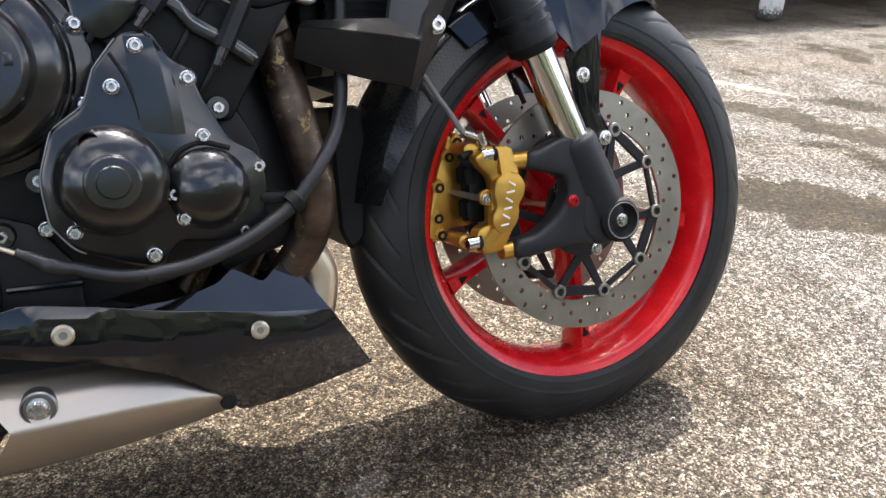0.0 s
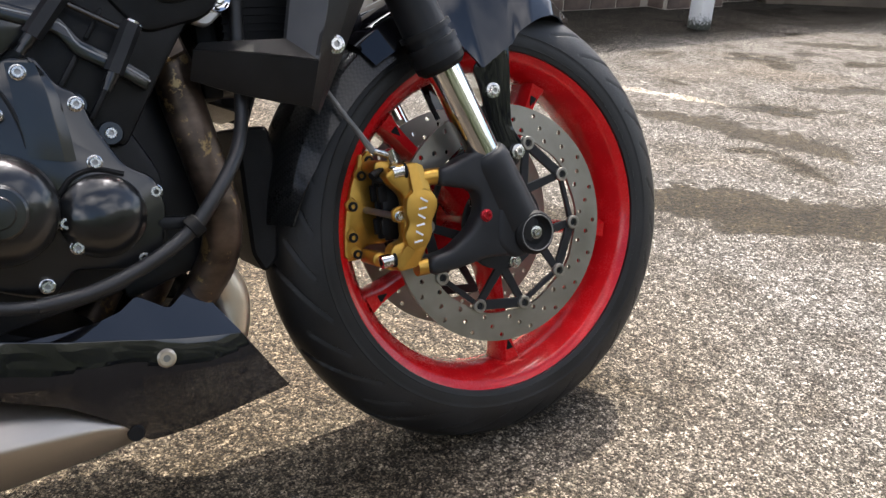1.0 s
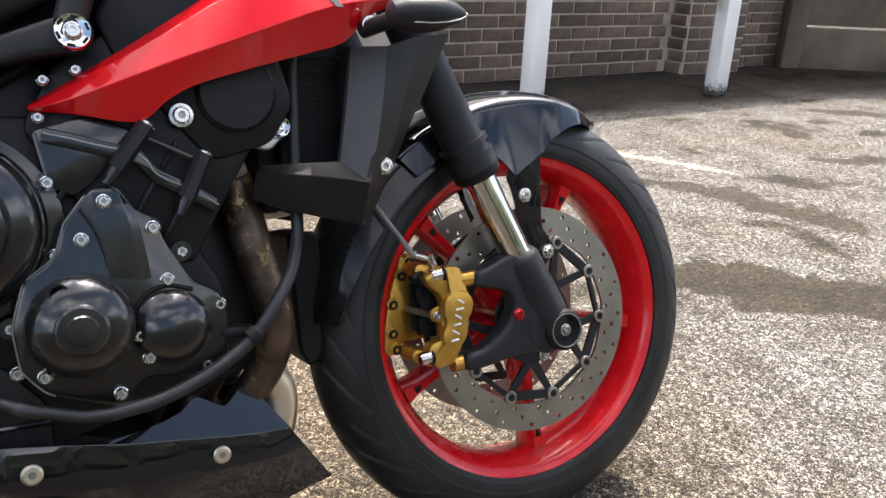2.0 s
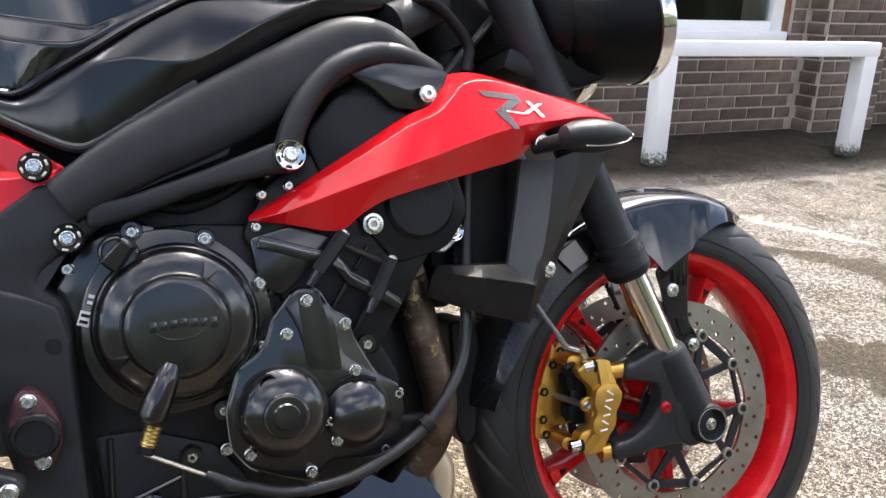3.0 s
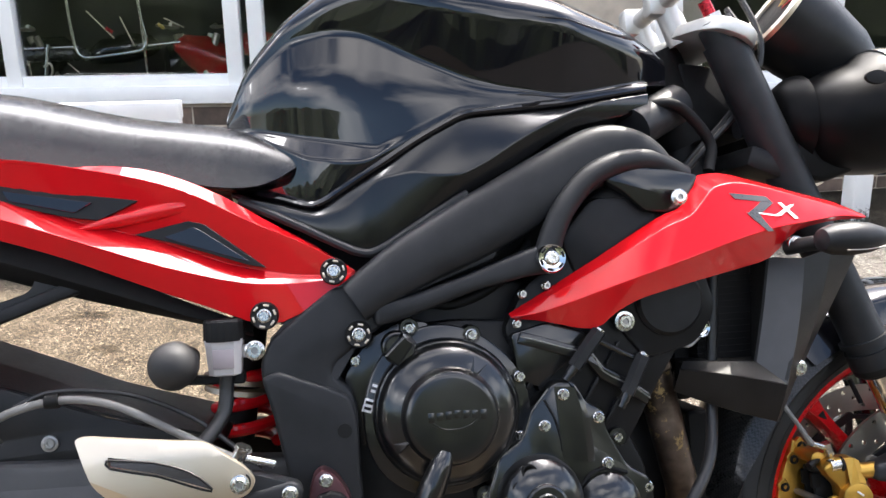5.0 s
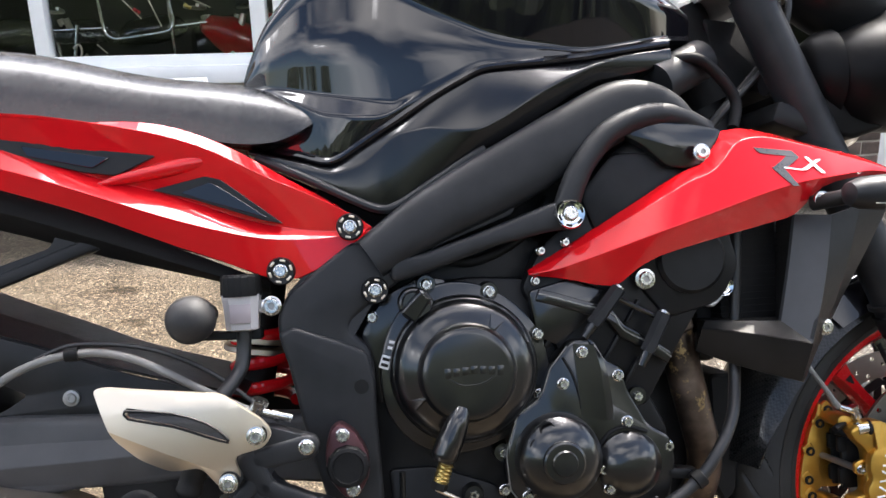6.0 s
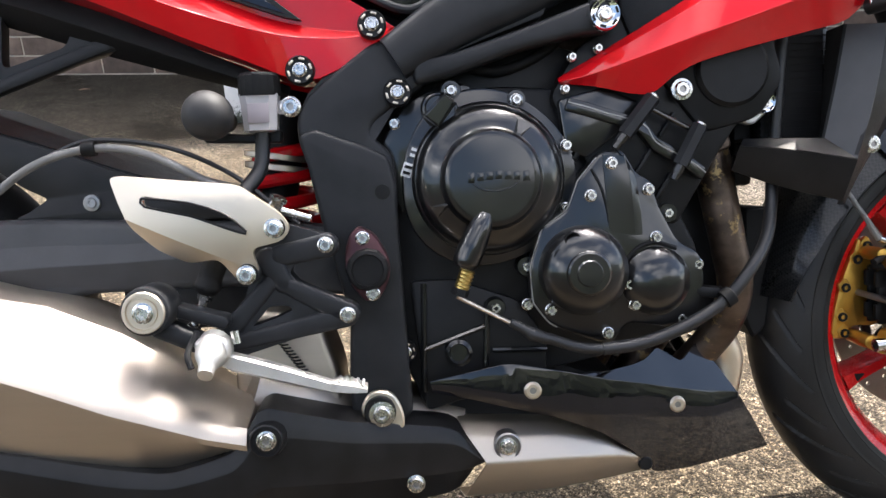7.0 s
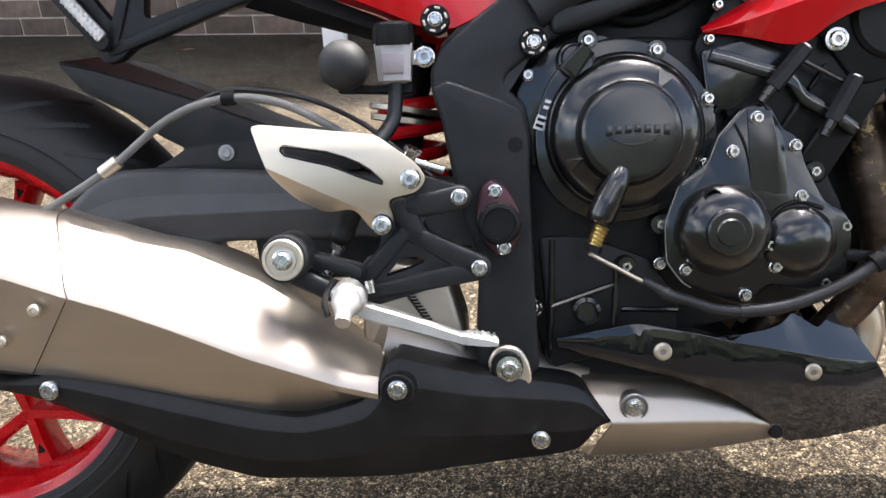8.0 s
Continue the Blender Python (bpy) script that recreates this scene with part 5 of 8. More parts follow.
SHROUD = part("radiator_shroud", shroud(1), RED, BIKE, "gloss red radiator shroud with dark and white decal", 30)
SHROUD.modifiers.new("flat_faces", "WEIGHTED_NORMAL").keep_sharp = True
part("radiator_shroud", shroud(-1), RED, BIKE, "gloss red radiator shroud", 30)


def on_shroud(x, z):
    """The outer face of the shroud's upper facet."""
    zc, yc = np.interp(x, (-0.463, -0.34, -0.283, -0.238), (0.637, 0.675, 0.689, 0.694)), np.interp(x, (-0.463, -0.34, -0.283, -0.238), (-0.214, -0.228, -0.229, -0.222))
    zb, yb = np.interp(x, (-0.465, -0.345, -0.283, -0.236), (0.664, 0.738, 0.734, 0.720)), np.interp(x, (-0.465, -0.345, -0.283, -0.236), (-0.197, -0.204, -0.206, -0.206))
    return (x, float(yc + (yb - yc) * (z - zc) / (zb - zc)) - 0.0022, z)


def decal(name, quad, material):
    bm = bmesh.new()
    n = 6
    a, b, c, d = (Vector(q) for q in quad)
    grid = [[bm.verts.new(on_shroud(*(a.lerp(b, i / n).lerp(d.lerp(c, i / n), j / 3)))) for j in range(4)] for i in range(n + 1)]
    for p, q in zip(grid, grid[1:]):
        for j in range(3):
            bm.faces.new((p[j], p[j + 1], q[j + 1], q[j]))
    bmesh.ops.recalc_face_normals(bm, faces=bm.faces)
    bmesh.ops.solidify(bm, geom=list(bm.faces), thickness=0.0005)
    return part(name, bm, material, SHROUD)


decal("decal_bar", [(-0.332, 0.730), (-0.290, 0.724), (-0.284, 0.716), (-0.326, 0.723)], DECAL_DARK)
decal("decal_bar", [(-0.284, 0.716), (-0.298, 0.718), (-0.316, 0.706), (-0.304, 0.703)], DECAL_DARK)
decal("decal_bar", [(-0.318, 0.707), (-0.303, 0.703), (-0.294, 0.684), (-0.300, 0.684)], DECAL_DARK)
decal("decal_stroke", [(-0.288, 0.701), (-0.280, 0.701), (-0.258, 0.713), (-0.264, 0.713)], DECAL_WHITE)
decal("decal_stroke", [(-0.278, 0.716), (-0.274, 0.716), (-0.259, 0.697), (-0.264, 0.697)], DECAL_WHITE)
decal("decal_line", [(-0.304, 0.706), (-0.304, 0.7045), (-0.284, 0.7005), (-0.284, 0.7020)], DECAL_WHITE)

# ---- radiator and its cowls ----
RAD = part("radiator", box((-0.306, 0, 0.585), (0.074, 0.258, 0.180), 0.003), DEEP_BLACK, BIKE, "black finned radiator")
for i in range(22):
    part("fin", box((-0.306, 0, 0.503 + i * 0.0078), (0.077, 0.261, 0.0016), 0), DEEP_BLACK, RAD)
for side in (1, -1):
    def s3(pts):
        return [(x, y * side, z) for x, y, z in pts]
    outer = quilt([s3([(-0.234, -0.190, 0.652), (-0.247, -0.198, 0.600), (-0.260, -0.203, 0.555), (-0.275, -0.206, 0.511), (-0.284, -0.192, 0.468)]),
                   s3([(-0.196, -0.186, 0.662), (-0.212, -0.188, 0.612), (-0.232, -0.188, 0.560), (-0.254, -0.187, 0.511), (-0.272, -0.178, 0.463)]),
                   s3([(-0.148, -0.172, 0.668), (-0.180, -0.170, 0.612), (-0.210, -0.166, 0.560), (-0.238, -0.162, 0.508), (-0.262, -0.152, 0.460)])], 0.004, 4)
    COWL = part("radiator_cowl", outer, PLASTIC, BIKE, "black plastic radiator cowl", 25)
    inner = quilt([s3([(-0.234, -0.1905, 0.652), (-0.247, -0.1985, 0.600), (-0.260, -0.2035, 0.555), (-0.275, -0.2065, 0.511)]),
                   s3([(-0.268, -0.173, 0.655), (-0.278, -0.175, 0.605), (-0.287, -0.177, 0.567), (-0.295, -0.178, 0.534)])], 0.003, 3)
    part("cowl_lip", inner, LIT_PLASTIC, COWL, "", 25)
    part("cowl_wall", quilt([s3([(-0.268, -0.173, 0.655), (-0.278, -0.175, 0.605), (-0.287, -0.177, 0.567), (-0.295, -0.178, 0.534)]), s3([(-0.262, -0.126, 0.655), (-0.266, -0.126, 0.605), (-0.268, -0.126, 0.567), (-0.270, -0.126, 0.534)])], 0.003, 2), DEEP_BLACK, COWL)
    shelf = quilt([s3([(-0.380, -0.160, 0.531), (-0.345, -0.178, 0.526), (-0.310, -0.194, 0.519), (-0.275, -0.2068, 0.511)]),
                   s3([(-0.372, -0.150, 0.538), (-0.345, -0.162, 0.537), (-0.320, -0.171, 0.536), (-0.295, -0.178, 0.535)])], 0.003, 2)
    part("cowl_shelf", shelf, PLASTIC, COWL, "", 25)
    part("cowl_floor", quilt([s3([(-0.372, -0.150, 0.538), (-0.345, -0.162, 0.537), (-0.320, -0.171, 0.536), (-0.295, -0.178, 0.535)]), s3([(-0.372, -0.110, 0.538), (-0.345, -0.112, 0.537), (-0.320, -0.114, 0.536), (-0.270, -0.116, 0.535)])], 0.003, 2), DEEP_BLACK, COWL)
    lower = quilt([s3([(-0.381, -0.161, 0.530), (-0.345, -0.179, 0.525), (-0.310, -0.195, 0.518), (-0.275, -0.2075, 0.510)]),
                   s3([(-0.386, -0.150, 0.503), (-0.350, -0.164, 0.488), (-0.315, -0.180, 0.476), (-0.283, -0.193, 0.467)]),
                   s3([(-0.364, -0.100, 0.522), (-0.335, -0.100, 0.502), (-0.305, -0.100, 0.488), (-0.271, -0.100, 0.474)])], 0.004, 2)
    part("cowl_foot", lower, PLASTIC, COWL, "", 25)
b_rad = bolt_kind(0.0068, 0.005, 0.0095)
bolts(b_rad, [(-0.250, -0.190, 0.526), (-0.384, -0.194, 0.729), (-0.263, -0.222, 0.668)])
part("nose_bracket", prism(rounded([(-0.470, 0.755), (-0.440, 0.768), (-0.385, 0.762), (-0.352, 0.755), (-0.366, 0.730), (-0.385, 0.712), (-0.420, 0.716), (-0.445, 0.740)], 0.008), -0.182, -0.150, 0.004, 2), ENGINE_BLACK, BIKE, "black shroud bracket", 25)
part("radiator_hose", rod((-0.324, -0.145, 0.672), (-0.338, -0.146, 0.488), 0.0066, 16), HOSE, BIKE, "black radiator hose")


# ---- turn signal ----
def teardrop(side):
    rings = []
    for x, r, dz in ((-0.262, 0.003, 0), (-0.258, 0.012, 0), (-0.246, 0.0165, 0), (-0.225, 0.0185, 0), (-0.205, 0.0165, 0), (-0.188, 0.011, 0.0), (-0.178, 0.0055, -0.001), (-0.174, 0.0015, -0.001)):
        rings.append([(x, side * -0.262 + r * 1.2 * math.cos(a), 0.671 + dz + r * math.sin(a)) for a in (2 * math.pi * i / 24 for i in range(24))])
    return loft(rings)


for side in (1, -1):
    IND = part("turn_signal", teardrop(side), SATIN_BLACK, BIKE, "black teardrop turn signal on a short stem")
    part("stem", rod((-0.268, side * -0.212, 0.665), (-0.246, side * -0.258, 0.670), 0.0085, 14), PLASTIC, IND)
    part("lens_rim", tube([(-0.244, side * -0.2845, 0.659), (-0.222, side * -0.2835, 0.6585), (-0.200, side * -0.280, 0.6605), (-0.184, side * -0.272, 0.665), (-0.174, side * -0.264, 0.671)], 0.0007, 6), DARK_STEEL, IND)

# ---- headlamps, clocks, yoke and bars ----
for side in (1, -1):
    lamp_m = Matrix.Translation((-0.130, side * -0.092, 0.826)) @ Matrix.Rotation(radians(-8), 4, "Y") @ Matrix.Rotation(radians(90), 4, "Z")
    bowl = [(0.004, 0.046), (0.034, 0.043), (0.054, 0.032), (0.066, 0.012), (0.072, -0.010), (0.076, -0.030), (0.079, -0.050), (0.080, -0.066)]
    shell = lathe(bowl, n=48, caps=True)
    for v in shell.verts:
        if v.co.y > -0.05 and v.co.z > 0:
            v.co.z *= 0.90
    LAMP = part("headlamp", moved(shell, lamp_m), LAMP_BLACK, BIKE, "black bowl headlamp with chrome bezel", 40)
    part("bezel", moved(lathe([(0.077, -0.064), (0.0825, -0.066), (0.0835, -0.076), (0.0812, -0.086), (0.075, -0.088), (0.073, -0.080)], n=48, caps=False), lamp_m), CHROME, LAMP, "chrome headlamp bezel")
    part("lens", moved(lathe([(0.075, -0.084), (0.052, -0.095), (0.026, -0.100), (0.0005, -0.102)], n=48, caps=False), lamp_m), LENS_GLASS, LAMP)
    part("boss", moved(lathe([(0.016, 0.0), (0.015, 0.004), (0.0005, 0.005)], n=24), Matrix.Translation((-0.110, side * -0.166, 0.866)) @ Matrix.Rotation(radians(180 if side > 0 else 0), 4, "Z") @ Matrix.Diagonal((1, 1, 0.55, 1))), DEEP_BLACK, LAMP)
    part("lamp_bracket", rod((-0.165, side * -0.080, 0.835), (-0.250, side * -0.085, 0.820), 0.012, 14), SATIN_BLACK, LAMP)
    part("lamp_under_cover", prism(rounded([(-0.200, 0.800), (-0.133, 0.799), (-0.102, 0.773), (-0.111, 0.758), (-0.151, 0.746), (-0.180, 0.752), (-0.205, 0.775)], 0.006), side * -0.116, side * -0.060, 0.008, 3), LAMP_BLACK, LAMP, "", 40)
    part("lamp_socket", loft([[(x, side * -0.092 + r * math.cos(a), z + r * 1.25 * math.sin(a)) for a in (2 * math.pi * k / 20 for k in range(20))] for x, z, r in ((-0.168, 0.830, 0.046), (-0.184, 0.834, 0.040), (-0.196, 0.838, 0.030), (-0.202, 0.840, 0.020))]), LAMP_BLACK, LAMP, "", 40)
clock_m = aim((-0.168, 0, 0.978), (-0.26, 0.0, 1.05)) @ Matrix.Rotation(radians(180), 4, "Z")
CLOCK = part("instrument_panel", moved(lathe([(0.020, 0.150), (0.040, 0.138), (0.053, 0.105), (0.060, 0.050), (0.062, 0.0), (0.058, -0.002)], n=40), clock_m @ Matrix.Translation((0.055, 0, 0))), PLASTIC, BIKE, "round tachometer in a black pod with silver rim")
part("dial_rim", moved(lathe([(0.056, 0.002), (0.063, 0.0), (0.0635, -0.006), (0.059, -0.009), (0.056, -0.006)], n=40, caps=False), clock_m @ Matrix.Translation((0.055, 0, 0))), PALE_STEEL, CLOCK, "silver dial rim")
part("dial", moved(lathe([(0.056, -0.001), (0.0005, -0.001)], n=40), clock_m @ Matrix.Translation((0.055, 0, 0))), DEEP_BLACK, CLOCK, "dark dial face")
for i, (mat, a) in enumerate(((RED_ANODISED, 25), (BRASS, 60), (BRASS, 95))):
    part("dial_mark", moved(box((0.030 * math.cos(radians(a)), -0.0030, 0.030 * math.sin(radians(a))), (0.030, 0.001, 0.005), 0.0003, Matrix.Rotation(radians(-a), 4, "Y")), clock_m @ Matrix.Translation((0.055, 0, 0))), mat, CLOCK)
tilt = Matrix.Translation((-0.268, 0, 0.938)) @ Matrix.Rotation(radians(23.3), 4, "Y")
half_yoke = [prism(rounded([(-0.040, 0.000), (-0.052, 0.055), (-0.038, 0.110), (-0.020, 0.140), (0.015, 0.143), (0.036, 0.122), (0.036, 0.090), (0.020, 0.060), (0.012, 0.0), (0.020, -0.060), (0.036, -0.090), (0.036, -0.122), (0.015, -0.143), (-0.020, -0.140), (-0.038, -0.110), (-0.052, -0.055)], 0.012), -0.009, 0.009, 0.003, 2)]
YOKE = part("top_yoke", moved(half_yoke[0], tilt @ Matrix.Rotation(radians(90), 4, "X")), CAST_ALU, BIKE, "bare aluminium top yoke")
for side in (1, -1):
    c0 = along(0.925, side * -0.105)
    part("fork_cap", rod(c0, c0 - RAKE * 0.034, 0.0225, 24), SATIN_BLACK, YOKE)
    part("preload_nut", rod(c0 - RAKE * 0.034, c0 - RAKE * 0.043, 0.014, 6), CAST_ALU, YOKE)
    part("adjuster", rod(c0 - RAKE * 0.043, c0 - RAKE * 0.062, 0.008, 16), RED_ANODISED, YOKE, "red fork adjuster")
    part("bar_clamp", merge(rod((-0.300, side * -0.045, 0.945), (-0.318, side * -0.045, 0.995), 0.017, 18), box((-0.322, side * -0.045, 1.000), (0.050, 0.030, 0.040), 0.008)), CAST_ALU, YOKE, "cast aluminium handlebar clamp")
part("handlebar", tube([(-0.40, -0.40, 1.03), (-0.355, -0.26, 1.035), (-0.325, -0.12, 1.005), (-0.322, 0, 1.002), (-0.325, 0.12, 1.005), (-0.355, 0.26, 1.035), (-0.40, 0.40, 1.03)], 0.0125, 16), CAST_ALU, BIKE, "silver handlebar")
part("lower_yoke", box((-0.225, 0, 0.770), (0.070, 0.250, 0.030), 0.008, Matrix.Rotation(radians(23), 4, "Y")), ENGINE_MATT, BIKE, "black lower yoke")
part("steering_head", rod((-0.335, 0, 0.90), (-0.275, 0, 0.765), 0.034, 24), SATIN_BLACK, BIKE, "black steering head")
for k, (y, dz) in enumerate(((-0.05, 0.0), (-0.075, 0.02), (0.03, -0.01))):
    part("cable", tube([(-0.235, y, 0.99 + dz), (-0.215, y - 0.02, 0.93), (-0.235, y - 0.01, 0.86), (-0.290, y, 0.80), (-0.330, y, 0.76)], 0.0042, 8), HOSE, BIKE, "black control cable")
part("headstock_loom", tube([(-0.40, -0.10, 0.845), (-0.360, -0.125, 0.850), (-0.330, -0.120, 0.835), (-0.300, -0.110, 0.800), (-0.310, -0.120, 0.765)], 0.007, 12), DEEP_BLACK, BIKE, "black wiring loom")


# air box, throttle bodies and head casting that fill the space inside the frame
part("air_box", prism(rounded([(-0.800, 0.640), (-0.720, 0.620), (-0.600, 0.640), (-0.500, 0.700), (-0.400, 0.735), (-0.380, 0.800), (-0.440, 0.840), (-0.640, 0.830), (-0.780, 0.740), (-0.830, 0.700)], 0.02), -0.118, 0.118, 0.01, 2), DEEP_BLACK, BIKE, "black air box inside the frame")
for y in (-0.128, -0.112):
    part("breather_hose", tube([(-0.740, y, 0.610), (-0.690, y - 0.012, 0.628), (-0.640, y - 0.015, 0.622), (-0.585, y - 0.012, 0.645), (-0.545, y, 0.690)], 0.006, 12), DEEP_BLACK, BIKE, "black breather hose")
part("starter_cover", prism(rounded([(-0.735, 0.590), (-0.560, 0.585), (-0.545, 0.640), (-0.600, 0.655), (-0.730, 0.640)], 0.012), -0.135, 0.12, 0.006, 2), ENGINE_MATT, BIKE, "black upper crankcase")
for side in (1, -1):
    part("head_casting", rod((-0.405, side * -0.120, 0.820), (-0.330, side * -0.080, 0.857), 0.026, 24), SATIN_BLACK, BIKE, "satin black steering head casting")
part("radiator_fan", box((-0.356, 0, 0.570), (0.022, 0.226, 0.170), 0.006), DEEP_BLACK, BIKE, "black radiator fan housing")
part("oil_cooler", prism(rounded([(-0.322, 0.455), (-0.285, 0.455), (-0.280, 0.420), (-0.292, 0.300), (-0.310, 0.285), (-0.322, 0.310)], 0.008), -0.036, 0.075, 0.004, 1), DEEP_BLACK, BIKE, "black splash shield behind the front wheel")
part("oil_filter", prism(rounded([(-0.470, 0.540), (-0.385, 0.530), (-0.362, 0.420), (-0.370, 0.320), (-0.470, 0.290)], 0.014), -0.086, 0.105, 0.008, 2), ENGINE_MATT, BIKE, "black crankcase front")
part("ignition_cover", rod((-0.335, 0, 0.935), (-0.285, 0, 0.815), 0.048, 24), DEEP_BLACK, BIKE, "black ignition lock housing")
part("headstock_cover", prism(rounded([(-0.297, 0.827), (-0.307, 0.922), (-0.212, 0.907), (-0.202, 0.817)], 0.01), -0.045, 0.060, 0.006, 2), DEEP_BLACK, BIKE, "black wiring cover at the steering head")

# ---- engine ----
case = [(-0.758, 0.560), (-0.720, 0.600), (-0.640, 0.605), (-0.575, 0.600), (-0.520, 0.560), (-0.450, 0.470), (-0.425, 0.420), (-0.428, 0.340), (-0.480, 0.312), (-0.600, 0.290), (-0.735, 0.250), (-0.765, 0.330)]
ENGINE = part("engine", prism(rounded(case, 0.012), -0.152, 0.150, 0.006, 2), ENGINE_MATT, BIKE, "black three-cylinder engine with round side covers")
part("cylinder_block", prism(rounded([(-0.590, 0.590), (-0.545, 0.505), (-0.455, 0.445), (-0.408, 0.520), (-0.360, 0.590), (-0.400, 0.650), (-0.500, 0.680), (-0.560, 0.640)], 0.010), -0.166, 0.166, 0.005, 2), ENGINE_MATT, ENGINE)
part("cylinder_head", prism(rounded([(-0.500, 0.640), (-0.425, 0.545), (-0.362, 0.560), (-0.335, 0.600), (-0.352, 0.660), (-0.420, 0.735), (-0.480, 0.735), (-0.520, 0.690)], 0.014), -0.172, 0.172, 0.006, 2), ENGINE_MATT, ENGINE)
part("cam_cover", moved(lathe([(0.060, -0.150), (0.060, -0.162), (0.054, -0.167), (0.030, -0.170), (0.0005, -0.170)], n=40), Matrix.Translation((-0.437, 0, 0.690))), ENGINE_MATT, ENGINE)
part("cam_cover", moved(lathe([(0.040, -0.150), (0.040, -0.176), (0.036, -0.180), (0.0005, -0.180)], n=40), Matrix.Translation((-0.395, 0, 0.612))), ENGINE_MATT, ENGINE)

# slanted ribs, the head joint with its wavy gasket, two hexagon stand-offs and the rod between them
for x, z, w, h in ((-0.492, 0.516, 0.005, 0.040), (-0.470, 0.489, 0.005, 0.036), (-0.465, 0.556, 0.004, 0.030), (-0.545, 0.556, 0.006, 0.080)):
    part("rib", box((x, -0.1685, z), (w, 0.009, h), 0.0015, Matrix.Rotation(radians(33), 4, "Y")), ENGINE_MATT, ENGINE)
joint = [(-0.572, 0.588), (-0.551, 0.582), (-0.531, 0.575), (-0.492, 0.562), (-0.478, 0.542), (-0.445, 0.523), (-0.425, 0.508)]
part("head_joint", prism(rounded(joint + [(x - 0.005, z - 0.013) for x, z in joint[::-1]], 0.003, 2), -0.1785, -0.160, 0.002, 2), ENGINE_BLACK, ENGINE, "", 30)
part("gasket_edge", tube([(x - 0.001, -0.1782, z - 0.005) for x, z in joint], 0.0011, 6, 4), DARK_STEEL, ENGINE, "thin bright gasket edge")
part("rail", rod((-0.484, -0.182, 0.572), (-0.444, -0.182, 0.550), 0.0028, 10), ENGINE_BLACK, ENGINE)
for (x0, z0), (x1, z1) in (((-0.485, 0.584), (-0.516, 0.546)), ((-0.435, 0.553), (-0.457, 0.512))):
    part("stand_off", rod((x0, -0.188, z0), (x1, -0.188, z1), 0.0085, 6), SATIN_BLACK, ENGINE, "black hexagon stand-off", 20)
    dx, dz = (x1 - x0) * 0.2, (z1 - z0) * 0.2
    part("stud", rod((x1, -0.188, z1), (x1 + dx, -0.188, z1 + dz), 0.0058, 12), ENGINE_BLACK, ENGINE)
    part("stud_nut", rod((x1 + dx, -0.188, z1 + dz), (x1 + 1.8 * dx, -0.188, z1 + 1.8 * dz), 0.0045, 12), ENGINE_BLACK, ENGINE)
    part("stud_tip", rod((x0, -0.188, z0), (x0 - 0.25 * dx, -0.188, z0 - 0.25 * dz), 0.0062, 12), BOLT_STEEL, ENGINE)
part("upper_case", prism(rounded([(-0.583, 0.586), (-0.532, 0.598), (-0.493, 0.580), (-0.520, 0.548), (-0.553, 0.523), (-0.576, 0.535)], 0.006), -0.1735, -0.155, 0.003, 2), ENGINE_BLACK, ENGINE, "", 30)


# clutch cover
cc = (-0.660, 0.506)
flange = []
for i in range(56):
    a = 2 * math.pi * i / 56
    r = 0.0940 + 0.003 * math.cos(3 * a + 0.6)
    flange.append((cc[0] + r * math.cos(a), cc[1] + r * math.sin(a)))
CLUTCH = part("clutch_cover", merge(prism(flange, -0.172, -0.140, 0.003, 2),
    lathe([(0.0815, -0.168), (0.0815, -0.177), (0.0810, -0.1800), (0.0798, -0.1830), (0.0782, -0.1848), (0.0768, -0.1858), (0.0755, -0.1890), (0.0735, -0.1935), (0.0705, -0.1970), (0.0660, -0.2000), (0.0590, -0.2036), (0.0550, -0.2050), (0.0530, -0.2062), (0.0518, -0.2095), (0.0502, -0.2140), (0.0480, -0.2170), (0.0450, -0.2184), (0.0420, -0.2188), (0.0005, -0.2182)], *cc, 72)), ENGINE_BLACK, BIKE, "semi-gloss black round clutch cover", 25)
for a, w in ((57, 0.016), (208, 0.012)):
    ca, sa = math.cos(radians(a)), math.sin(radians(a))
    at_r = 0.058
    part("cover_wedge", moved(loft([[(-0.012, -0.200, -w / 2), (0.009, -0.200, -w / 2), (0.009, -0.200, w / 2), (-0.012, -0.200, w / 2)], [(-0.010, -0.2095, -w / 2 + 0.005), (-0.004, -0.2095, -w / 2 + 0.006), (-0.004, -0.2095, w / 2 - 0.006), (-0.010, -0.2095, w / 2 - 0.005)]]), Matrix.Translation((cc[0] + at_r * ca, 0, cc[1] + at_r * sa)) @ Matrix.Rotation(radians(-a), 4, "Y")), ENGINE_BLACK, CLUTCH)
# maker's mark: a raised plate of plain bars over a shallow arc
for i in range(7):
    part("mark", box((cc[0] - 0.022 + i * 0.0093, -0.2186, cc[1] + 0.004 - 0.0012 * abs(i - 3) * 0.6), (0.0066, 0.0007, 0.0105 if i in (0, 6) else 0.0085), 0.0003), ENGINE_BLACK, CLUTCH)
part("mark_arc", tube([(cc[0] - 0.021, -0.2188, cc[1] - 0.004), (cc[0] - 0.010, -0.2188, cc[1] - 0.0105), (cc[0] + 0.004, -0.2188, cc[1] - 0.012), (cc[0] + 0.018, -0.2188, cc[1] - 0.009), (cc[0] + 0.027, -0.2188, cc[1] - 0.003)], 0.0011, 6), ENGINE_BLACK, CLUTCH)
filler_m = Matrix.Translation((-0.7085, -0.168, 0.579)) @ Matrix.Rotation(radians(-50), 4, "Y") @ Matrix.Diagonal((0.78, 0.9, 0.9, 1))
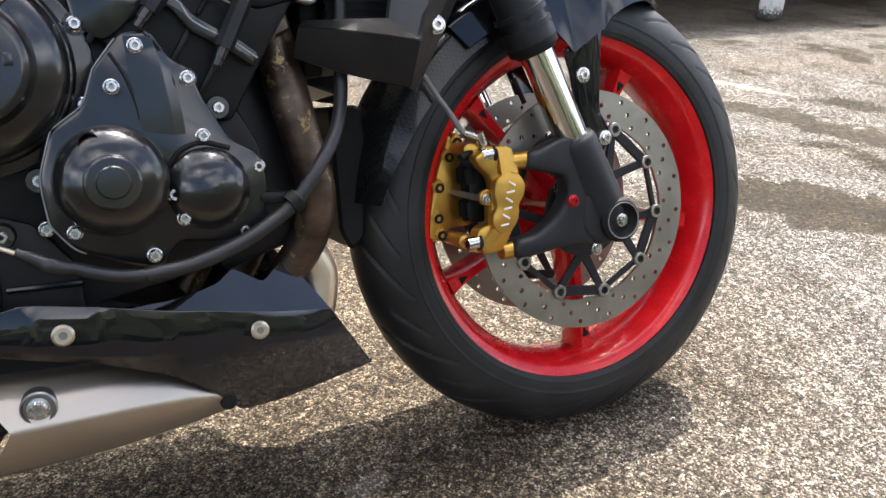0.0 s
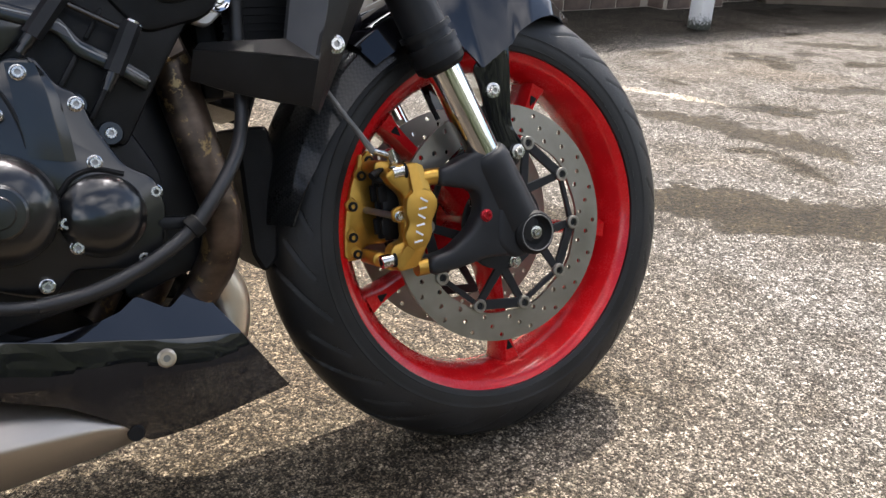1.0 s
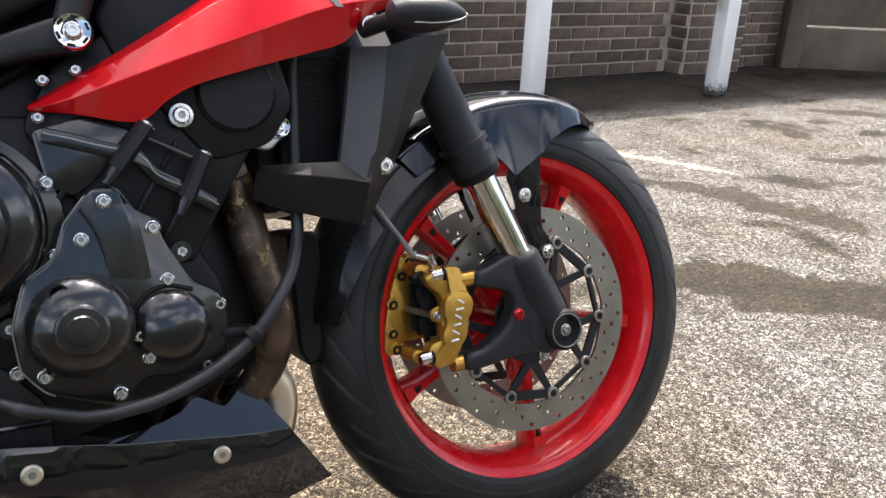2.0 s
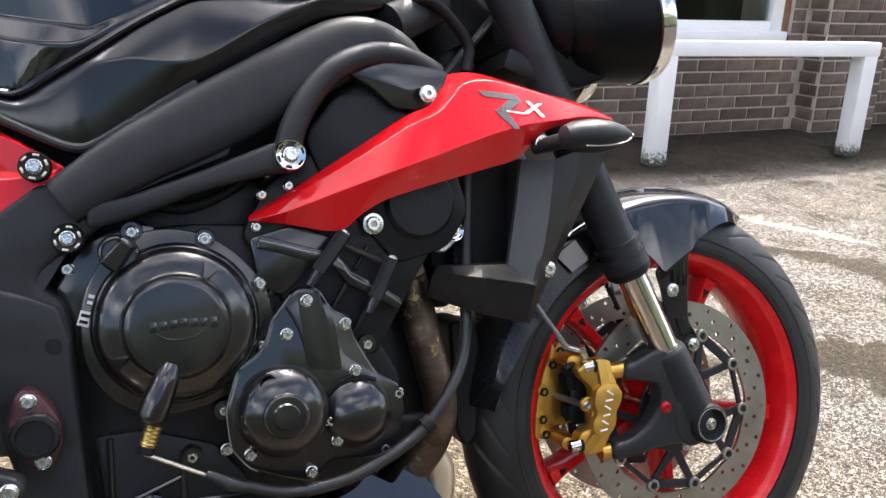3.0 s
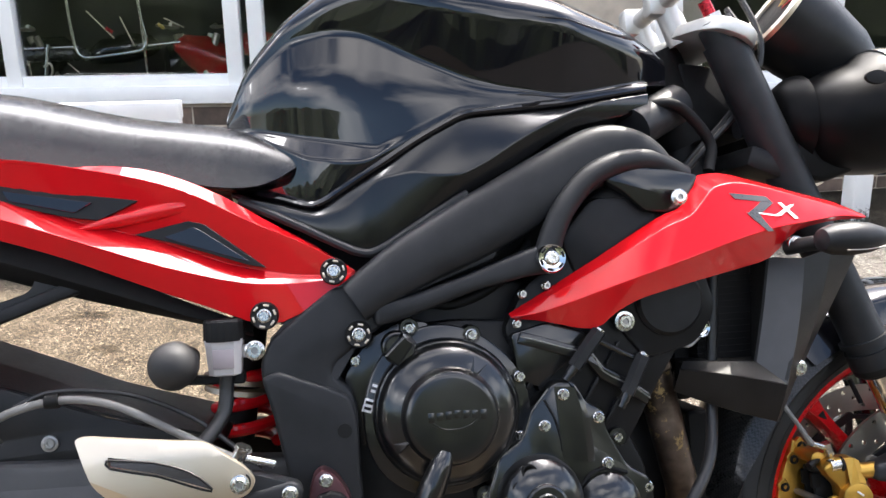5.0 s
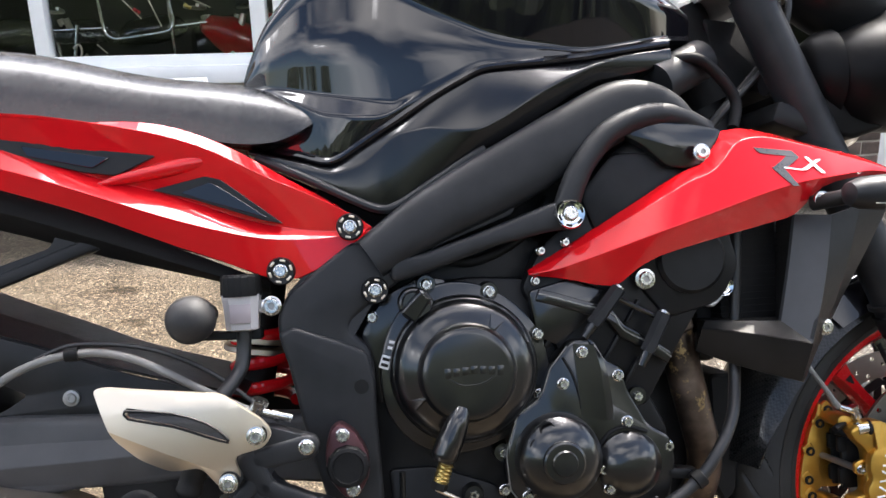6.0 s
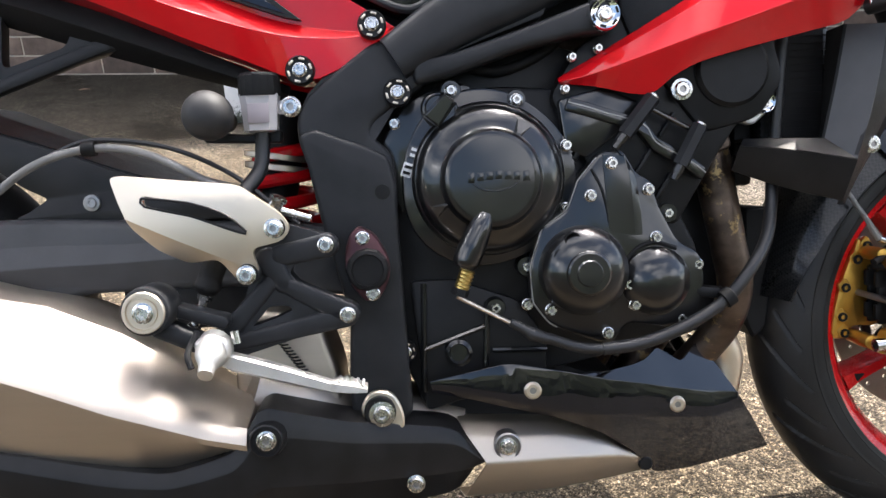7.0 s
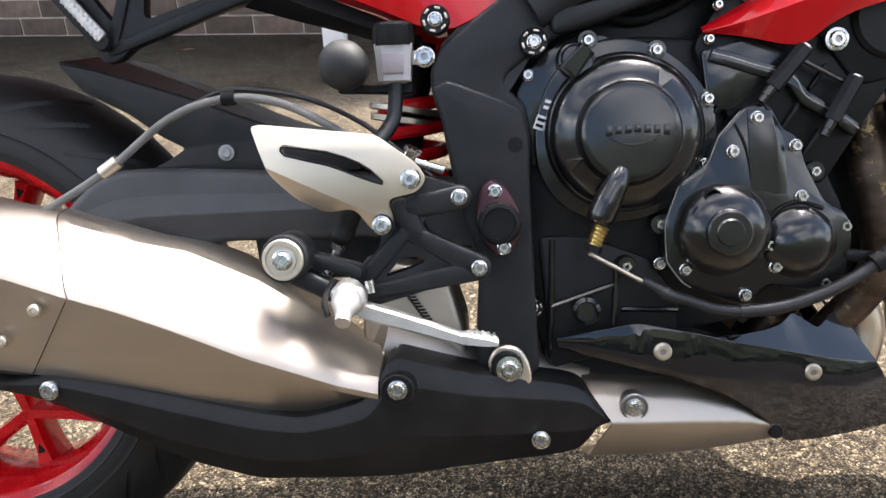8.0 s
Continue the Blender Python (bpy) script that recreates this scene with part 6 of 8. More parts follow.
FILL = part("oil_filler", moved(lathe([(0.0235, 0.0), (0.0235, -0.012), (0.0215, -0.016), (0.0195, -0.0165), (0.0190, -0.022), (0.0170, -0.024), (0.0005, -0.024)], n=28), filler_m), ENGINE_BLACK, BIKE, "black oil filler cap with a raised grip", 30)
part("grip", moved(loft([[(-0.021, -0.020, -0.0125), (0.021, -0.020, -0.0105), (0.021, -0.020, 0.0105), (-0.021, -0.020, 0.0125)], [(-0.020, -0.032, -0.0105), (0.018, -0.036, -0.0075), (0.018, -0.036, 0.0075), (-0.020, -0.032, 0.0105)], [(-0.018, -0.034, -0.0085), (0.016, -0.038, -0.0055), (0.016, -0.038, 0.0055), (-0.018, -0.034, 0.0085)]]), filler_m), ENGINE_BLACK, FILL, "", 20)
part("case_lobe", prism(rounded([(-0.770, 0.552), (-0.742, 0.590), (-0.700, 0.610), (-0.672, 0.604), (-0.690, 0.570), (-0.735, 0.520), (-0.752, 0.470), (-0.762, 0.500)], 0.008), -0.166, -0.130, 0.004, 2), ENGINE_BLACK, ENGINE)
part("rear_case_wall", prism(rounded([(-0.800, 0.600), (-0.735, 0.640), (-0.690, 0.612), (-0.700, 0.470), (-0.790, 0.470)], 0.01), -0.128, -0.090, 0.004, 2), ENGINE_MATT, ENGINE)
for x, z, tall, plate, ink in ((-0.7370, 0.5365, 0.0125, DECAL_DARK, DECAL_WHITE), (-0.7452, 0.5186, 0.0150, DECAL_WHITE, DEEP_BLACK)):
    turned = Matrix.Rotation(radians(20), 4, "Y")
    part("label_plate", box((x, -0.1728, z), (0.0110, 0.001, tall), 0.0003, turned), plate, ENGINE)
    for k in (-1, 1):
        part("label_bar", box((x + 0.0010 * k, -0.1736, z + 0.0030 * k), (0.0078, 0.0006, 0.0032), 0, turned), ink, ENGINE)
CONN = part("clutch_cable_boss", tube([(-0.669, -0.212, 0.470), (-0.674, -0.216, 0.458), (-0.683, -0.217, 0.439), (-0.690, -0.217, 0.424), (-0.692, -0.217, 0.418)], [0.0085, 0.0120, 0.0142, 0.0140, 0.011], 18), ENGINE_BLACK, BIKE, "black cable boss with brass adjuster")
part("adjuster", rod((-0.689, -0.216, 0.415), (-0.696, -0.216, 0.396), 0.0075, 14), BRASS, CONN, "brass threaded adjuster")
for k in range(5):
    part("thread", lathe([(0.0076, 0.0), (0.0086, -0.001), (0.0076, -0.002)], n=14, caps=False), BRASS, CONN).matrix_basis = aim((-0.6895 - k * 0.0014, -0.216, 0.4125 - k * 0.0037), (-0.70, -0.216, 0.385))
part("lock_nut", rod((-0.696, -0.216, 0.396), (-0.6985, -0.216, 0.389), 0.009, 6), ENGINE_MATT, CONN)

# cover plate, alternator and pump covers
plate2 = rounded([(-0.620, 0.412), (-0.606, 0.452), (-0.578, 0.470), (-0.567, 0.500), (-0.541, 0.530), (-0.517, 0.531), (-0.503, 0.505), (-0.488, 0.498), (-0.480, 0.470), (-0.460, 0.432), (-0.436, 0.418), (-0.430, 0.390), (-0.440, 0.345), (-0.470, 0.338), (-0.515, 0.346), (-0.535, 0.322), (-0.560, 0.330), (-0.600, 0.348), (-0.618, 0.372)], 0.008)
SIDE = part("timing_cover", prism(plate2, -0.186, -0.145, 0.004, 2), ENGINE_BLACK, BIKE, "black cast timing cover", 25)
part("cover_fold", quilt([[(-0.522, -0.1862, 0.531), (-0.506, -0.1862, 0.505), (-0.500, -0.1862, 0.470), (-0.498, -0.1862, 0.440)], [(-0.517, -0.190, 0.524), (-0.512, -0.1905, 0.500), (-0.509, -0.1905, 0.470), (-0.507, -0.190, 0.440)], [(-0.540, -0.1875, 0.526), (-0.538, -0.1880, 0.500), (-0.536, -0.1880, 0.470), (-0.534, -0.1875, 0.446)]], 0.002, 4, 0.0008), ENGINE_BLACK, SIDE, "", 20)
part("cover_fin", tube([(-0.552, -0.1862, 0.512), (-0.542, -0.1866, 0.492), (-0.536, -0.1866, 0.470), (-0.534, -0.1862, 0.455)], 0.0016, 8), ENGINE_MATT, SIDE)
rim_line = [(x, -0.1845, z) for x, z in (plate2[len(plate2) // 2:] + plate2[:len(plate2) // 2])[::2] if x < -0.545 and z > 0.340]
part("gasket_line", tube(rim_line, 0.0009, 6, 2), DARK_STEEL, SIDE)
part("alternator_cover", lathe([(0.0475, -0.178), (0.0475, -0.196), (0.0455, -0.203), (0.040, -0.210), (0.032, -0.2155), (0.0235, -0.2180), (0.0225, -0.2205), (0.0205, -0.2220), (0.0140, -0.2222), (0.0125, -0.2240), (0.0005, -0.2243)], -0.5640, 0.4055, 60), ENGINE_BLACK, SIDE, "domed black alternator cover", 22)
for x, z in ((-0.590, 0.4235), (-0.5785, 0.440)):
    part("cover_pocket", lathe([(0.0085, -0.200), (0.0085, -0.211), (0.0072, -0.2112), (0.0070, -0.206), (0.0005, -0.206)], x, z, 18), DEEP_BLACK, SIDE)
part("pump_cover", lathe([(0.0385, -0.170), (0.0385, -0.182), (0.0365, -0.189), (0.030, -0.1965), (0.020, -0.2020), (0.010, -0.2042), (0.0005, -0.2047)], -0.4845, 0.3895, 56), ENGINE_BLACK, SIDE, "domed black pump cover", 22)
part("pump_gasket", tube([(-0.517, -0.186, 0.412), (-0.504, -0.187, 0.426), (-0.485, -0.187, 0.431), (-0.462, -0.186, 0.424)], 0.0024, 8), DEEP_BLACK, SIDE)
part("hose_stub", box((-0.424, -0.176, 0.374), (0.038, 0.020, 0.012), 0.003, Matrix.Rotation(radians(8), 4, "Y")), ENGINE_MATT, ENGINE)

e_bolt = bolt_kind(0.0053, 0.0065)
bolts(e_bolt, [(-0.696, -0.172, 0.600), (-0.627, -0.172, 0.588), (-0.575, -0.172, 0.538), (-0.757, -0.166, 0.568), (-0.577, -0.172, 0.471), (-0.621, -0.170, 0.410), (-0.656, -0.168, 0.366), (-0.621, -0.168, 0.368),
               (-0.531, -0.190, 0.517), (-0.554, -0.190, 0.484), (-0.491, -0.186, 0.488), (-0.590, -0.206, 0.4235), (-0.515, -0.190, 0.388), (-0.599, -0.187, 0.364), (-0.437, -0.180, 0.405), (-0.456, -0.180, 0.347), (-0.538, -0.187, 0.336),
               (-0.484, -0.187, 0.437), (-0.509, -0.190, 0.366), (-0.4655, -0.170, 0.461)])
small_bolt = bolt_kind(0.0042, 0.006)
bolts(small_bolt, [(-0.567, -0.174, 0.630), (-0.539, -0.174, 0.638), (-0.575, -0.174, 0.597), (-0.482, -0.174, 0.581), (-0.431, -0.174, 0.551)])
for i, (x, z) in enumerate(((-0.696, 0.600), (-0.627, 0.588), (-0.575, 0.538), (-0.577, 0.471), (-0.621, 0.410), (-0.656, 0.366), (-0.491, 0.488), (-0.4655, 0.461))):
    part("lug", lathe([(0.0115, -0.140), (0.0110, -0.170), (0.0100, -0.172), (0.0005, -0.172)], x, z, 20), ENGINE_BLACK, ENGINE)
big_bolt = bolt_kind(0.0080, 0.005, 0.0115, BOLT_STEEL)
bolts(big_bolt, [(-0.451, -0.178, 0.592)])


def star_bolt(x, y, z, r, dark=True):
    """A large frame bolt: dark dished cap with six lightened scallops round a bright hexagon."""
    b = part("frame_bolt", lathe([(r, 0.006), (r, -0.004), (r * 0.9, -0.007), (r * 0.55, -0.0055), (0.0005, -0.0055)], n=36), ENGINE_MATT if dark else CHROME, BIKE, "dished frame bolt with bright centre" if dark else "large polished frame bolt")
    b.matrix_basis = Matrix.Translation((x, y, z))
    part("centre", socket_bolt("b", r * 0.40, 0.0050, r * 0.5), BOLT_STEEL, b).matrix_basis = Matrix.Translation((0, -0.0055, 0))
    for i in range(6):
        a = math.pi * i / 3 + 0.3
        part("scallop", box((r * 0.76 * math.cos(a), -0.0066, r * 0.76 * math.sin(a)), (r * 0.16, 0.002, r * 0.40), 0.0005, Matrix.Rotation(-a, 4, "Y")), PALE_STEEL if dark else ENGINE_MATT, b)
    return b


for x, y, z, r in ((-0.775, -0.187, 0.667, 0.0145), (-0.850, -0.184, 0.624, 0.0150), (-0.752, -0.188, 0.598, 0.0145), (-0.755, -0.160, 0.322, 0.0115)):
    star_bolt(x, y, z, r)
star_bolt(-0.538, -0.198, 0.668, 0.0165, False)
star_bolt(-0.350, -0.150, 0.577, 0.0125, False)
part("engine_mount", prism(rounded([(-0.385, 0.560), (-0.350, 0.592), (-0.336, 0.574), (-0.362, 0.552)], 0.006), -0.152, -0.138, 0.002, 1), CAST_ALU, BIKE, "bare aluminium engine mount")

# sump side, gear linkage recess, ribs
part("sump", prism(rounded([(-0.748, 0.398), (-0.700, 0.398), (-0.630, 0.372), (-0.600, 0.330), (-0.600, 0.288), (-0.735, 0.252)], 0.008), -0.158, -0.120, 0.003, 2), ENGINE_MATT, ENGINE)
for p, q in (((-0.733, -0.160, 0.395), (-0.737, -0.160, 0.275)), ((-0.664, -0.160, 0.372), (-0.668, -0.160, 0.300)), ((-0.735, -0.160, 0.322), (-0.668, -0.160, 0.345)), ((-0.660, -0.160, 0.318), (-0.600, -0.160, 0.316))):
    part("rib", rod(p, q, 0.0032, 8), ENGINE_BLACK, ENGINE)
part("drain_boss", lathe([(0.016, -0.150), (0.015, -0.168), (0.011, -0.171), (0.009, -0.166), (0.0005, -0.166)], -0.698, 0.318, 24), ENGINE_BLACK, ENGINE)

STUB = part("coolant_stub", rod((-0.372, -0.140, 0.563), (-0.353, -0.150, 0.577), 0.008, 14), PALE_STEEL, BIKE, "short plated coolant stub with a bolt")
part("stub_bolt", moved(socket_bolt("b", 0.0075, 0.006, 0.0125), Matrix.Translation((-0.353, -0.152, 0.577))), BOLT_STEEL, STUB)
# clutch cable, hose across the engine
part("clutch_cable", rod((-0.700, -0.205, 0.386), (-0.640, -0.200, 0.352), 0.0022, 8), PALE_STEEL, BIKE, "bare steel clutch cable")
part("cable_boot", tube([(-0.645, -0.202, 0.356), (-0.628, -0.202, 0.346), (-0.622, -0.202, 0.342), (-0.606, -0.202, 0.336)], [0.0045, 0.006, 0.0075, 0.006], 12), HOSE, BIKE, "black rubber cable boot")
HOSE_LINE = part("coolant_hose", tube([(-0.338, -0.146, 0.490), (-0.344, -0.156, 0.460), (-0.360, -0.178, 0.428), (-0.386, -0.194, 0.396), (-0.414, -0.196, 0.366), (-0.458, -0.198, 0.341), (-0.505, -0.200, 0.326), (-0.548, -0.202, 0.322)], 0.0068, 16), HOSE, BIKE, "black rubber hose curving across the engine")
part("hose_end", tube([(-0.548, -0.202, 0.322), (-0.575, -0.203, 0.326), (-0.606, -0.202, 0.337)], 0.0058, 12), HOSE, HOSE_LINE)
part("hose_clip", lathe([(0.0092, -0.006), (0.0105, -0.005), (0.0105, 0.005), (0.0092, 0.006)], n=18, caps=False), DEEP_BLACK, HOSE_LINE).matrix_basis = aim((-0.410, -0.196, 0.370), (-0.440, -0.197, 0.350))

# ---- exhaust ----
for y, back in ((-0.115, 0.0), (-0.020, -0.045), (0.075, -0.085)):
    part("exhaust_header", tube([(x + back, yy, z) for x, yy, z in ((-0.420, y * 0.9, 0.548), (-0.398, y, 0.528), (-0.388, y, 0.480), (-0.376, y, 0.420), (-0.366, y * 0.96, 0.368), (-0.374, y * 0.82, 0.320), (-0.406, y * 0.6, 0.268), (-0.448, y * 0.45, 0.220), (-0.500, y * 0.4, 0.190))], [0.018, 0.021, 0.0215, 0.0205, 0.0205, 0.0205, 0.0205, 0.021, 0.021], 22), HEADER, BIKE, "heat-browned exhaust header pipe")
part("header_flange", prism(rounded([(-0.412, 0.552), (-0.392, 0.560), (-0.384, 0.530), (-0.408, 0.520)], 0.005), -0.150, -0.085, 0.003, 1), HEADER, BIKE, "browned header flange")
part("collector", tube([(-0.372, -0.075, 0.300), (-0.362, -0.072, 0.270), (-0.372, -0.070, 0.225), (-0.400, -0.068, 0.190)], 0.021, 18), PALE_STEEL, BIKE, "pale steel pipe")

# belly pan: flat faces that fold under along a crease, an upper deck and a raked nose
PAN_TOP = [(-0.731, -0.178, 0.291), (-0.688, -0.186, 0.301), (-0.647, -0.188, 0.309), (-0.585, -0.180, 0.295), (-0.535, -0.165, 0.280), (-0.490, -0.150, 0.269), (-0.450, -0.135, 0.258), (-0.425, -0.126, 0.252), (-0.395, -0.116, 0.246), (-0.362, -0.105, 0.240)]
PAN_FOLD = [(-0.729, -0.177, 0.282), (-0.688, -0.185, 0.276), (-0.647, -0.187, 0.267), (-0.596, -0.180, 0.250), (-0.544, -0.166, 0.240), (-0.505, -0.153, 0.233), (-0.470, -0.141, 0.226), (-0.430, -0.128, 0.219), (-0.390, -0.115, 0.213), (-0.339, -0.094, 0.204)]
PAN_LOW = [(-0.728, -0.174, 0.277), (-0.688, -0.182, 0.270), (-0.647, -0.184, 0.259), (-0.595, -0.176, 0.243), (-0.541, -0.161, 0.218), (-0.500, -0.146, 0.188), (-0.472, -0.131, 0.156), (-0.428, -0.118, 0.154), (-0.385, -0.104, 0.156), (-0.311, -0.077, 0.160)]
for side in (1, -1):
    def s3(pts):
        return [(x, y * side, z) for x, y, z in pts]
    pan = quilt([s3(r) for r in resampled([[(x, y + 0.004, z - 0.001) for x, y, z in PAN_TOP], PAN_TOP, PAN_FOLD, PAN_LOW])], 0.003, 1, 0.0012)
    PAN = part("belly_pan", pan, GLOSS_BLACK, BIKE, "gloss black belly pan with dust and scuffs", 30)
    deck = quilt([s3(r) for r in resampled([[(-0.545, -0.164, 0.286), (-0.500, -0.1427, 0.288), (-0.480, -0.1309, 0.291), (-0.462, -0.1158, 0.301), (-0.432, -0.1130, 0.281), (-0.402, -0.087, 0.300)],
                                            [(-0.585, -0.179, 0.2945), (-0.520, -0.159, 0.2755), (-0.480, -0.1455, 0.2655), (-0.440, -0.131, 0.2550), (-0.400, -0.117, 0.2465), (-0.362, -0.104, 0.2395)]], 6, 1)], 0.003, 1)
    part("pan_upper", deck, GLOSS_BLACK, PAN, "", 30)
    nose = quilt([s3(r) for r in resampled([[(-0.402, -0.086, 0.300), (-0.362, -0.104, 0.240), (-0.339, -0.094, 0.204), (-0.311, -0.076, 0.160)], [(-0.396, -0.040, 0.298), (-0.352, -0.040, 0.236), (-0.330, -0.040, 0.202), (-0.302, -0.040, 0.158)]], 4, 0)], 0.003, 1)
    part("pan_nose", nose, GLOSS_BLACK, PAN, "", 30)
part("pan_floor", prism([(-0.466, 0.158), (-0.308, 0.160), (-0.33, 0.177), (-0.46, 0.172)], -0.072, 0.072, 0.001, 1), GLOSS_BLACK, BIKE, "gloss black belly pan floor")
part("collector_box", prism(rounded([(-0.745, 0.262), (-0.735, 0.300), (-0.600, 0.300), (-0.500, 0.262), (-0.480, 0.205), (-0.520, 0.180), (-0.720, 0.185)], 0.012), -0.132, 0.120, 0.006, 2), DEEP_BLACK, BIKE, "black exhaust collector box under the engine")
pan_bolt = bolt_kind(0.0085, 0.003, 0.0095, PALE_STEEL)
bolts(pan_bolt, [(-0.621, -0.1855, 0.277), (-0.445, -0.1345, 0.237)])

# collector box heat shield and lower guard
SHIELD = part("heat_shield", quilt(resampled([[(-0.702, -0.130, 0.240), (-0.649, -0.130, 0.237), (-0.590, -0.124, 0.233), (-0.534, -0.114, 0.218), (-0.488, -0.100, 0.190)],
                                             [(-0.700, -0.152, 0.238), (-0.649, -0.155, 0.234), (-0.590, -0.148, 0.230), (-0.534, -0.136, 0.214), (-0.487, -0.118, 0.187)],
                                             [(-0.692, -0.169, 0.225), (-0.645, -0.172, 0.221), (-0.585, -0.164, 0.218), (-0.530, -0.149, 0.204), (-0.484, -0.128, 0.182)],
                                             [(-0.673, -0.186, 0.199), (-0.634, -0.186, 0.199), (-0.572, -0.176, 0.196), (-0.518, -0.156, 0.188), (-0.478, -0.135, 0.176)],
                                             [(-0.697, -0.168, 0.156), (-0.647, -0.166, 0.156), (-0.597, -0.160, 0.155), (-0.531, -0.142, 0.156), (-0.471, -0.122, 0.158)],
                                             [(-0.700, -0.120, 0.146), (-0.647, -0.118, 0.146), (-0.597, -0.112, 0.146), (-0.531, -0.100, 0.150), (-0.471, -0.090, 0.154)]], 6, 2), 0.002, 1, 0.0035), STEEL, BIKE, "brushed steel collector heat shield", 40)
part("shield_washer", lathe([(0.0150, -0.165), (0.0150, -0.1815), (0.0135, -0.1830), (0.0122, -0.1805), (0.0110, -0.1805), (0.0102, -0.1825), (0.0005, -0.1825)], -0.6494, 0.2155, 36), DARK_STEEL, SHIELD)
sh_bolt = bolt_kind(0.0068, 0.005, 0.0095)
bolts(sh_bolt, [(-0.6494, -0.1825, 0.2155)])
part("shield_nut", lathe([(0.0085, -0.110), (0.0085, -0.138), (0.007, -0.141), (0.0005, -0.141)], -0.4845, 0.170, 16), ENGINE_MATT, SHIELD)

gx = (-1.640, -1.450, -1.292, -1.247, -1.210, -1.119, -1.041, -0.990, -0.956, -0.928, -0.917, -0.902, -0.892, -0.873, -0.813, -0.706, -0.675)
g_top = (0.352, 0.306, 0.278, 0.284, 0.280, 0.263, 0.246, 0.239, 0.247, 0.256, 0.267, 0.294, 0.298, 0.291, 0.268, 0.244, 0.202)
g_low = (0.330, 0.292, 0.262, 0.242, 0.226, 0.184, 0.163, 0.164, 0.164, 0.165, 0.165, 0.165, 0.165, 0.165, 0.162, 0.158, 0.196)
g_y = (-0.264, -0.264, -0.264, -0.264, -0.264, -0.266, -0.267, -0.268, -0.268, -0.268, -0.267, -0.266, -0.264, -0.257, -0.230, -0.189, -0.184)
GUARD2 = part("exhaust_guard", quilt(resampled([[(x, y + 0.050, z) for x, y, z in zip(gx, g_y, g_top)],
                                                [(x, y + 0.006, z - 0.003) for x, y, z in zip(gx, g_y, g_top)],
                                                [(x, y, z + (w - z) * 0.22) for x, y, z, w in zip(gx, g_y, g_top, g_low)],
                                                [(x, y + 0.004, z + (w - z) * 0.62) for x, y, z, w in zip(gx, g_y, g_top, g_low)],
                                                [(x, y + 0.030, z) for x, y, z in zip(gx, g_y, g_low)]], 6, 2), 0.003, 1, 0.003), PLASTIC, BIKE, "matt black exhaust guard", 40)
part("guard_boss", lathe([(0.0190, -0.255), (0.0165, -0.2690), (0.0150, -0.2698), (0.0128, -0.266), (0.0005, -0.266)], -0.893, 0.265, 28), PLASTIC, GUARD2)
gb = bolt_kind(0.0075, 0.005, 0.0098)
bolts(gb, [(-0.893, -0.266, 0.265), (-0.751, -0.207, 0.190), (-1.240, -0.266, 0.269)])
HOOK = part("guard_mount", prism(rounded([(-0.806, 0.272), (-0.795, 0.292), (-0.772, 0.290), (-0.760, 0.268), (-0.760, 0.245), (-0.800, 0.258)], 0.012), -0.206, -0.196, 0.002, 1), PALE_STEEL, BIKE, "grey steel exhaust mount")
part("mount_rubber", lathe([(0.0165, -0.200), (0.0165, -0.212), (0.015, -0.214), (0.0005, -0.214)], -0.785, 0.270, 28), DEEP_BLACK, HOOK)
part("mount_bolt", moved(socket_bolt("b", 0.0085, 0.007, 0.0135), Matrix.Translation((-0.783, -0.214, 0.269))), BOLT_STEEL, HOOK)


SIL_ROWS = [(-1.74, 0.575, 0.500, 0.360), (-1.50, 0.505, 0.446, 0.315), (-1.312, 0.452, 0.403, 0.283), (-1.265, 0.446, 0.391, 0.277), (-1.201, 0.428, 0.369, 0.262), (-1.158, 0.415, 0.356, 0.252), (-1.105, 0.404, 0.337, 0.240),
            (-1.035, 0.372, 0.307, 0.226), (-0.989, 0.342, 0.291, 0.226), (-0.946, 0.311, 0.276, 0.234), (-0.913, 0.291, 0.266, 0.240), (-0.890, 0.280, 0.260, 0.242)]
SEAM = (-0.060, -0.060, -0.042, -0.036, -0.008, -0.003, 0.0, -0.004, -0.062, -0.082, -0.082, -0.082)


def muffler_bm(x0, x1, seam_at, grow=0.0, n=40):
    """A folded sheet box between two stations; its end at the seam follows the slanting, round-cornered cut of the sleeve."""
    xs = [r[0] for r in SIL_ROWS]
    rings = []
    for x in np.linspace(x0, x1, n):
        near = max(0.0, 1 - abs(x - seam_at) / 0.20)
        ring = []
        for k, shift in enumerate(SEAM):
            xk = float(x + shift * near)
            top, edge, low = (float(np.interp(xk, xs, [r[c] for r in SIL_ROWS])) for c in (1, 2, 3))
            yo = -0.287 + float(np.interp(xk, (-1.1, -0.95, -0.89), (0.0, 0.010, 0.024)))
            drop = 0.12 * max(0.0, xk + 1.085)
            y, z = ((-0.080, top - 0.020 - drop), (-0.160, top - 0.003 - drop), (yo + 0.075, top - 0.0005 - 0.10 * drop), (yo + 0.060, top - 0.004), (yo + 0.010, edge + 0.010), (yo + 0.0025, edge + 0.002), (yo, edge - 0.004),
                    (yo + 0.002, edge - 0.010), (yo + 0.036, low + 0.006), (yo + 0.056, low - 0.006), (-0.150, low - 0.012), (-0.080, low - 0.008))[k]
            ring.append((xk, y - grow * (y < -0.14), z))
        rings.append(ring)
    return loft(rings)


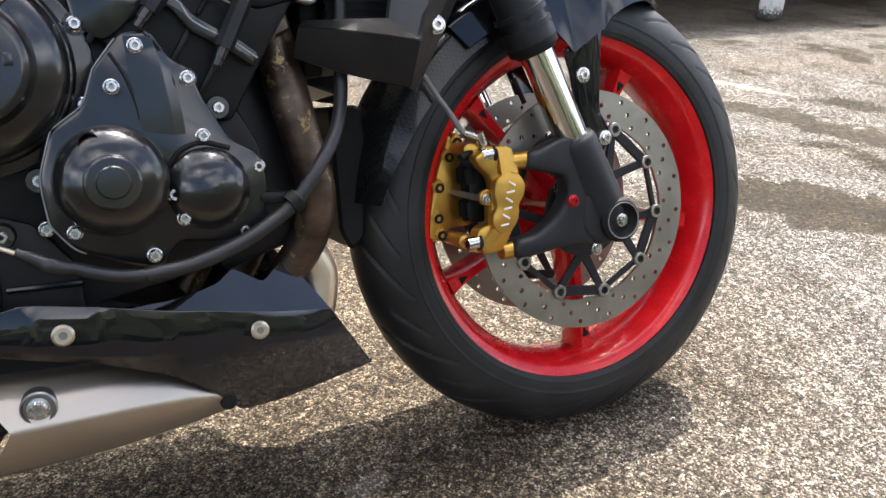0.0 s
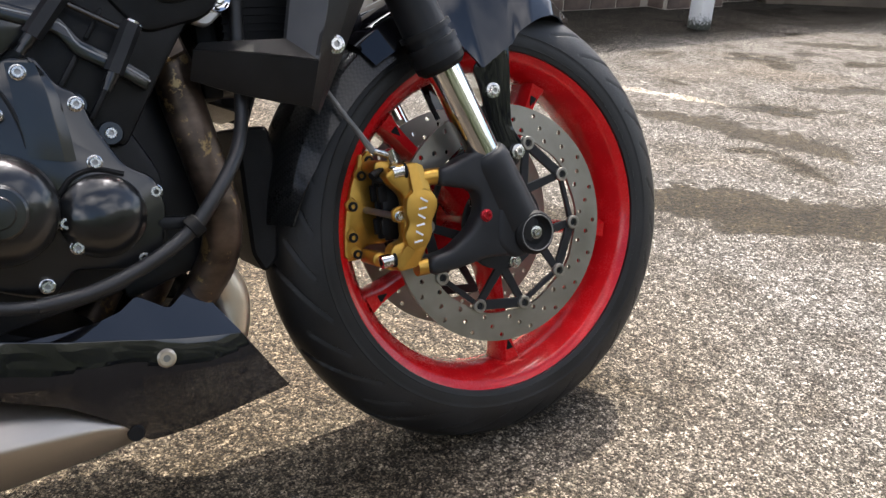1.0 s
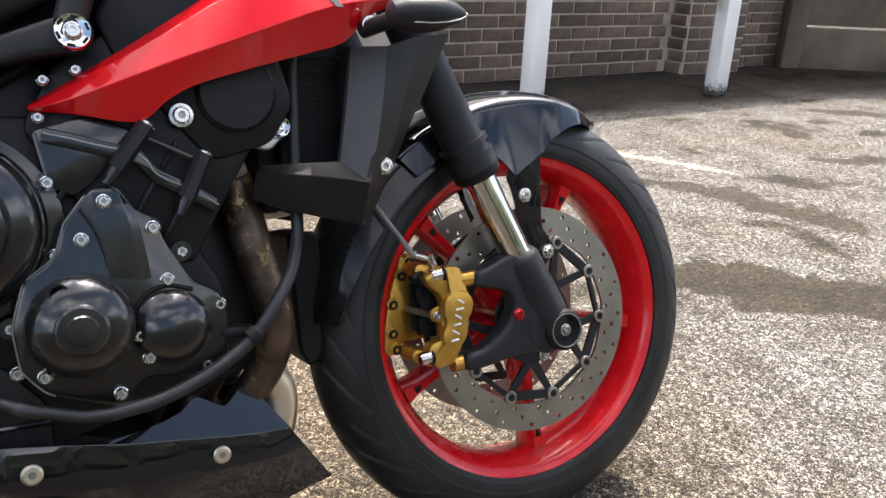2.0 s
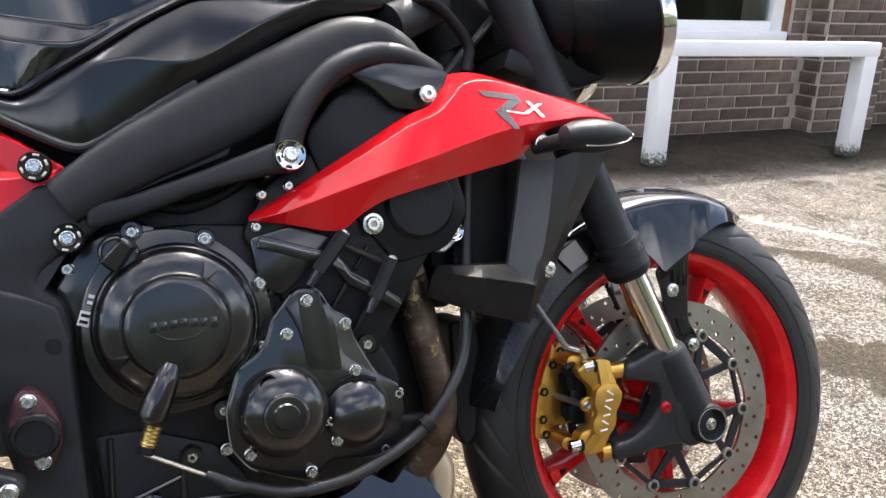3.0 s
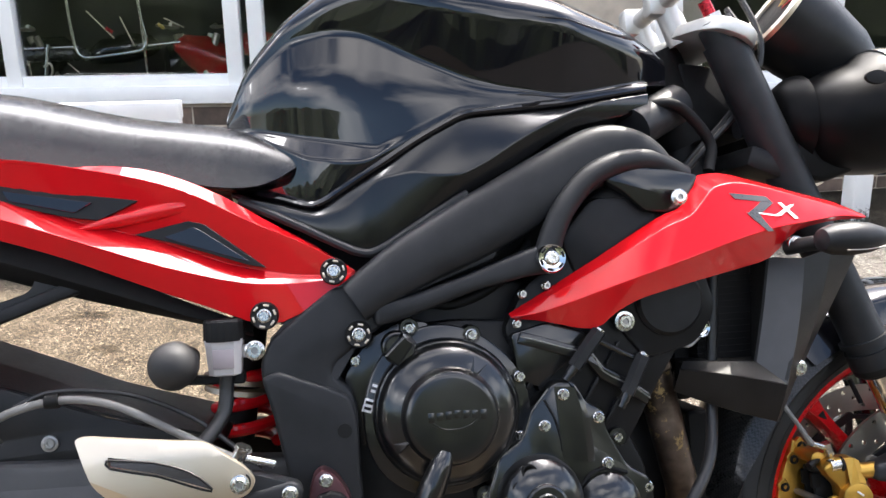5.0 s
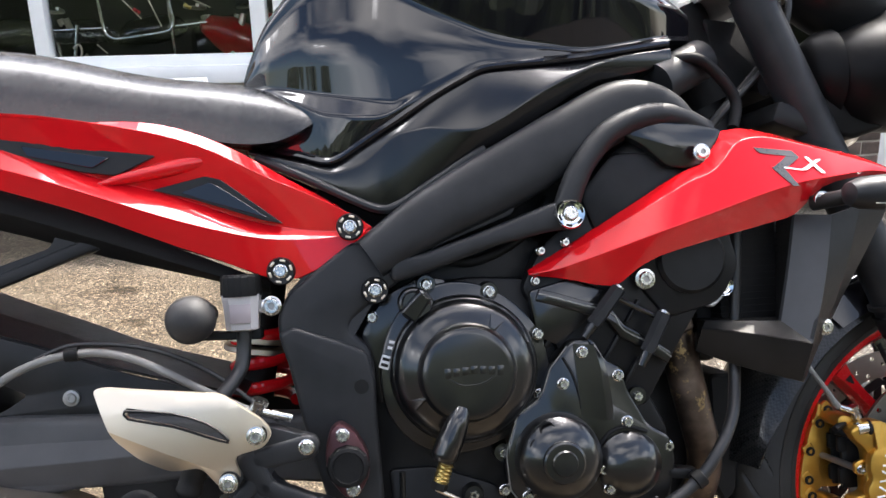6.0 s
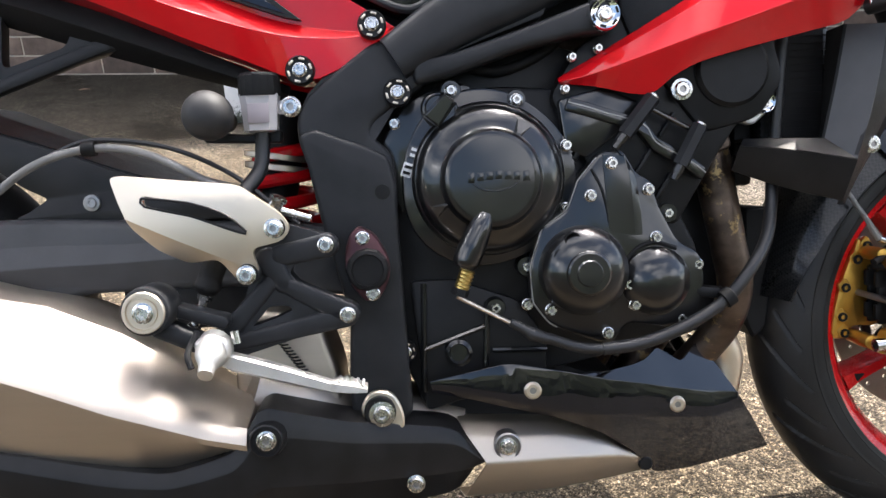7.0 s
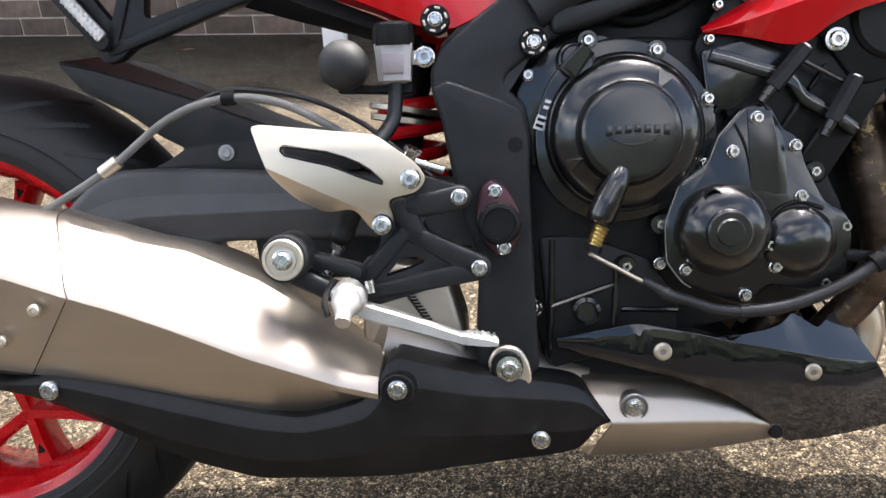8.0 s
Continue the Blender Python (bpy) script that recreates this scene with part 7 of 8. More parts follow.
MUF = part("silencer", muffler_bm(-1.2010, -0.912, -1.2010), STEEL, BIKE, "brushed stainless steel silencer with a folded edge", 28)
part("silencer_sleeve", muffler_bm(-1.74, -1.2015, -1.2015, 0.0015), STEEL, MUF, "brushed stainless steel end sleeve", 28)
rivet = None
for p in ((-1.251, -0.243, 0.391), (-1.234, -0.2895, 0.355), (-1.278, -0.276, 0.322), (-1.296, -0.222, 0.437)):
    if rivet is None:
        rivet = part("rivet", lathe([(0.0064, 0.003), (0.0062, -0.0008), (0.0050, -0.0022), (0.0030, -0.0024), (0.0024, -0.0006), (0.0005, -0.0006)], n=18), PALE_STEEL, MUF)
        rivet.matrix_basis = Matrix.Translation(p)
    else:
        copy_part(rivet, p, MUF)
part("link_pipe", tube([(-0.700, -0.10, 0.215), (-0.790, -0.11, 0.235), (-0.880, -0.150, 0.262), (-0.930, -0.170, 0.285)], [0.045, 0.045, 0.042, 0.040], 24), STEEL, BIKE, "steel link pipe")
part("chamber", prism(rounded([(-0.940, 0.380), (-0.885, 0.372), (-0.846, 0.362), (-0.836, 0.330), (-0.826, 0.299), (-0.826, 0.240), (-0.940, 0.240)], 0.014), -0.168, -0.060, 0.010, 3), STEEL, BIKE, "tan-tinted steel exhaust chamber")
part("spring", tube([(-0.895 + 0.00029 * k + 0.0042 * math.cos(k * 0.75), -0.172 + 0.0042 * math.sin(k * 0.75), 0.352 - k * 0.00042) for k in range(110)], 0.0010, 6, 1), ENGINE_MATT, BIKE, "small return spring")

# ---- swingarm, hugger, shock ----
arm = rounded([(-1.480, 0.345), (-1.380, 0.365), (-1.300, 0.412), (-1.244, 0.468), (-1.214, 0.481), (-1.150, 0.482), (-1.040, 0.476), (-0.930, 0.469), (-0.800, 0.460), (-0.780, 0.420), (-0.800, 0.380), (-0.930, 0.398), (-1.100, 0.398), (-1.300, 0.330), (-1.420, 0.278), (-1.480, 0.290)], 0.018)
SWING = part("swingarm", prism(arm, -0.140, -0.100, 0.010, 3), LIT_PLASTIC, BIKE, "satin black swingarm", 30)
part("arm_face", quilt([[(-1.300, -0.128, 0.414), (-1.225, -0.128, 0.474), (-1.060, -0.128, 0.474), (-0.900, -0.130, 0.464)], [(-1.335, -0.146, 0.376), (-1.220, -0.150, 0.424), (-1.060, -0.150, 0.432), (-0.900, -0.148, 0.436)], [(-1.320, -0.134, 0.352), (-1.200, -0.138, 0.400), (-1.060, -0.139, 0.404), (-0.900, -0.138, 0.406)]], 0.004, 4), LIT_PLASTIC, SWING, "", 30)
part("arm_cross", box((-0.960, 0, 0.440), (0.060, 0.240, 0.070), 0.01), PLASTIC, SWING)
part("swingarm_left", prism(arm, 0.100, 0.140, 0.010, 3), PLASTIC, SWING, "", 30)
HUG = part("hugger", prism(rounded([(-1.276, 0.600), (-1.235, 0.591), (-1.182, 0.574), (-1.128, 0.556), (-1.053, 0.527), (-1.014, 0.514), (-0.952, 0.495), (-0.940, 0.474), (-1.050, 0.474), (-1.176, 0.482), (-1.158, 0.490), (-1.138, 0.503), (-1.163, 0.516), (-1.200, 0.543), (-1.250, 0.569)], 0.005), -0.124, -0.118, 0.002, 2), PLASTIC, BIKE, "satin black rear tyre hugger", 30)
part("hugger_top", quilt([[(-1.276, -0.120, 0.600), (-1.235, -0.120, 0.590), (-1.128, -0.120, 0.555), (-1.050, -0.120, 0.526), (-0.905, -0.120, 0.484)], [(-1.250, -0.060, 0.612), (-1.210, -0.060, 0.597), (-1.120, -0.060, 0.562), (-1.050, -0.060, 0.532), (-0.905, -0.060, 0.488)], [(-1.240, 0.060, 0.612), (-1.205, 0.060, 0.597), (-1.120, 0.060, 0.562), (-1.050, 0.060, 0.532), (-0.905, 0.060, 0.488)], [(-1.240, 0.118, 0.590), (-1.205, 0.118, 0.575), (-1.120, 0.118, 0.545), (-1.050, 0.118, 0.518), (-0.905, 0.118, 0.470)]], 0.003, 3), PLASTIC, HUG, "", 40)
hb = bolt_kind(0.0058, 0.003, 0.0090, DARK_STEEL)
bolts(hb, [(-1.091, -0.126, 0.497)])
SHOCK = part("rear_shock", rod((-0.905, -0.030, 0.470), (-0.880, -0.030, 0.620), 0.022, 20), DEEP_BLACK, BIKE, "rear shock with red spring")
part("spring", tube([(-0.893 + 0.038 * math.cos(k * 0.30) + 0.0006 * k * 0.2, -0.030 + 0.038 * math.sin(k * 0.30), 0.462 + k * 0.00145) for k in range(62)], 0.0078, 10, 2), RED, SHOCK, "red shock spring")
for z in (0.528, 0.541):
    part("collar", lathe([(0.044, -0.004), (0.046, -0.003), (0.046, 0.003), (0.044, 0.004), (0.02, 0.004)], n=28), PALE_STEEL, SHOCK).matrix_basis = aim((-0.895, -0.030, z), (-0.887, -0.030, z + 0.05))

# ---- footrest hanger, heel plate, pedal ----


hang_out = rounded([(-0.833, 0.460), (-0.819, 0.455), (-0.817, 0.443), (-0.829, 0.437), (-0.846, 0.435), (-0.861, 0.430), (-0.866, 0.423), (-0.858, 0.413), (-0.837, 0.399), (-0.815, 0.394), (-0.800, 0.386), (-0.799, 0.374), (-0.811, 0.365), (-0.830, 0.371), (-0.867, 0.356), (-0.924, 0.340), (-0.944, 0.347), (-0.940, 0.372), (-0.910, 0.398), (-0.906, 0.412), (-0.906, 0.440), (-0.880, 0.470), (-0.862, 0.470)], 0.006)
hang_hole = rounded([(-0.905, 0.371), (-0.888, 0.390), (-0.870, 0.391), (-0.864, 0.386), (-0.882, 0.378)], 0.003, 2)
HANG = part("footrest_hanger", prism(hang_out, -0.237, -0.214, 0.004, 3, holes=[hang_hole]), SATIN_BLACK, BIKE, "satin black cast footrest hanger", 35)
part("hanger_arm", merge(prism(capsule((-0.990, 0.378), (-0.945, 0.357), 0.0095, 0.0095), -0.262, -0.236, 0.005, 3), prism(capsule((-0.985, 0.396), (-0.930, 0.380), 0.006, 0.0065), -0.256, -0.230, 0.003, 2)), SATIN_BLACK, HANG, "", 35)
for p, q, rp, rq in (((-0.829, 0.448), (-0.875, 0.440), 0.0125, 0.011), ((-0.812, 0.379), (-0.872, 0.412), 0.0125, 0.0085), ((-0.884, 0.415), (-0.934, 0.360), 0.0085, 0.0100), ((-0.812, 0.377), (-0.930, 0.354), 0.0110, 0.0085), ((-0.872, 0.412), (-0.885, 0.436), 0.010, 0.014)):
    part("hanger_rib", prism(capsule(p, q, rp, rq), -0.2400, -0.220, 0.0045, 3), SATIN_BLACK, HANG, "", 35)
hgb = bolt_kind(0.0062, 0.005, 0.0080)
bolts(hgb, [(-0.829, -0.240, 0.449), (-0.811, -0.240, 0.379)])
part("silencer_hanger_eye", lathe([(0.0225, -0.240), (0.0235, -0.276), (0.022, -0.284), (0.020, -0.285)], -0.993, 0.398, 36), SATIN_BLACK, HANG)
part("eye_washer", lathe([(0.0195, -0.280), (0.0195, -0.2875), (0.0185, -0.2888), (0.0160, -0.2888), (0.0154, -0.2862), (0.0132, -0.2862), (0.0126, -0.2884), (0.0005, -0.2884)], -0.993, 0.398, 36), PALE_STEEL, HANG, "ribbed steel washer")
part("eye_bolt", moved(socket_bolt("b", 0.0072, 0.006, 0.0098), Matrix.Translation((-0.993, -0.288, 0.398))), BOLT_STEEL, HANG)
heel = [(-1.026, 0.522), (-1.015, 0.5235), (-0.906, 0.511), (-0.868, 0.483), (-0.859, 0.468), (-0.868, 0.456), (-0.897, 0.450), (-0.891, 0.428), (-0.900, 0.416), (-0.913, 0.420), (-0.928, 0.442), (-0.957, 0.438), (-0.985, 0.452), (-1.008, 0.475)]
slot = rounded([(-0.994, 0.504), (-0.950, 0.496), (-0.918, 0.484), (-0.902, 0.470), (-0.899, 0.463), (-0.922, 0.4725), (-0.952, 0.4845), (-0.993, 0.4945)], 0.002, 2)
plate3 = prism(rounded(heel, 0.008), -0.266, -0.259, 0.0025, 2, holes=[slot])
for co, no in [((-1.011, 0, 0.483), (0.465, 0, 1.0)), ((0, 0, 0.500), (0, 0, 1)), ((-0.925, 0, 0), (1, 0, 0)), ((-0.905, 0, 0), (1, 0, 0))] + [((-1.02 + 0.012 * k, 0, 0), (1, 0, 0)) for k in range(1, 13)] + [((0, 0, 0.425 + 0.010 * k), (0, 0, 1)) for k in range(1, 10)]:
    bmesh.ops.bisect_plane(plate3, geom=[*plate3.verts, *plate3.edges, *plate3.faces], plane_co=co, plane_no=no)
for v in plate3.verts:
    below = (0.483 - 0.465 * (v.co.x + 1.011)) - v.co.z
    v.co.y += 0.42 * max(0.0, below) * (1.0 if v.co.x < -0.925 else max(0.0, 1 - (v.co.x + 0.925) / 0.02)) + 0.12 * max(0.0, v.co.z - 0.500) + 0.9 * (v.co.x + 0.950) ** 2 + 2.2 * (v.co.z - 0.480) ** 2
HEEL = part("heel_guard", plate3, PALE_STEEL, BIKE, "brushed steel heel guard with a slot", 20)
part("slot_lip", tube([(x, -0.2662, z) for x, z in slot[::3] + slot[:1]], 0.0012, 6, 2), ENGINE_MATT, HEEL)
hlb = bolt_kind(0.0066, 0.005, 0.0092)
bolts(hlb, [(-0.874, -0.266, 0.469), (-0.902, -0.266, 0.426)])
for p in ((-0.874, 0.469), (-0.902, 0.426)):
    part("spacer", lathe([(0.010, -0.238), (0.010, -0.260)], p[0], p[1], 18), SATIN_BLACK, HEEL)
PEG = part("footpeg", merge(prism(rounded([(-0.954, 0.366), (-0.936, 0.375), (-0.920, 0.368), (-0.918, 0.352), (-0.930, 0.340), (-0.944, 0.342)], 0.006), -0.282, -0.258, 0.005, 3), tube([(-0.936, -0.262, 0.362), (-0.936, -0.284, 0.355), (-0.9365, -0.291, 0.350), (-0.937, -0.296, 0.346), (-0.937, -0.304, 0.341)], [0.0150, 0.0145, 0.0110, 0.0078, 0.0070], 18, 3)), CAST_ALU, BIKE, "worn cast aluminium folding footpeg")
part("peg_spring_clip", tube([(-0.950, -0.27, 0.375), (-0.956, -0.286, 0.358), (-0.952, -0.292, 0.345)], 0.003, 8), DEEP_BLACK, PEG)
part("peg_pin", rod((-0.916, -0.268, 0.374), (-0.914, -0.268, 0.362), 0.0045, 12), BOLT_STEEL, PEG)
PEDAL = part("brake_pedal", loft([[(x, y + dy * w, z + dz * h) for dy, dz in ((-1, -0.7), (-0.7, -1), (0.7, -1), (1, -0.7), (1, 0.7), (0.7, 1), (-0.7, 1), (-1, 0.7))] for x, y, z, w, h in
    ((-0.935, -0.262, 0.349, 0.008, 0.006), (-0.920, -0.262, 0.343, 0.008, 0.0085), (-0.890, -0.262, 0.334, 0.008, 0.0080), (-0.850, -0.261, 0.321, 0.0075, 0.0065), (-0.829, -0.260, 0.314, 0.008, 0.0055), (-0.822, -0.260, 0.3145, 0.014, 0.0055), (-0.806, -0.260, 0.3125, 0.015, 0.0048), (-0.794, -0.260, 0.3100, 0.012, 0.0025))]), CAST_ALU, BIKE, "cast aluminium rear brake pedal with serrated toe pad", 40)
for k in range(5):
    part("tooth", box((-0.820 + k * 0.0055, -0.260, 0.3200 - k * 0.0012), (0.0030, 0.024, 0.0022), 0.0006, Matrix.Rotation(radians(25), 4, "Y")), CAST_ALU, PEDAL)
PUSH = part("master_cylinder_rod", rod((-0.963, -0.225, 0.374), (-0.948, -0.228, 0.410), 0.0042, 10), BOLT_STEEL, BIKE, "threaded steel push rod with rubber boot")
part("rod_nut", rod((-0.9585, -0.226, 0.385), (-0.9555, -0.2265, 0.392), 0.0078, 6), BOLT_STEEL, PUSH)
part("rod_nut", rod((-0.9525, -0.227, 0.399), (-0.950, -0.228, 0.405), 0.0072, 6), BOLT_STEEL, PUSH)
part("boot", tube([(-0.949, -0.228, 0.406), (-0.947, -0.229, 0.412), (-0.944, -0.229, 0.422), (-0.938, -0.230, 0.438), (-0.932, -0.230, 0.458)], [0.0095, 0.0135, 0.0120, 0.0130, 0.0130], 16), DEEP_BLACK, PUSH)
part("clevis", box((-0.967, -0.236, 0.366), (0.022, 0.018, 0.013), 0.002, Matrix.Rotation(radians(-55), 4, "Y")), BOLT_STEEL, PUSH)

part("inner_web", prism(rounded([(-1.070, 0.435), (-0.860, 0.440), (-0.860, 0.405), (-0.895, 0.352), (-1.060, 0.352)], 0.01), -0.125, -0.100, 0.004, 2), ENGINE_MATT, SWING)
# rear brake: master cylinder outlet, hoses, reservoir
part("rear_banjo", merge(rod((-0.884, -0.225, 0.478), (-0.874, -0.228, 0.494), 0.0072, 14), rod((-0.880, -0.224, 0.486), (-0.845, -0.215, 0.474), 0.0046, 12), rod((-0.8745, -0.229, 0.493), (-0.8725, -0.230, 0.497), 0.0088, 6)), BOLT_STEEL, BIKE, "plated rear brake union")
BR = part("rear_brake_hose", tube([(-0.880, -0.226, 0.484), (-0.905, -0.215, 0.494), (-0.940, -0.205, 0.511), (-1.006, -0.200, 0.545), (-1.064, -0.200, 0.552), (-1.124, -0.200, 0.534), (-1.193, -0.198, 0.484), (-1.268, -0.190, 0.443), (-1.330, -0.170, 0.42)], 0.0043, 12), GREY_BRAID, BIKE, "grey rear brake hose")
part("hose_sleeve", tube([(-1.182, -0.198, 0.492), (-1.200, -0.198, 0.480)], 0.0074, 12, 2), PALE_STEEL, BR)
part("hose_clip", tube([(-1.055, -0.200, 0.5525), (-1.068, -0.200, 0.5522)], 0.0076, 12, 2), DEEP_BLACK, BR)
part("sensor_lead", tube([(-0.858, -0.200, 0.468), (-0.885, -0.196, 0.490), (-0.930, -0.192, 0.525), (-0.990, -0.190, 0.552), (-1.060, -0.194, 0.561), (-1.100, -0.196, 0.548)], 0.0026, 8), HOSE, BIKE, "thin black sensor lead")
RES = part("brake_reservoir", loft([[(-0.8935 + sx * w, -0.178 + sy * w * 0.85, z) for sx, sy in ((-1, -0.6), (-0.6, -1), (0.6, -1), (1, -0.6), (1, 0.6), (0.6, 1), (-0.6, 1), (-1, 0.6))] for z, w in ((0.563, 0.010), (0.565, 0.0165), (0.592, 0.0185), (0.600, 0.0195), (0.602, 0.0195))]), CLOUDY_PLASTIC, BIKE, "cloudy plastic brake fluid reservoir with black cap", 30)
cap_ring = [[(-0.8935 + (w - 0.0008 * (i % 2)) * math.cos(2 * math.pi * i / 36), -0.178 + (w - 0.0008 * (i % 2)) * math.sin(2 * math.pi * i / 36), z) for i in range(36)] for z, w in ((0.600, 0.0215), (0.602, 0.0220), (0.620, 0.0215), (0.623, 0.0195))]
part("cap", loft(cap_ring), DEEP_BLACK, RES, "ribbed black cap", 25)
part("fluid_window", box((-0.8935, -0.1945, 0.582), (0.022, 0.0014, 0.020), 0.0006), FLUID, RES)
part("reservoir_tab", box((-0.868, -0.180, 0.588), (0.018, 0.004, 0.014), 0.002), CLOUDY_PLASTIC, RES)
rb = bolt_kind(0.0085, 0.005, 0.0105)
bolts(rb, [(-0.862, -0.184, 0.588)])
part("reservoir_hose", tube([(-0.893, -0.178, 0.566), (-0.894, -0.178, 0.545), (-0.897, -0.184, 0.525), (-0.908, -0.196, 0.508), (-0.920, -0.206, 0.495)], 0.0078, 14), HOSE, BIKE, "black reservoir hose")
BALL = part("crash_mushroom", lathe([(0.004, -0.235), (0.012, -0.2335), (0.0205, -0.227), (0.0245, -0.215), (0.0245, -0.200), (0.022, -0.188), (0.014, -0.176), (0.012, -0.120)], -0.941, 0.580, 36), NYLON, BIKE, "round black nylon crash protector")
part("bobbin_arm", prism(rounded([(-0.955, 0.568), (-0.915, 0.562), (-0.875, 0.566), (-0.875, 0.552), (-0.955, 0.555)], 0.004), -0.170, -0.155, 0.002, 1), ENGINE_MATT, BALL)

# ---- tail: under-seat duct, pillion hanger, underside ----
part("under_seat_tray", quilt([[(-1.330, -0.140, 0.775), (-1.172, -0.148, 0.736), (-1.054, -0.150, 0.695), (-0.942, -0.150, 0.646), (-0.865, -0.148, 0.612)], [(-1.330, -0.150, 0.748), (-1.172, -0.155, 0.712), (-1.054, -0.156, 0.672), (-0.942, -0.156, 0.630), (-0.868, -0.150, 0.604)], [(-1.330, -0.120, 0.730), (-1.172, -0.120, 0.690), (-1.054, -0.118, 0.652), (-0.942, -0.115, 0.620), (-0.870, -0.115, 0.598)]], 0.004, 3), DEEP_BLACK, BIKE, "black under-seat tray", 30)
# a ribbed casting with two holes, and a folded peg with a knurled pad
pil_out = rounded([(-1.290, 0.690), (-1.267, 0.668), (-1.244, 0.643), (-1.224, 0.612), (-1.218, 0.598), (-1.203, 0.600), (-1.182, 0.616), (-1.111, 0.642), (-1.030, 0.664), (-1.030, 0.720), (-1.150, 0.735), (-1.270, 0.735)], 0.006)
pil_hole = rounded([(-1.170, 0.642), (-1.100, 0.664), (-1.090, 0.700), (-1.165, 0.705)], 0.010, 3)
pil_slot = rounded([(-1.205, 0.640), (-1.192, 0.650), (-1.186, 0.705), (-1.250, 0.700)], 0.008, 3)
PIL = part("pillion_hanger", prism(pil_out, -0.134, -0.116, 0.003, 2, holes=[pil_hole, pil_slot]), SATIN_BLACK, BIKE, "black cast pillion footrest hanger", 35)
part("hanger_rib", prism(capsule((-1.206, 0.612), (-1.050, 0.668), 0.0065, 0.0075), -0.138, -0.120, 0.003, 2), SATIN_BLACK, PIL)
part("hanger_rib", prism(capsule((-1.208, 0.612), (-1.180, 0.700), 0.0065, 0.0070), -0.138, -0.120, 0.003, 2), SATIN_BLACK, PIL)
part("pillion_peg", prism(capsule((-1.214, 0.620), (-1.262, 0.680), 0.010, 0.012), -0.150, -0.134, 0.003, 2), SATIN_BLACK, PIL, "folded black pillion peg")
part("peg_pad", prism(rounded([(-1.205, 0.627), (-1.214, 0.618), (-1.250, 0.660), (-1.241, 0.669)], 0.002, 2), -0.154, -0.148, 0.001, 1), CAST_ALU, PIL, "knurled aluminium peg pad")
knurl = None
for i in range(9):
    for j in (-1, 1):
        at_k = (-1.2125 - 0.0042 * i - 0.0026 * j, -0.154, 0.6255 + 0.0049 * i - 0.0024 * j)
        if knurl is None:
            knurl = part("knurl", loft([[(-0.0024, 0, -0.0024), (0.0024, 0, -0.0024), (0.0024, 0, 0.0024), (-0.0024, 0, 0.0024)], [(-0.0003, -0.0018, -0.0003), (0.0003, -0.0018, -0.0003), (0.0003, -0.0018, 0.0003), (-0.0003, -0.0018, 0.0003)]]), CAST_ALU, PIL, "", 10)
            knurl.matrix_basis = Matrix.Translation(at_k)
        else:
            copy_part(knurl, at_k, PIL)

# ---- setting ----
def ground_bm():
    """One sheet out to the horizon, fine near the motorcycle, where the yard dips to a shallow hollow under the rear wheel."""
    near = np.linspace(-3.0, 2.0, 51).tolist()
    xs = [-400, -120, -40, -16, -8, -5, *near, 4, 8, 16, 40, 120, 400]
    ys = [-400, -120, -40, -16, -8, -4, *np.linspace(-2.0, 2.0, 41).tolist(), 4, 8, 16, 40, 120, 400]
    bm = bmesh.new()
    grid = [[bm.verts.new((x, y, -0.041 * math.exp(-((x + 1.55) / 0.62) ** 2 - (y / 0.85) ** 2))) for y in ys] for x in xs]
    for a, b in zip(grid, grid[1:]):
        for j in range(len(ys) - 1):
            bm.faces.new((a[j], b[j], b[j + 1], a[j + 1]))
    return bm


tagged(part("ground", ground_bm(), TARMAC), "worn exposed-aggregate tarmac with damp brown patches", "ground", kind="structure")


def display_rack():
    """A chrome tube rack seen behind the showroom glass."""
    rack = thing("display_rack", "chrome tube display rack standing inside the showroom window", "display rack")
    part("rack_frame", tube([(-2.36, 4.72, 1.25), (-2.35, 4.72, 0.98), (-2.335, 4.72, 0.86), (-2.30, 4.72, 0.818), (-2.24, 4.72, 0.812), (-2.02, 4.72, 0.838), (-1.93, 4.72, 0.858), (-1.90, 4.72, 0.92), (-1.92, 4.72, 1.05), (-1.93, 4.72, 1.25)], 0.011, 12), CHROME, rack)
    part("rack_bar", rod((-2.75, 4.75, 0.87), (-2.32, 4.74, 0.88), 0.008), CHROME, rack)
    part("rack_bar", rod((-1.90, 4.74, 0.88), (-1.70, 4.78, 0.90), 0.008), CHROME, rack)
    part("rack_leg", rod((-2.50, 4.72, 0.90), (-2.60, 4.72, 0.40), 0.013), CHROME, rack)
    part("rack_leg", rod((-2.66, 4.80, 0.80), (-2.62, 4.80, 0.0), 0.010), CHROME, rack)
    part("rack_leg", rod((-1.93, 4.74, 1.2), (-1.90, 4.74, 0.0), 0.010), CHROME, rack)
    part("rack_hook", tube([(-2.56, 4.70, 0.70), (-2.52, 4.70, 0.69), (-2.49, 4.70, 0.73), (-2.50, 4.70, 0.78), (-2.54, 4.70, 0.76)], 0.007, 8), PALE_STEEL, rack)
    for x, z, mat in ((-1.80, 1.00, BRASS), (-2.12, 0.98, RED_ANODISED)):
        part("swing_tag", box((x, 4.71, z), (0.050, 0.004, 0.022), 0.003, Matrix.Rotation(radians(38), 4, "Y")), mat, rack)
    for x0, z0, x1, z1 in ((-2.05, 1.06, -1.98, 0.88), (-2.40, 0.78, -2.34, 0.72), (-2.25, 1.10, -2.10, 0.93), (-1.78, 1.05, -1.66, 0.99)):
        part("rack_hanger", rod((x0, 4.73, z0), (x1, 4.73, z1), 0.004, 8), PALE_STEEL, rack)
    return rack


display_rack()


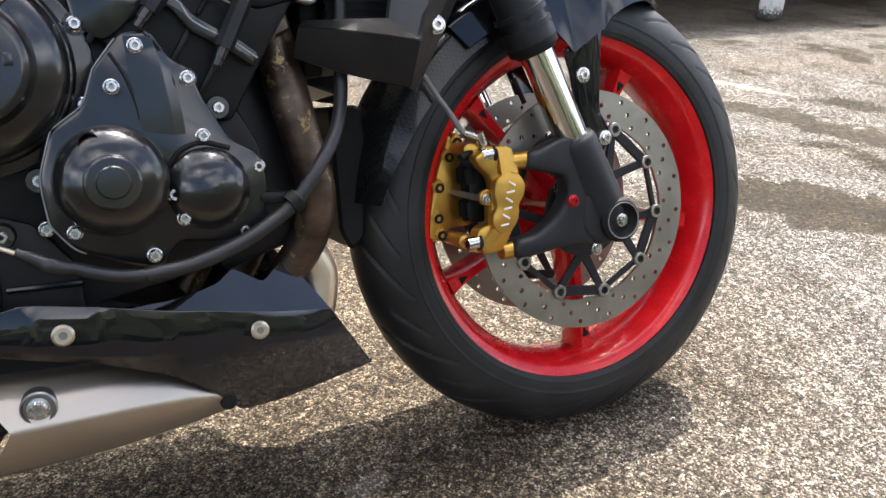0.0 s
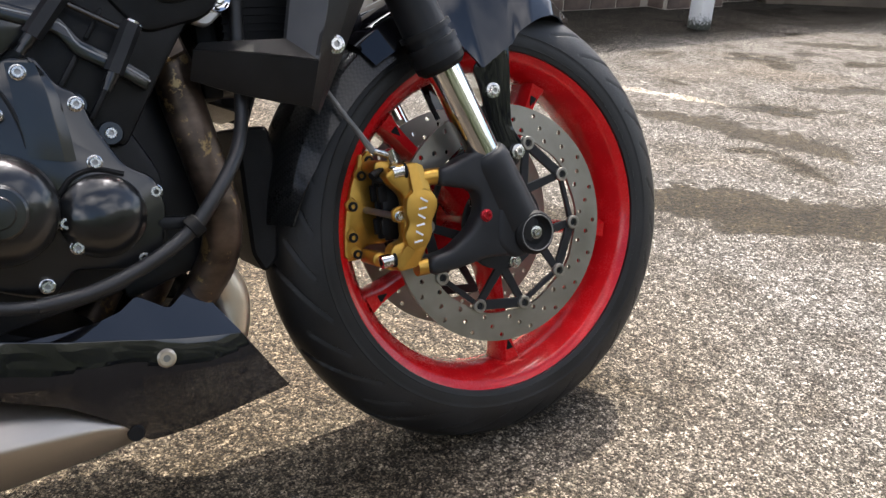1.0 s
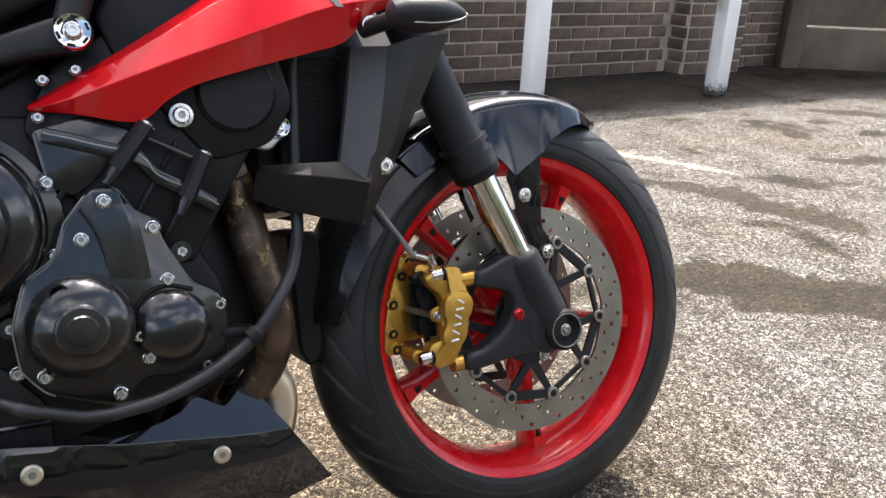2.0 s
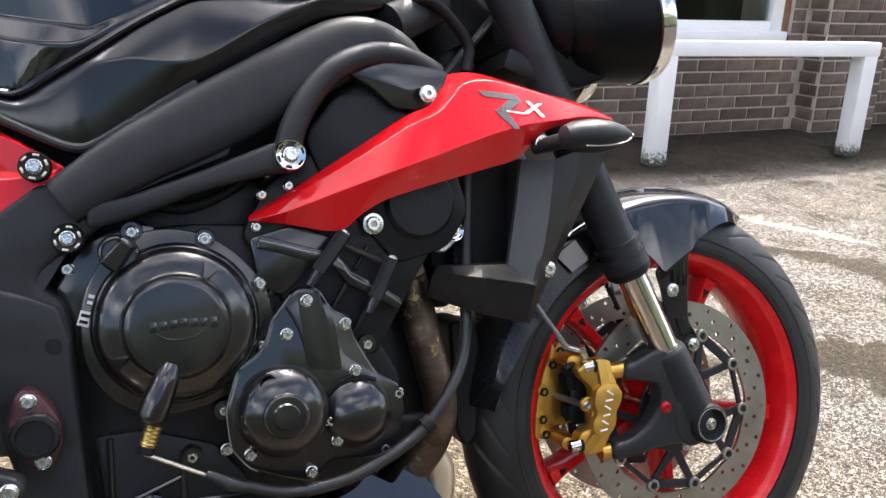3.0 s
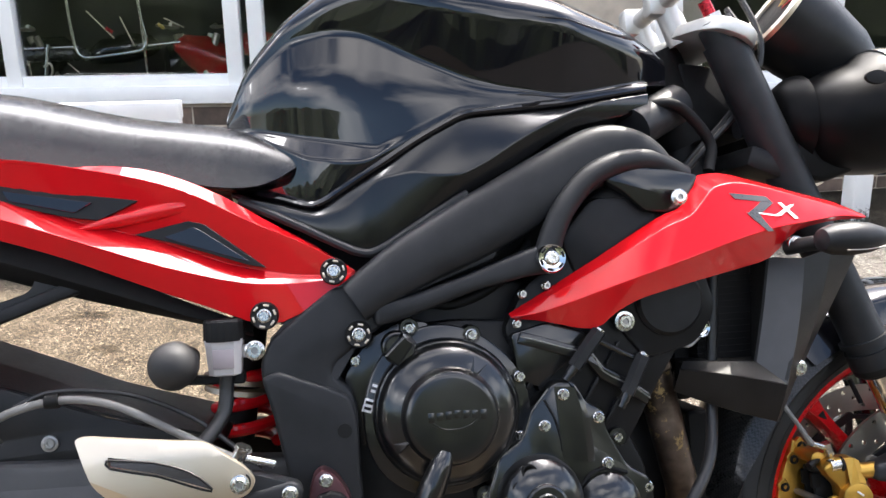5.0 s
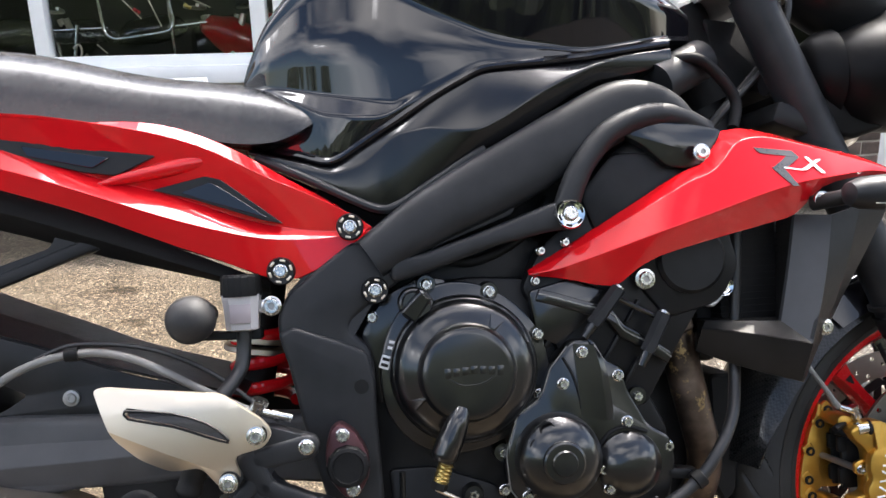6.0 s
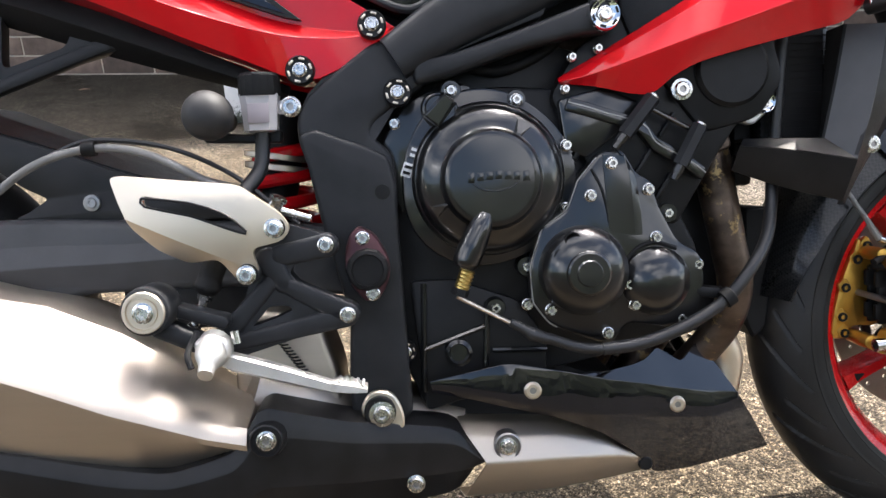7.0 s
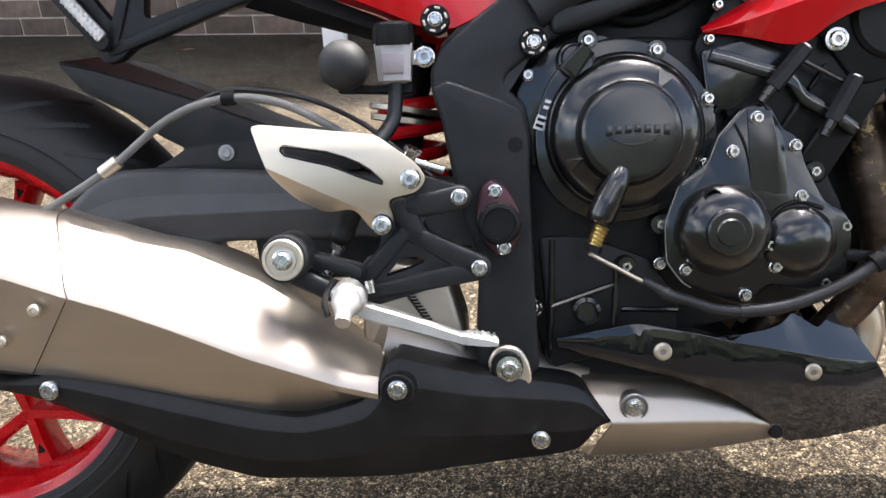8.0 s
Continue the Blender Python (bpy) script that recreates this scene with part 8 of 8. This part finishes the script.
def showroom_bike(x, y, turn, paint, label):
    """A parked motorcycle in the dim showroom: wheels, tank, seat and fairing."""
    b = thing("showroom_motorcycle", label, "motorcycle", pose(x, y, 0, 0, 0, turn), group="motorcycles in the showroom")
    for wx in (-0.68, 0.70):
        part("wheel", lathe([(0.21, -0.05), (0.28, -0.055), (0.305, 0.0), (0.28, 0.055), (0.21, 0.05), (0.19, 0.0), (0.21, -0.05)], wx, 0.305, 28, False), RUBBER, b)
    part("engine", box((0.02, 0, 0.46), (0.46, 0.34, 0.36), 0.04), ENGINE_MATT, b)
    part("fuel_tank", loft([[(px, w * math.cos(a), pz + h * math.sin(a)) for a in (2 * math.pi * i / 16 for i in range(16))] for px, pz, w, h in ((-0.18, 0.80, 0.07, 0.04), (-0.10, 0.83, 0.13, 0.09), (0.10, 0.86, 0.15, 0.11), (0.26, 0.87, 0.12, 0.08), (0.32, 0.87, 0.05, 0.03))]), paint, b)
    part("seat", box((-0.42, 0, 0.82), (0.50, 0.24, 0.09), 0.035), SEAT_SKIN, b)
    part("fairing", loft([[(px, w * math.cos(a), pz + h * math.sin(a)) for a in (2 * math.pi * i / 16 for i in range(16))] for px, pz, w, h in ((0.36, 0.70, 0.16, 0.16), (0.52, 0.76, 0.17, 0.18), (0.68, 0.84, 0.12, 0.11), (0.76, 0.86, 0.04, 0.03))]), paint, b)
    part("fork", merge(rod((0.70, -0.10, 0.30), (0.46, -0.10, 0.95), 0.025), rod((0.70, 0.10, 0.30), (0.46, 0.10, 0.95), 0.025)), PALE_STEEL, b)
    part("handlebar", tube([(0.36, -0.36, 1.02), (0.44, -0.16, 1.0), (0.44, 0.16, 1.0), (0.36, 0.36, 1.02)], 0.013, 10), PALE_STEEL, b)
    return b


showroom_bike(-2.30, 5.55, 18, GLOSS_BLACK, "black motorcycle parked inside the dim showroom behind a rack")
showroom_bike(-1.15, 5.75, -160, RED, "red motorcycle parked inside the dim showroom beside the wall")
showroom_bike(-3.35, 5.60, 30, GLOSS_BLACK, "black motorcycle parked inside the dim showroom")


def wall_base(angle, at):
    return Matrix.Translation((at[0], at[1], 0)) @ Matrix.Rotation(radians(angle), 4, "Z")


def brick_run(parent, mesh, half, x0, x1, z0, rows, course, length, gaps=(), y=0.0):
    """Courses of half-bond bricks as objects on shared meshes; gaps are (x0, x1, z0, z1) openings."""
    for k in range(rows):
        z = z0 + k * course
        x = x0 - (length / 2 if k % 2 else 0)
        while x < x1:
            a, b = max(x, x0), min(x + length, x1)
            if b - a > length * 0.3 and not any(a < g1 and b > g0 and z + course > h0 + 0.01 and z < h1 - 0.01 for g0, g1, h0, h1 in gaps):
                whole = b - a > length * 0.9
                me = mesh if whole else half
                ob = new("brick", me)
                ob.parent = parent
                sx = 1.0 if whole else (b - a) / (length / 2)
                ob.matrix_basis = Matrix.Translation(((a + b) / 2, y + 0.002 * noise.noise(Vector((x * 7, z * 9, 1))), z + course / 2)) @ Matrix.Diagonal((min(sx, 1.25), 1, 1, 1))
            x += length


def brick_mesh(name, l, h, d, joint=0.011):
    bm = box((0, 0, 0), (l - joint, d, h - joint), 0.003, None, 1)
    me = bpy.data.meshes.new(name)
    bm.to_mesh(me)
    bm.free()
    me.materials.append(BRICK)
    return me


# building beyond the motorcycle: a left wing and a right wing that meet at a shallow angle
LW = wall_base(-9.5, (-2.712, 4.14))
RW = wall_base(4.4, (2.424, 3.48))


def plain_wall(name, m, x0, x1, z0, z1, y0, y1, material, label, gaps=()):
    """A wall slab in the wall's own metres, left open at the gaps."""
    cuts = sorted({x0, x1, *(g[0] for g in gaps), *(g[1] for g in gaps)})
    bits = []
    for a, b in zip(cuts, cuts[1:]):
        spans = [(z0, z1)]
        for g0, g1, h0, h1 in gaps:
            if g0 < b - 1e-6 and g1 > a + 1e-6:
                spans = [(z0, h0), (h1, z1)]
        for c, d in spans:
            if d - c > 0.001:
                bits.append(box(((a + b) / 2, (y0 + y1) / 2, (c + d) / 2), (b - a, y1 - y0, d - c), 0))
    ob = part(name, moved(merge(*bits), m), material, None, "", 0)
    return tagged(ob, label, "wall", kind="structure")


def window(name, m, x0, x1, z0, z1, mull, label, sill=0.10):
    """A white casement: jambs, head, sill band, glass panes, with a mullion at each x in mull."""
    w = thing(name, label, "window", m, kind="structure")
    xs = [x0, *mull, x1]
    for x in xs:
        part("window_frame", box((x, -0.01, (z0 + z1) / 2), (0.085, 0.075, z1 - z0), 0.006), WHITE_PAINT, w)
    for a, b in zip(xs, xs[1:]):
        part("window_frame", box(((a + b) / 2, -0.006, z0 + 0.035), (b - a - 0.085, 0.066, 0.07), 0.006), WHITE_PAINT, w)
        part("window_frame", box(((a + b) / 2, -0.006, z1 - 0.035), (b - a - 0.085, 0.066, 0.07), 0.006), WHITE_PAINT, w)
        pane = part("pane", box(((a + b) / 2, 0.004, (z0 + z1) / 2), (b - a - 0.08, 0.006, z1 - z0 - 0.13), 0), WINDOW_GLASS, w)
        pane.visible_shadow = False
    part("window_sill", box(((x0 + x1) / 2, -0.030, z0 - sill / 2 + 0.01), (x1 - x0 + 0.12, 0.12, sill), 0.008), WHITE_PAINT, w, "white painted sill band")
    return w


l_gap = [(-2.35, 3.20, 0.62, 2.05)]
r_gap = [(-1.45, 0.72, 0.60, 2.05)]
W1 = plain_wall("wall_west", LW, -9.0, 4.05, 0.0, 2.72, -0.043, 0.30, MORTAR, "dark brown brick wall with pale mortar joints", l_gap)
W2 = plain_wall("wall_east", RW, -1.15, 2.45, 0.0, 2.32, -0.043, 0.30, MORTAR, "dark brown brick wall with pale mortar joints", r_gap)
window("window_1", LW, -2.35, 3.20, 0.66, 2.05, (-0.95, 0.22, 1.47, 1.60), "large white-framed shop window")
window("window_2", RW, -1.45, 0.70, 0.63, 2.05, (-0.40,), "white-framed window beside a brick pier")
part("reveal", moved(box((0.775, 0.0, 1.33), (0.05, 0.10, 1.42), 0.004), RW), WOOD_BROWN, None).name = "trim"
tagged(bpy.data.objects["trim"], "brown window reveal", "trim", kind="structure")
def unseen_roof(m, x0, x1, eave, back):
    """Unseen steep roof, overhanging at the eaves, added over one wing to darken reflections."""
    rise = back * math.tan(radians(42))
    bm = loft([[(x, -0.22, eave), (x, back, eave + rise + 0.2), (x, back + 0.15, eave + rise), (x, back + 0.1, eave), (x, 0.30, eave + 0.02)] for x in (x0, x1)])
    return moved(bm, m)


tagged(part("roof", merge(unseen_roof(LW, -9.1, 4.1, 2.73, 4.6), unseen_roof(RW, -1.2, 2.5, 2.33, 4.6)), BRICK, None, "", 0), "steep dark roof added out of view on the shop building", "roof", kind="structure")
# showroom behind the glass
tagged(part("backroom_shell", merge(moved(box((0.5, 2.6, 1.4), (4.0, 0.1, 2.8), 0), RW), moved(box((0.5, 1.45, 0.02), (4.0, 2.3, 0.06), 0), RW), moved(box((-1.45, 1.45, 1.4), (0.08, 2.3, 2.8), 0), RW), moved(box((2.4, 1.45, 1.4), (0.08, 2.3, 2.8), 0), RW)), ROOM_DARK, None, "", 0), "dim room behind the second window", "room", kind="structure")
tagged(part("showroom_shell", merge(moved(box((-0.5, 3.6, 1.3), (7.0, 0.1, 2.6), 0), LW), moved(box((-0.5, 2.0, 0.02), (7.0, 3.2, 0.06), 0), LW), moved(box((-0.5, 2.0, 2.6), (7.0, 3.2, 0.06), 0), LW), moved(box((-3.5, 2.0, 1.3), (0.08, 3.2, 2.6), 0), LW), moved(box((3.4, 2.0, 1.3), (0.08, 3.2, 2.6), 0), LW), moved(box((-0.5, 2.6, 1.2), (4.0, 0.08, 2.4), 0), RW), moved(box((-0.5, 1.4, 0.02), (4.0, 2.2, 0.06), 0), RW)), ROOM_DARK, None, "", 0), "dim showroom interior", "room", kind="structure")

# pier right of the second window
PIER = plain_wall("wall_pier", RW, 0.98, 1.55, 0.0, 2.32, -0.203, -0.046, MORTAR, "projecting brick pier")
L_BRICK, L_HALF = brick_mesh("brick_west", 0.315, 0.110, 0.10), brick_mesh("brick_west_half", 0.158, 0.110, 0.10)
R_BRICK, R_HALF = brick_mesh("brick_east", 0.228, 0.078, 0.10), brick_mesh("brick_east_half", 0.114, 0.078, 0.10)


def fence():
    """Brown concrete panel fence: posts with panels between, at the far side of the yard."""
    f = thing("fence", "brown stained concrete panel fence", "fence", Matrix.Translation((4.52, 3.52, 0)) @ Matrix.Rotation(radians(-28), 4, "Z"), kind="structure")
    for i in range(4):
        part("post", box((i * 1.8 + 0.07, 0, 0.95), (0.14, 0.16, 1.9), 0.01), CONCRETE, f)
        part("gravel_board", box((i * 1.8 + 0.97, 0.01, 0.148), (1.66, 0.08, 0.300), 0.008), CONCRETE, f)
        for k in range(3):
            part("panel", box((i * 1.8 + 0.97, 0.01, 0.600 + k * 0.58), (1.66, 0.06, 0.570), 0.008), CONCRETE, f)
    return f


fence()


def barrier(label, x0, x1, y, h, posts):
    """A white timber knee rail: square posts with a cross beam."""
    b = thing("barrier", label, "barrier", Matrix.Translation((0, y, 0)), "knee rails before the shop")
    for x in posts:
        part("post", box((x, 0, h / 2 - 0.005), (0.095, 0.095, h - 0.01), 0.006), POST_PAINT, b)
    part("beam", box(((x0 + x1) / 2, 0, h - 0.035), (x1 - x0 + 0.002, 0.099, 0.075), 0.006), WHITE_PAINT, b)
    return b


barrier("white painted timber knee rail standing before the wall", 1.710, 3.115, 2.69, 0.630, (1.762, 3.060))
barrier("white painted timber knee rail standing before the window", -3.20, -1.380, 2.69, 0.675, (-3.15, -1.432))

# the yard is closed on the near side by a tall clipped hedge, seen only mirrored in the paint
hedge_bits = bmesh.new()
n = 90
rows = []
for k, (dy, z) in enumerate(((0.0, 0.0), (0.25, 0.4), (0.30, 0.9), (0.28, 1.5), (0.1, 2.0), (-0.5, 2.3), (-1.4, 2.2), (-1.6, 0.0))):
    rows.append([hedge_bits.verts.new((-22 + 44 * i / n, -9.5 + dy + 0.5 * noise.noise(Vector((i * 0.45, k * 0.9, 3.0))), max(0.0, z * float(np.interp(i, (40, 56), (1.15, 1.9))) + (0.6 * noise.noise(Vector((i * 0.37, k * 0.6, 9.0))) if z > 0.1 else 0.0)))) for i in range(n + 1)])
for p, q in zip(rows, rows[1:]):
    for i in range(n):
        hedge_bits.faces.new((p[i], p[i + 1], q[i + 1], q[i]))
tagged(part("hedge", hedge_bits, HEDGE_GREEN, None, "", 0), "dark green hedge closing the yard", "hedge", kind="structure")

# small things on the ground
tagged(part("meter_box", moved(box((2.26, -0.045, 0.065), (0.085, 0.09, 0.13), 0.008), RW), WHITE_PAINT, None), "small white box at the foot of the wall", "box")


def leaf(x, y, turn):
    bm = bmesh.new()
    pts = [(-0.035, 0.0), (-0.018, 0.016), (0.0, 0.020), (0.016, 0.012), (0.036, 0.0), (0.014, -0.013), (-0.004, -0.018), (-0.020, -0.012)]
    vs = [bm.verts.new((a, b, 0.004 + 0.25 * abs(b))) for a, b in pts]
    mid = bm.verts.new((0, 0, 0.008))
    for i in range(len(vs)):
        bm.faces.new((vs[i], vs[(i + 1) % len(vs)], mid))
    bmesh.ops.solidify(bm, geom=list(bm.faces), thickness=0.001)
    ob = part("fallen_leaf", bm, WOOD_BROWN, None)
    ob.matrix_basis = pose(x, y, 0.002, 0, 0, turn)
    return tagged(ob, "dry brown fallen leaf on the ground", "leaf", "fallen leaves")


leaf(-2.40, 3.55, 20)

# bricks of both wings and of the pier
brick_run(W1, L_BRICK, L_HALF, -3.2, 3.9, 0.004, 6, 0.110, 0.315, l_gap)
brick_run(W2, R_BRICK, R_HALF, -1.15, 0.955, 0.0, 8, 0.078, 0.228, r_gap)
brick_run(W2, R_BRICK, R_HALF, 1.57, 2.44, 0.0, 12, 0.078, 0.228)
brick_run(W2, R_BRICK, R_HALF, 0.83, 0.955, 0.624, 10, 0.078, 0.228)
brick_run(PIER, R_BRICK, R_HALF, 0.985, 1.545, 0.0, 12, 0.078, 0.228, y=-0.16)
for w in (W1,):
    for ob in w.children:
        ob.matrix_basis = LW @ ob.matrix_basis
for k in range(12):
    ob = new("brick", R_HALF)
    ob.parent = PIER
    ob.matrix_basis = Matrix.Translation((1.012, -0.130 if k % 2 else -0.110, 0.039 + k * 0.078)) @ Matrix.Rotation(radians(90), 4, "Z") @ Matrix.Diagonal((1.3, 0.8, 1, 1))
for w in (W2, PIER):
    for ob in w.children:
        ob.matrix_basis = RW @ ob.matrix_basis
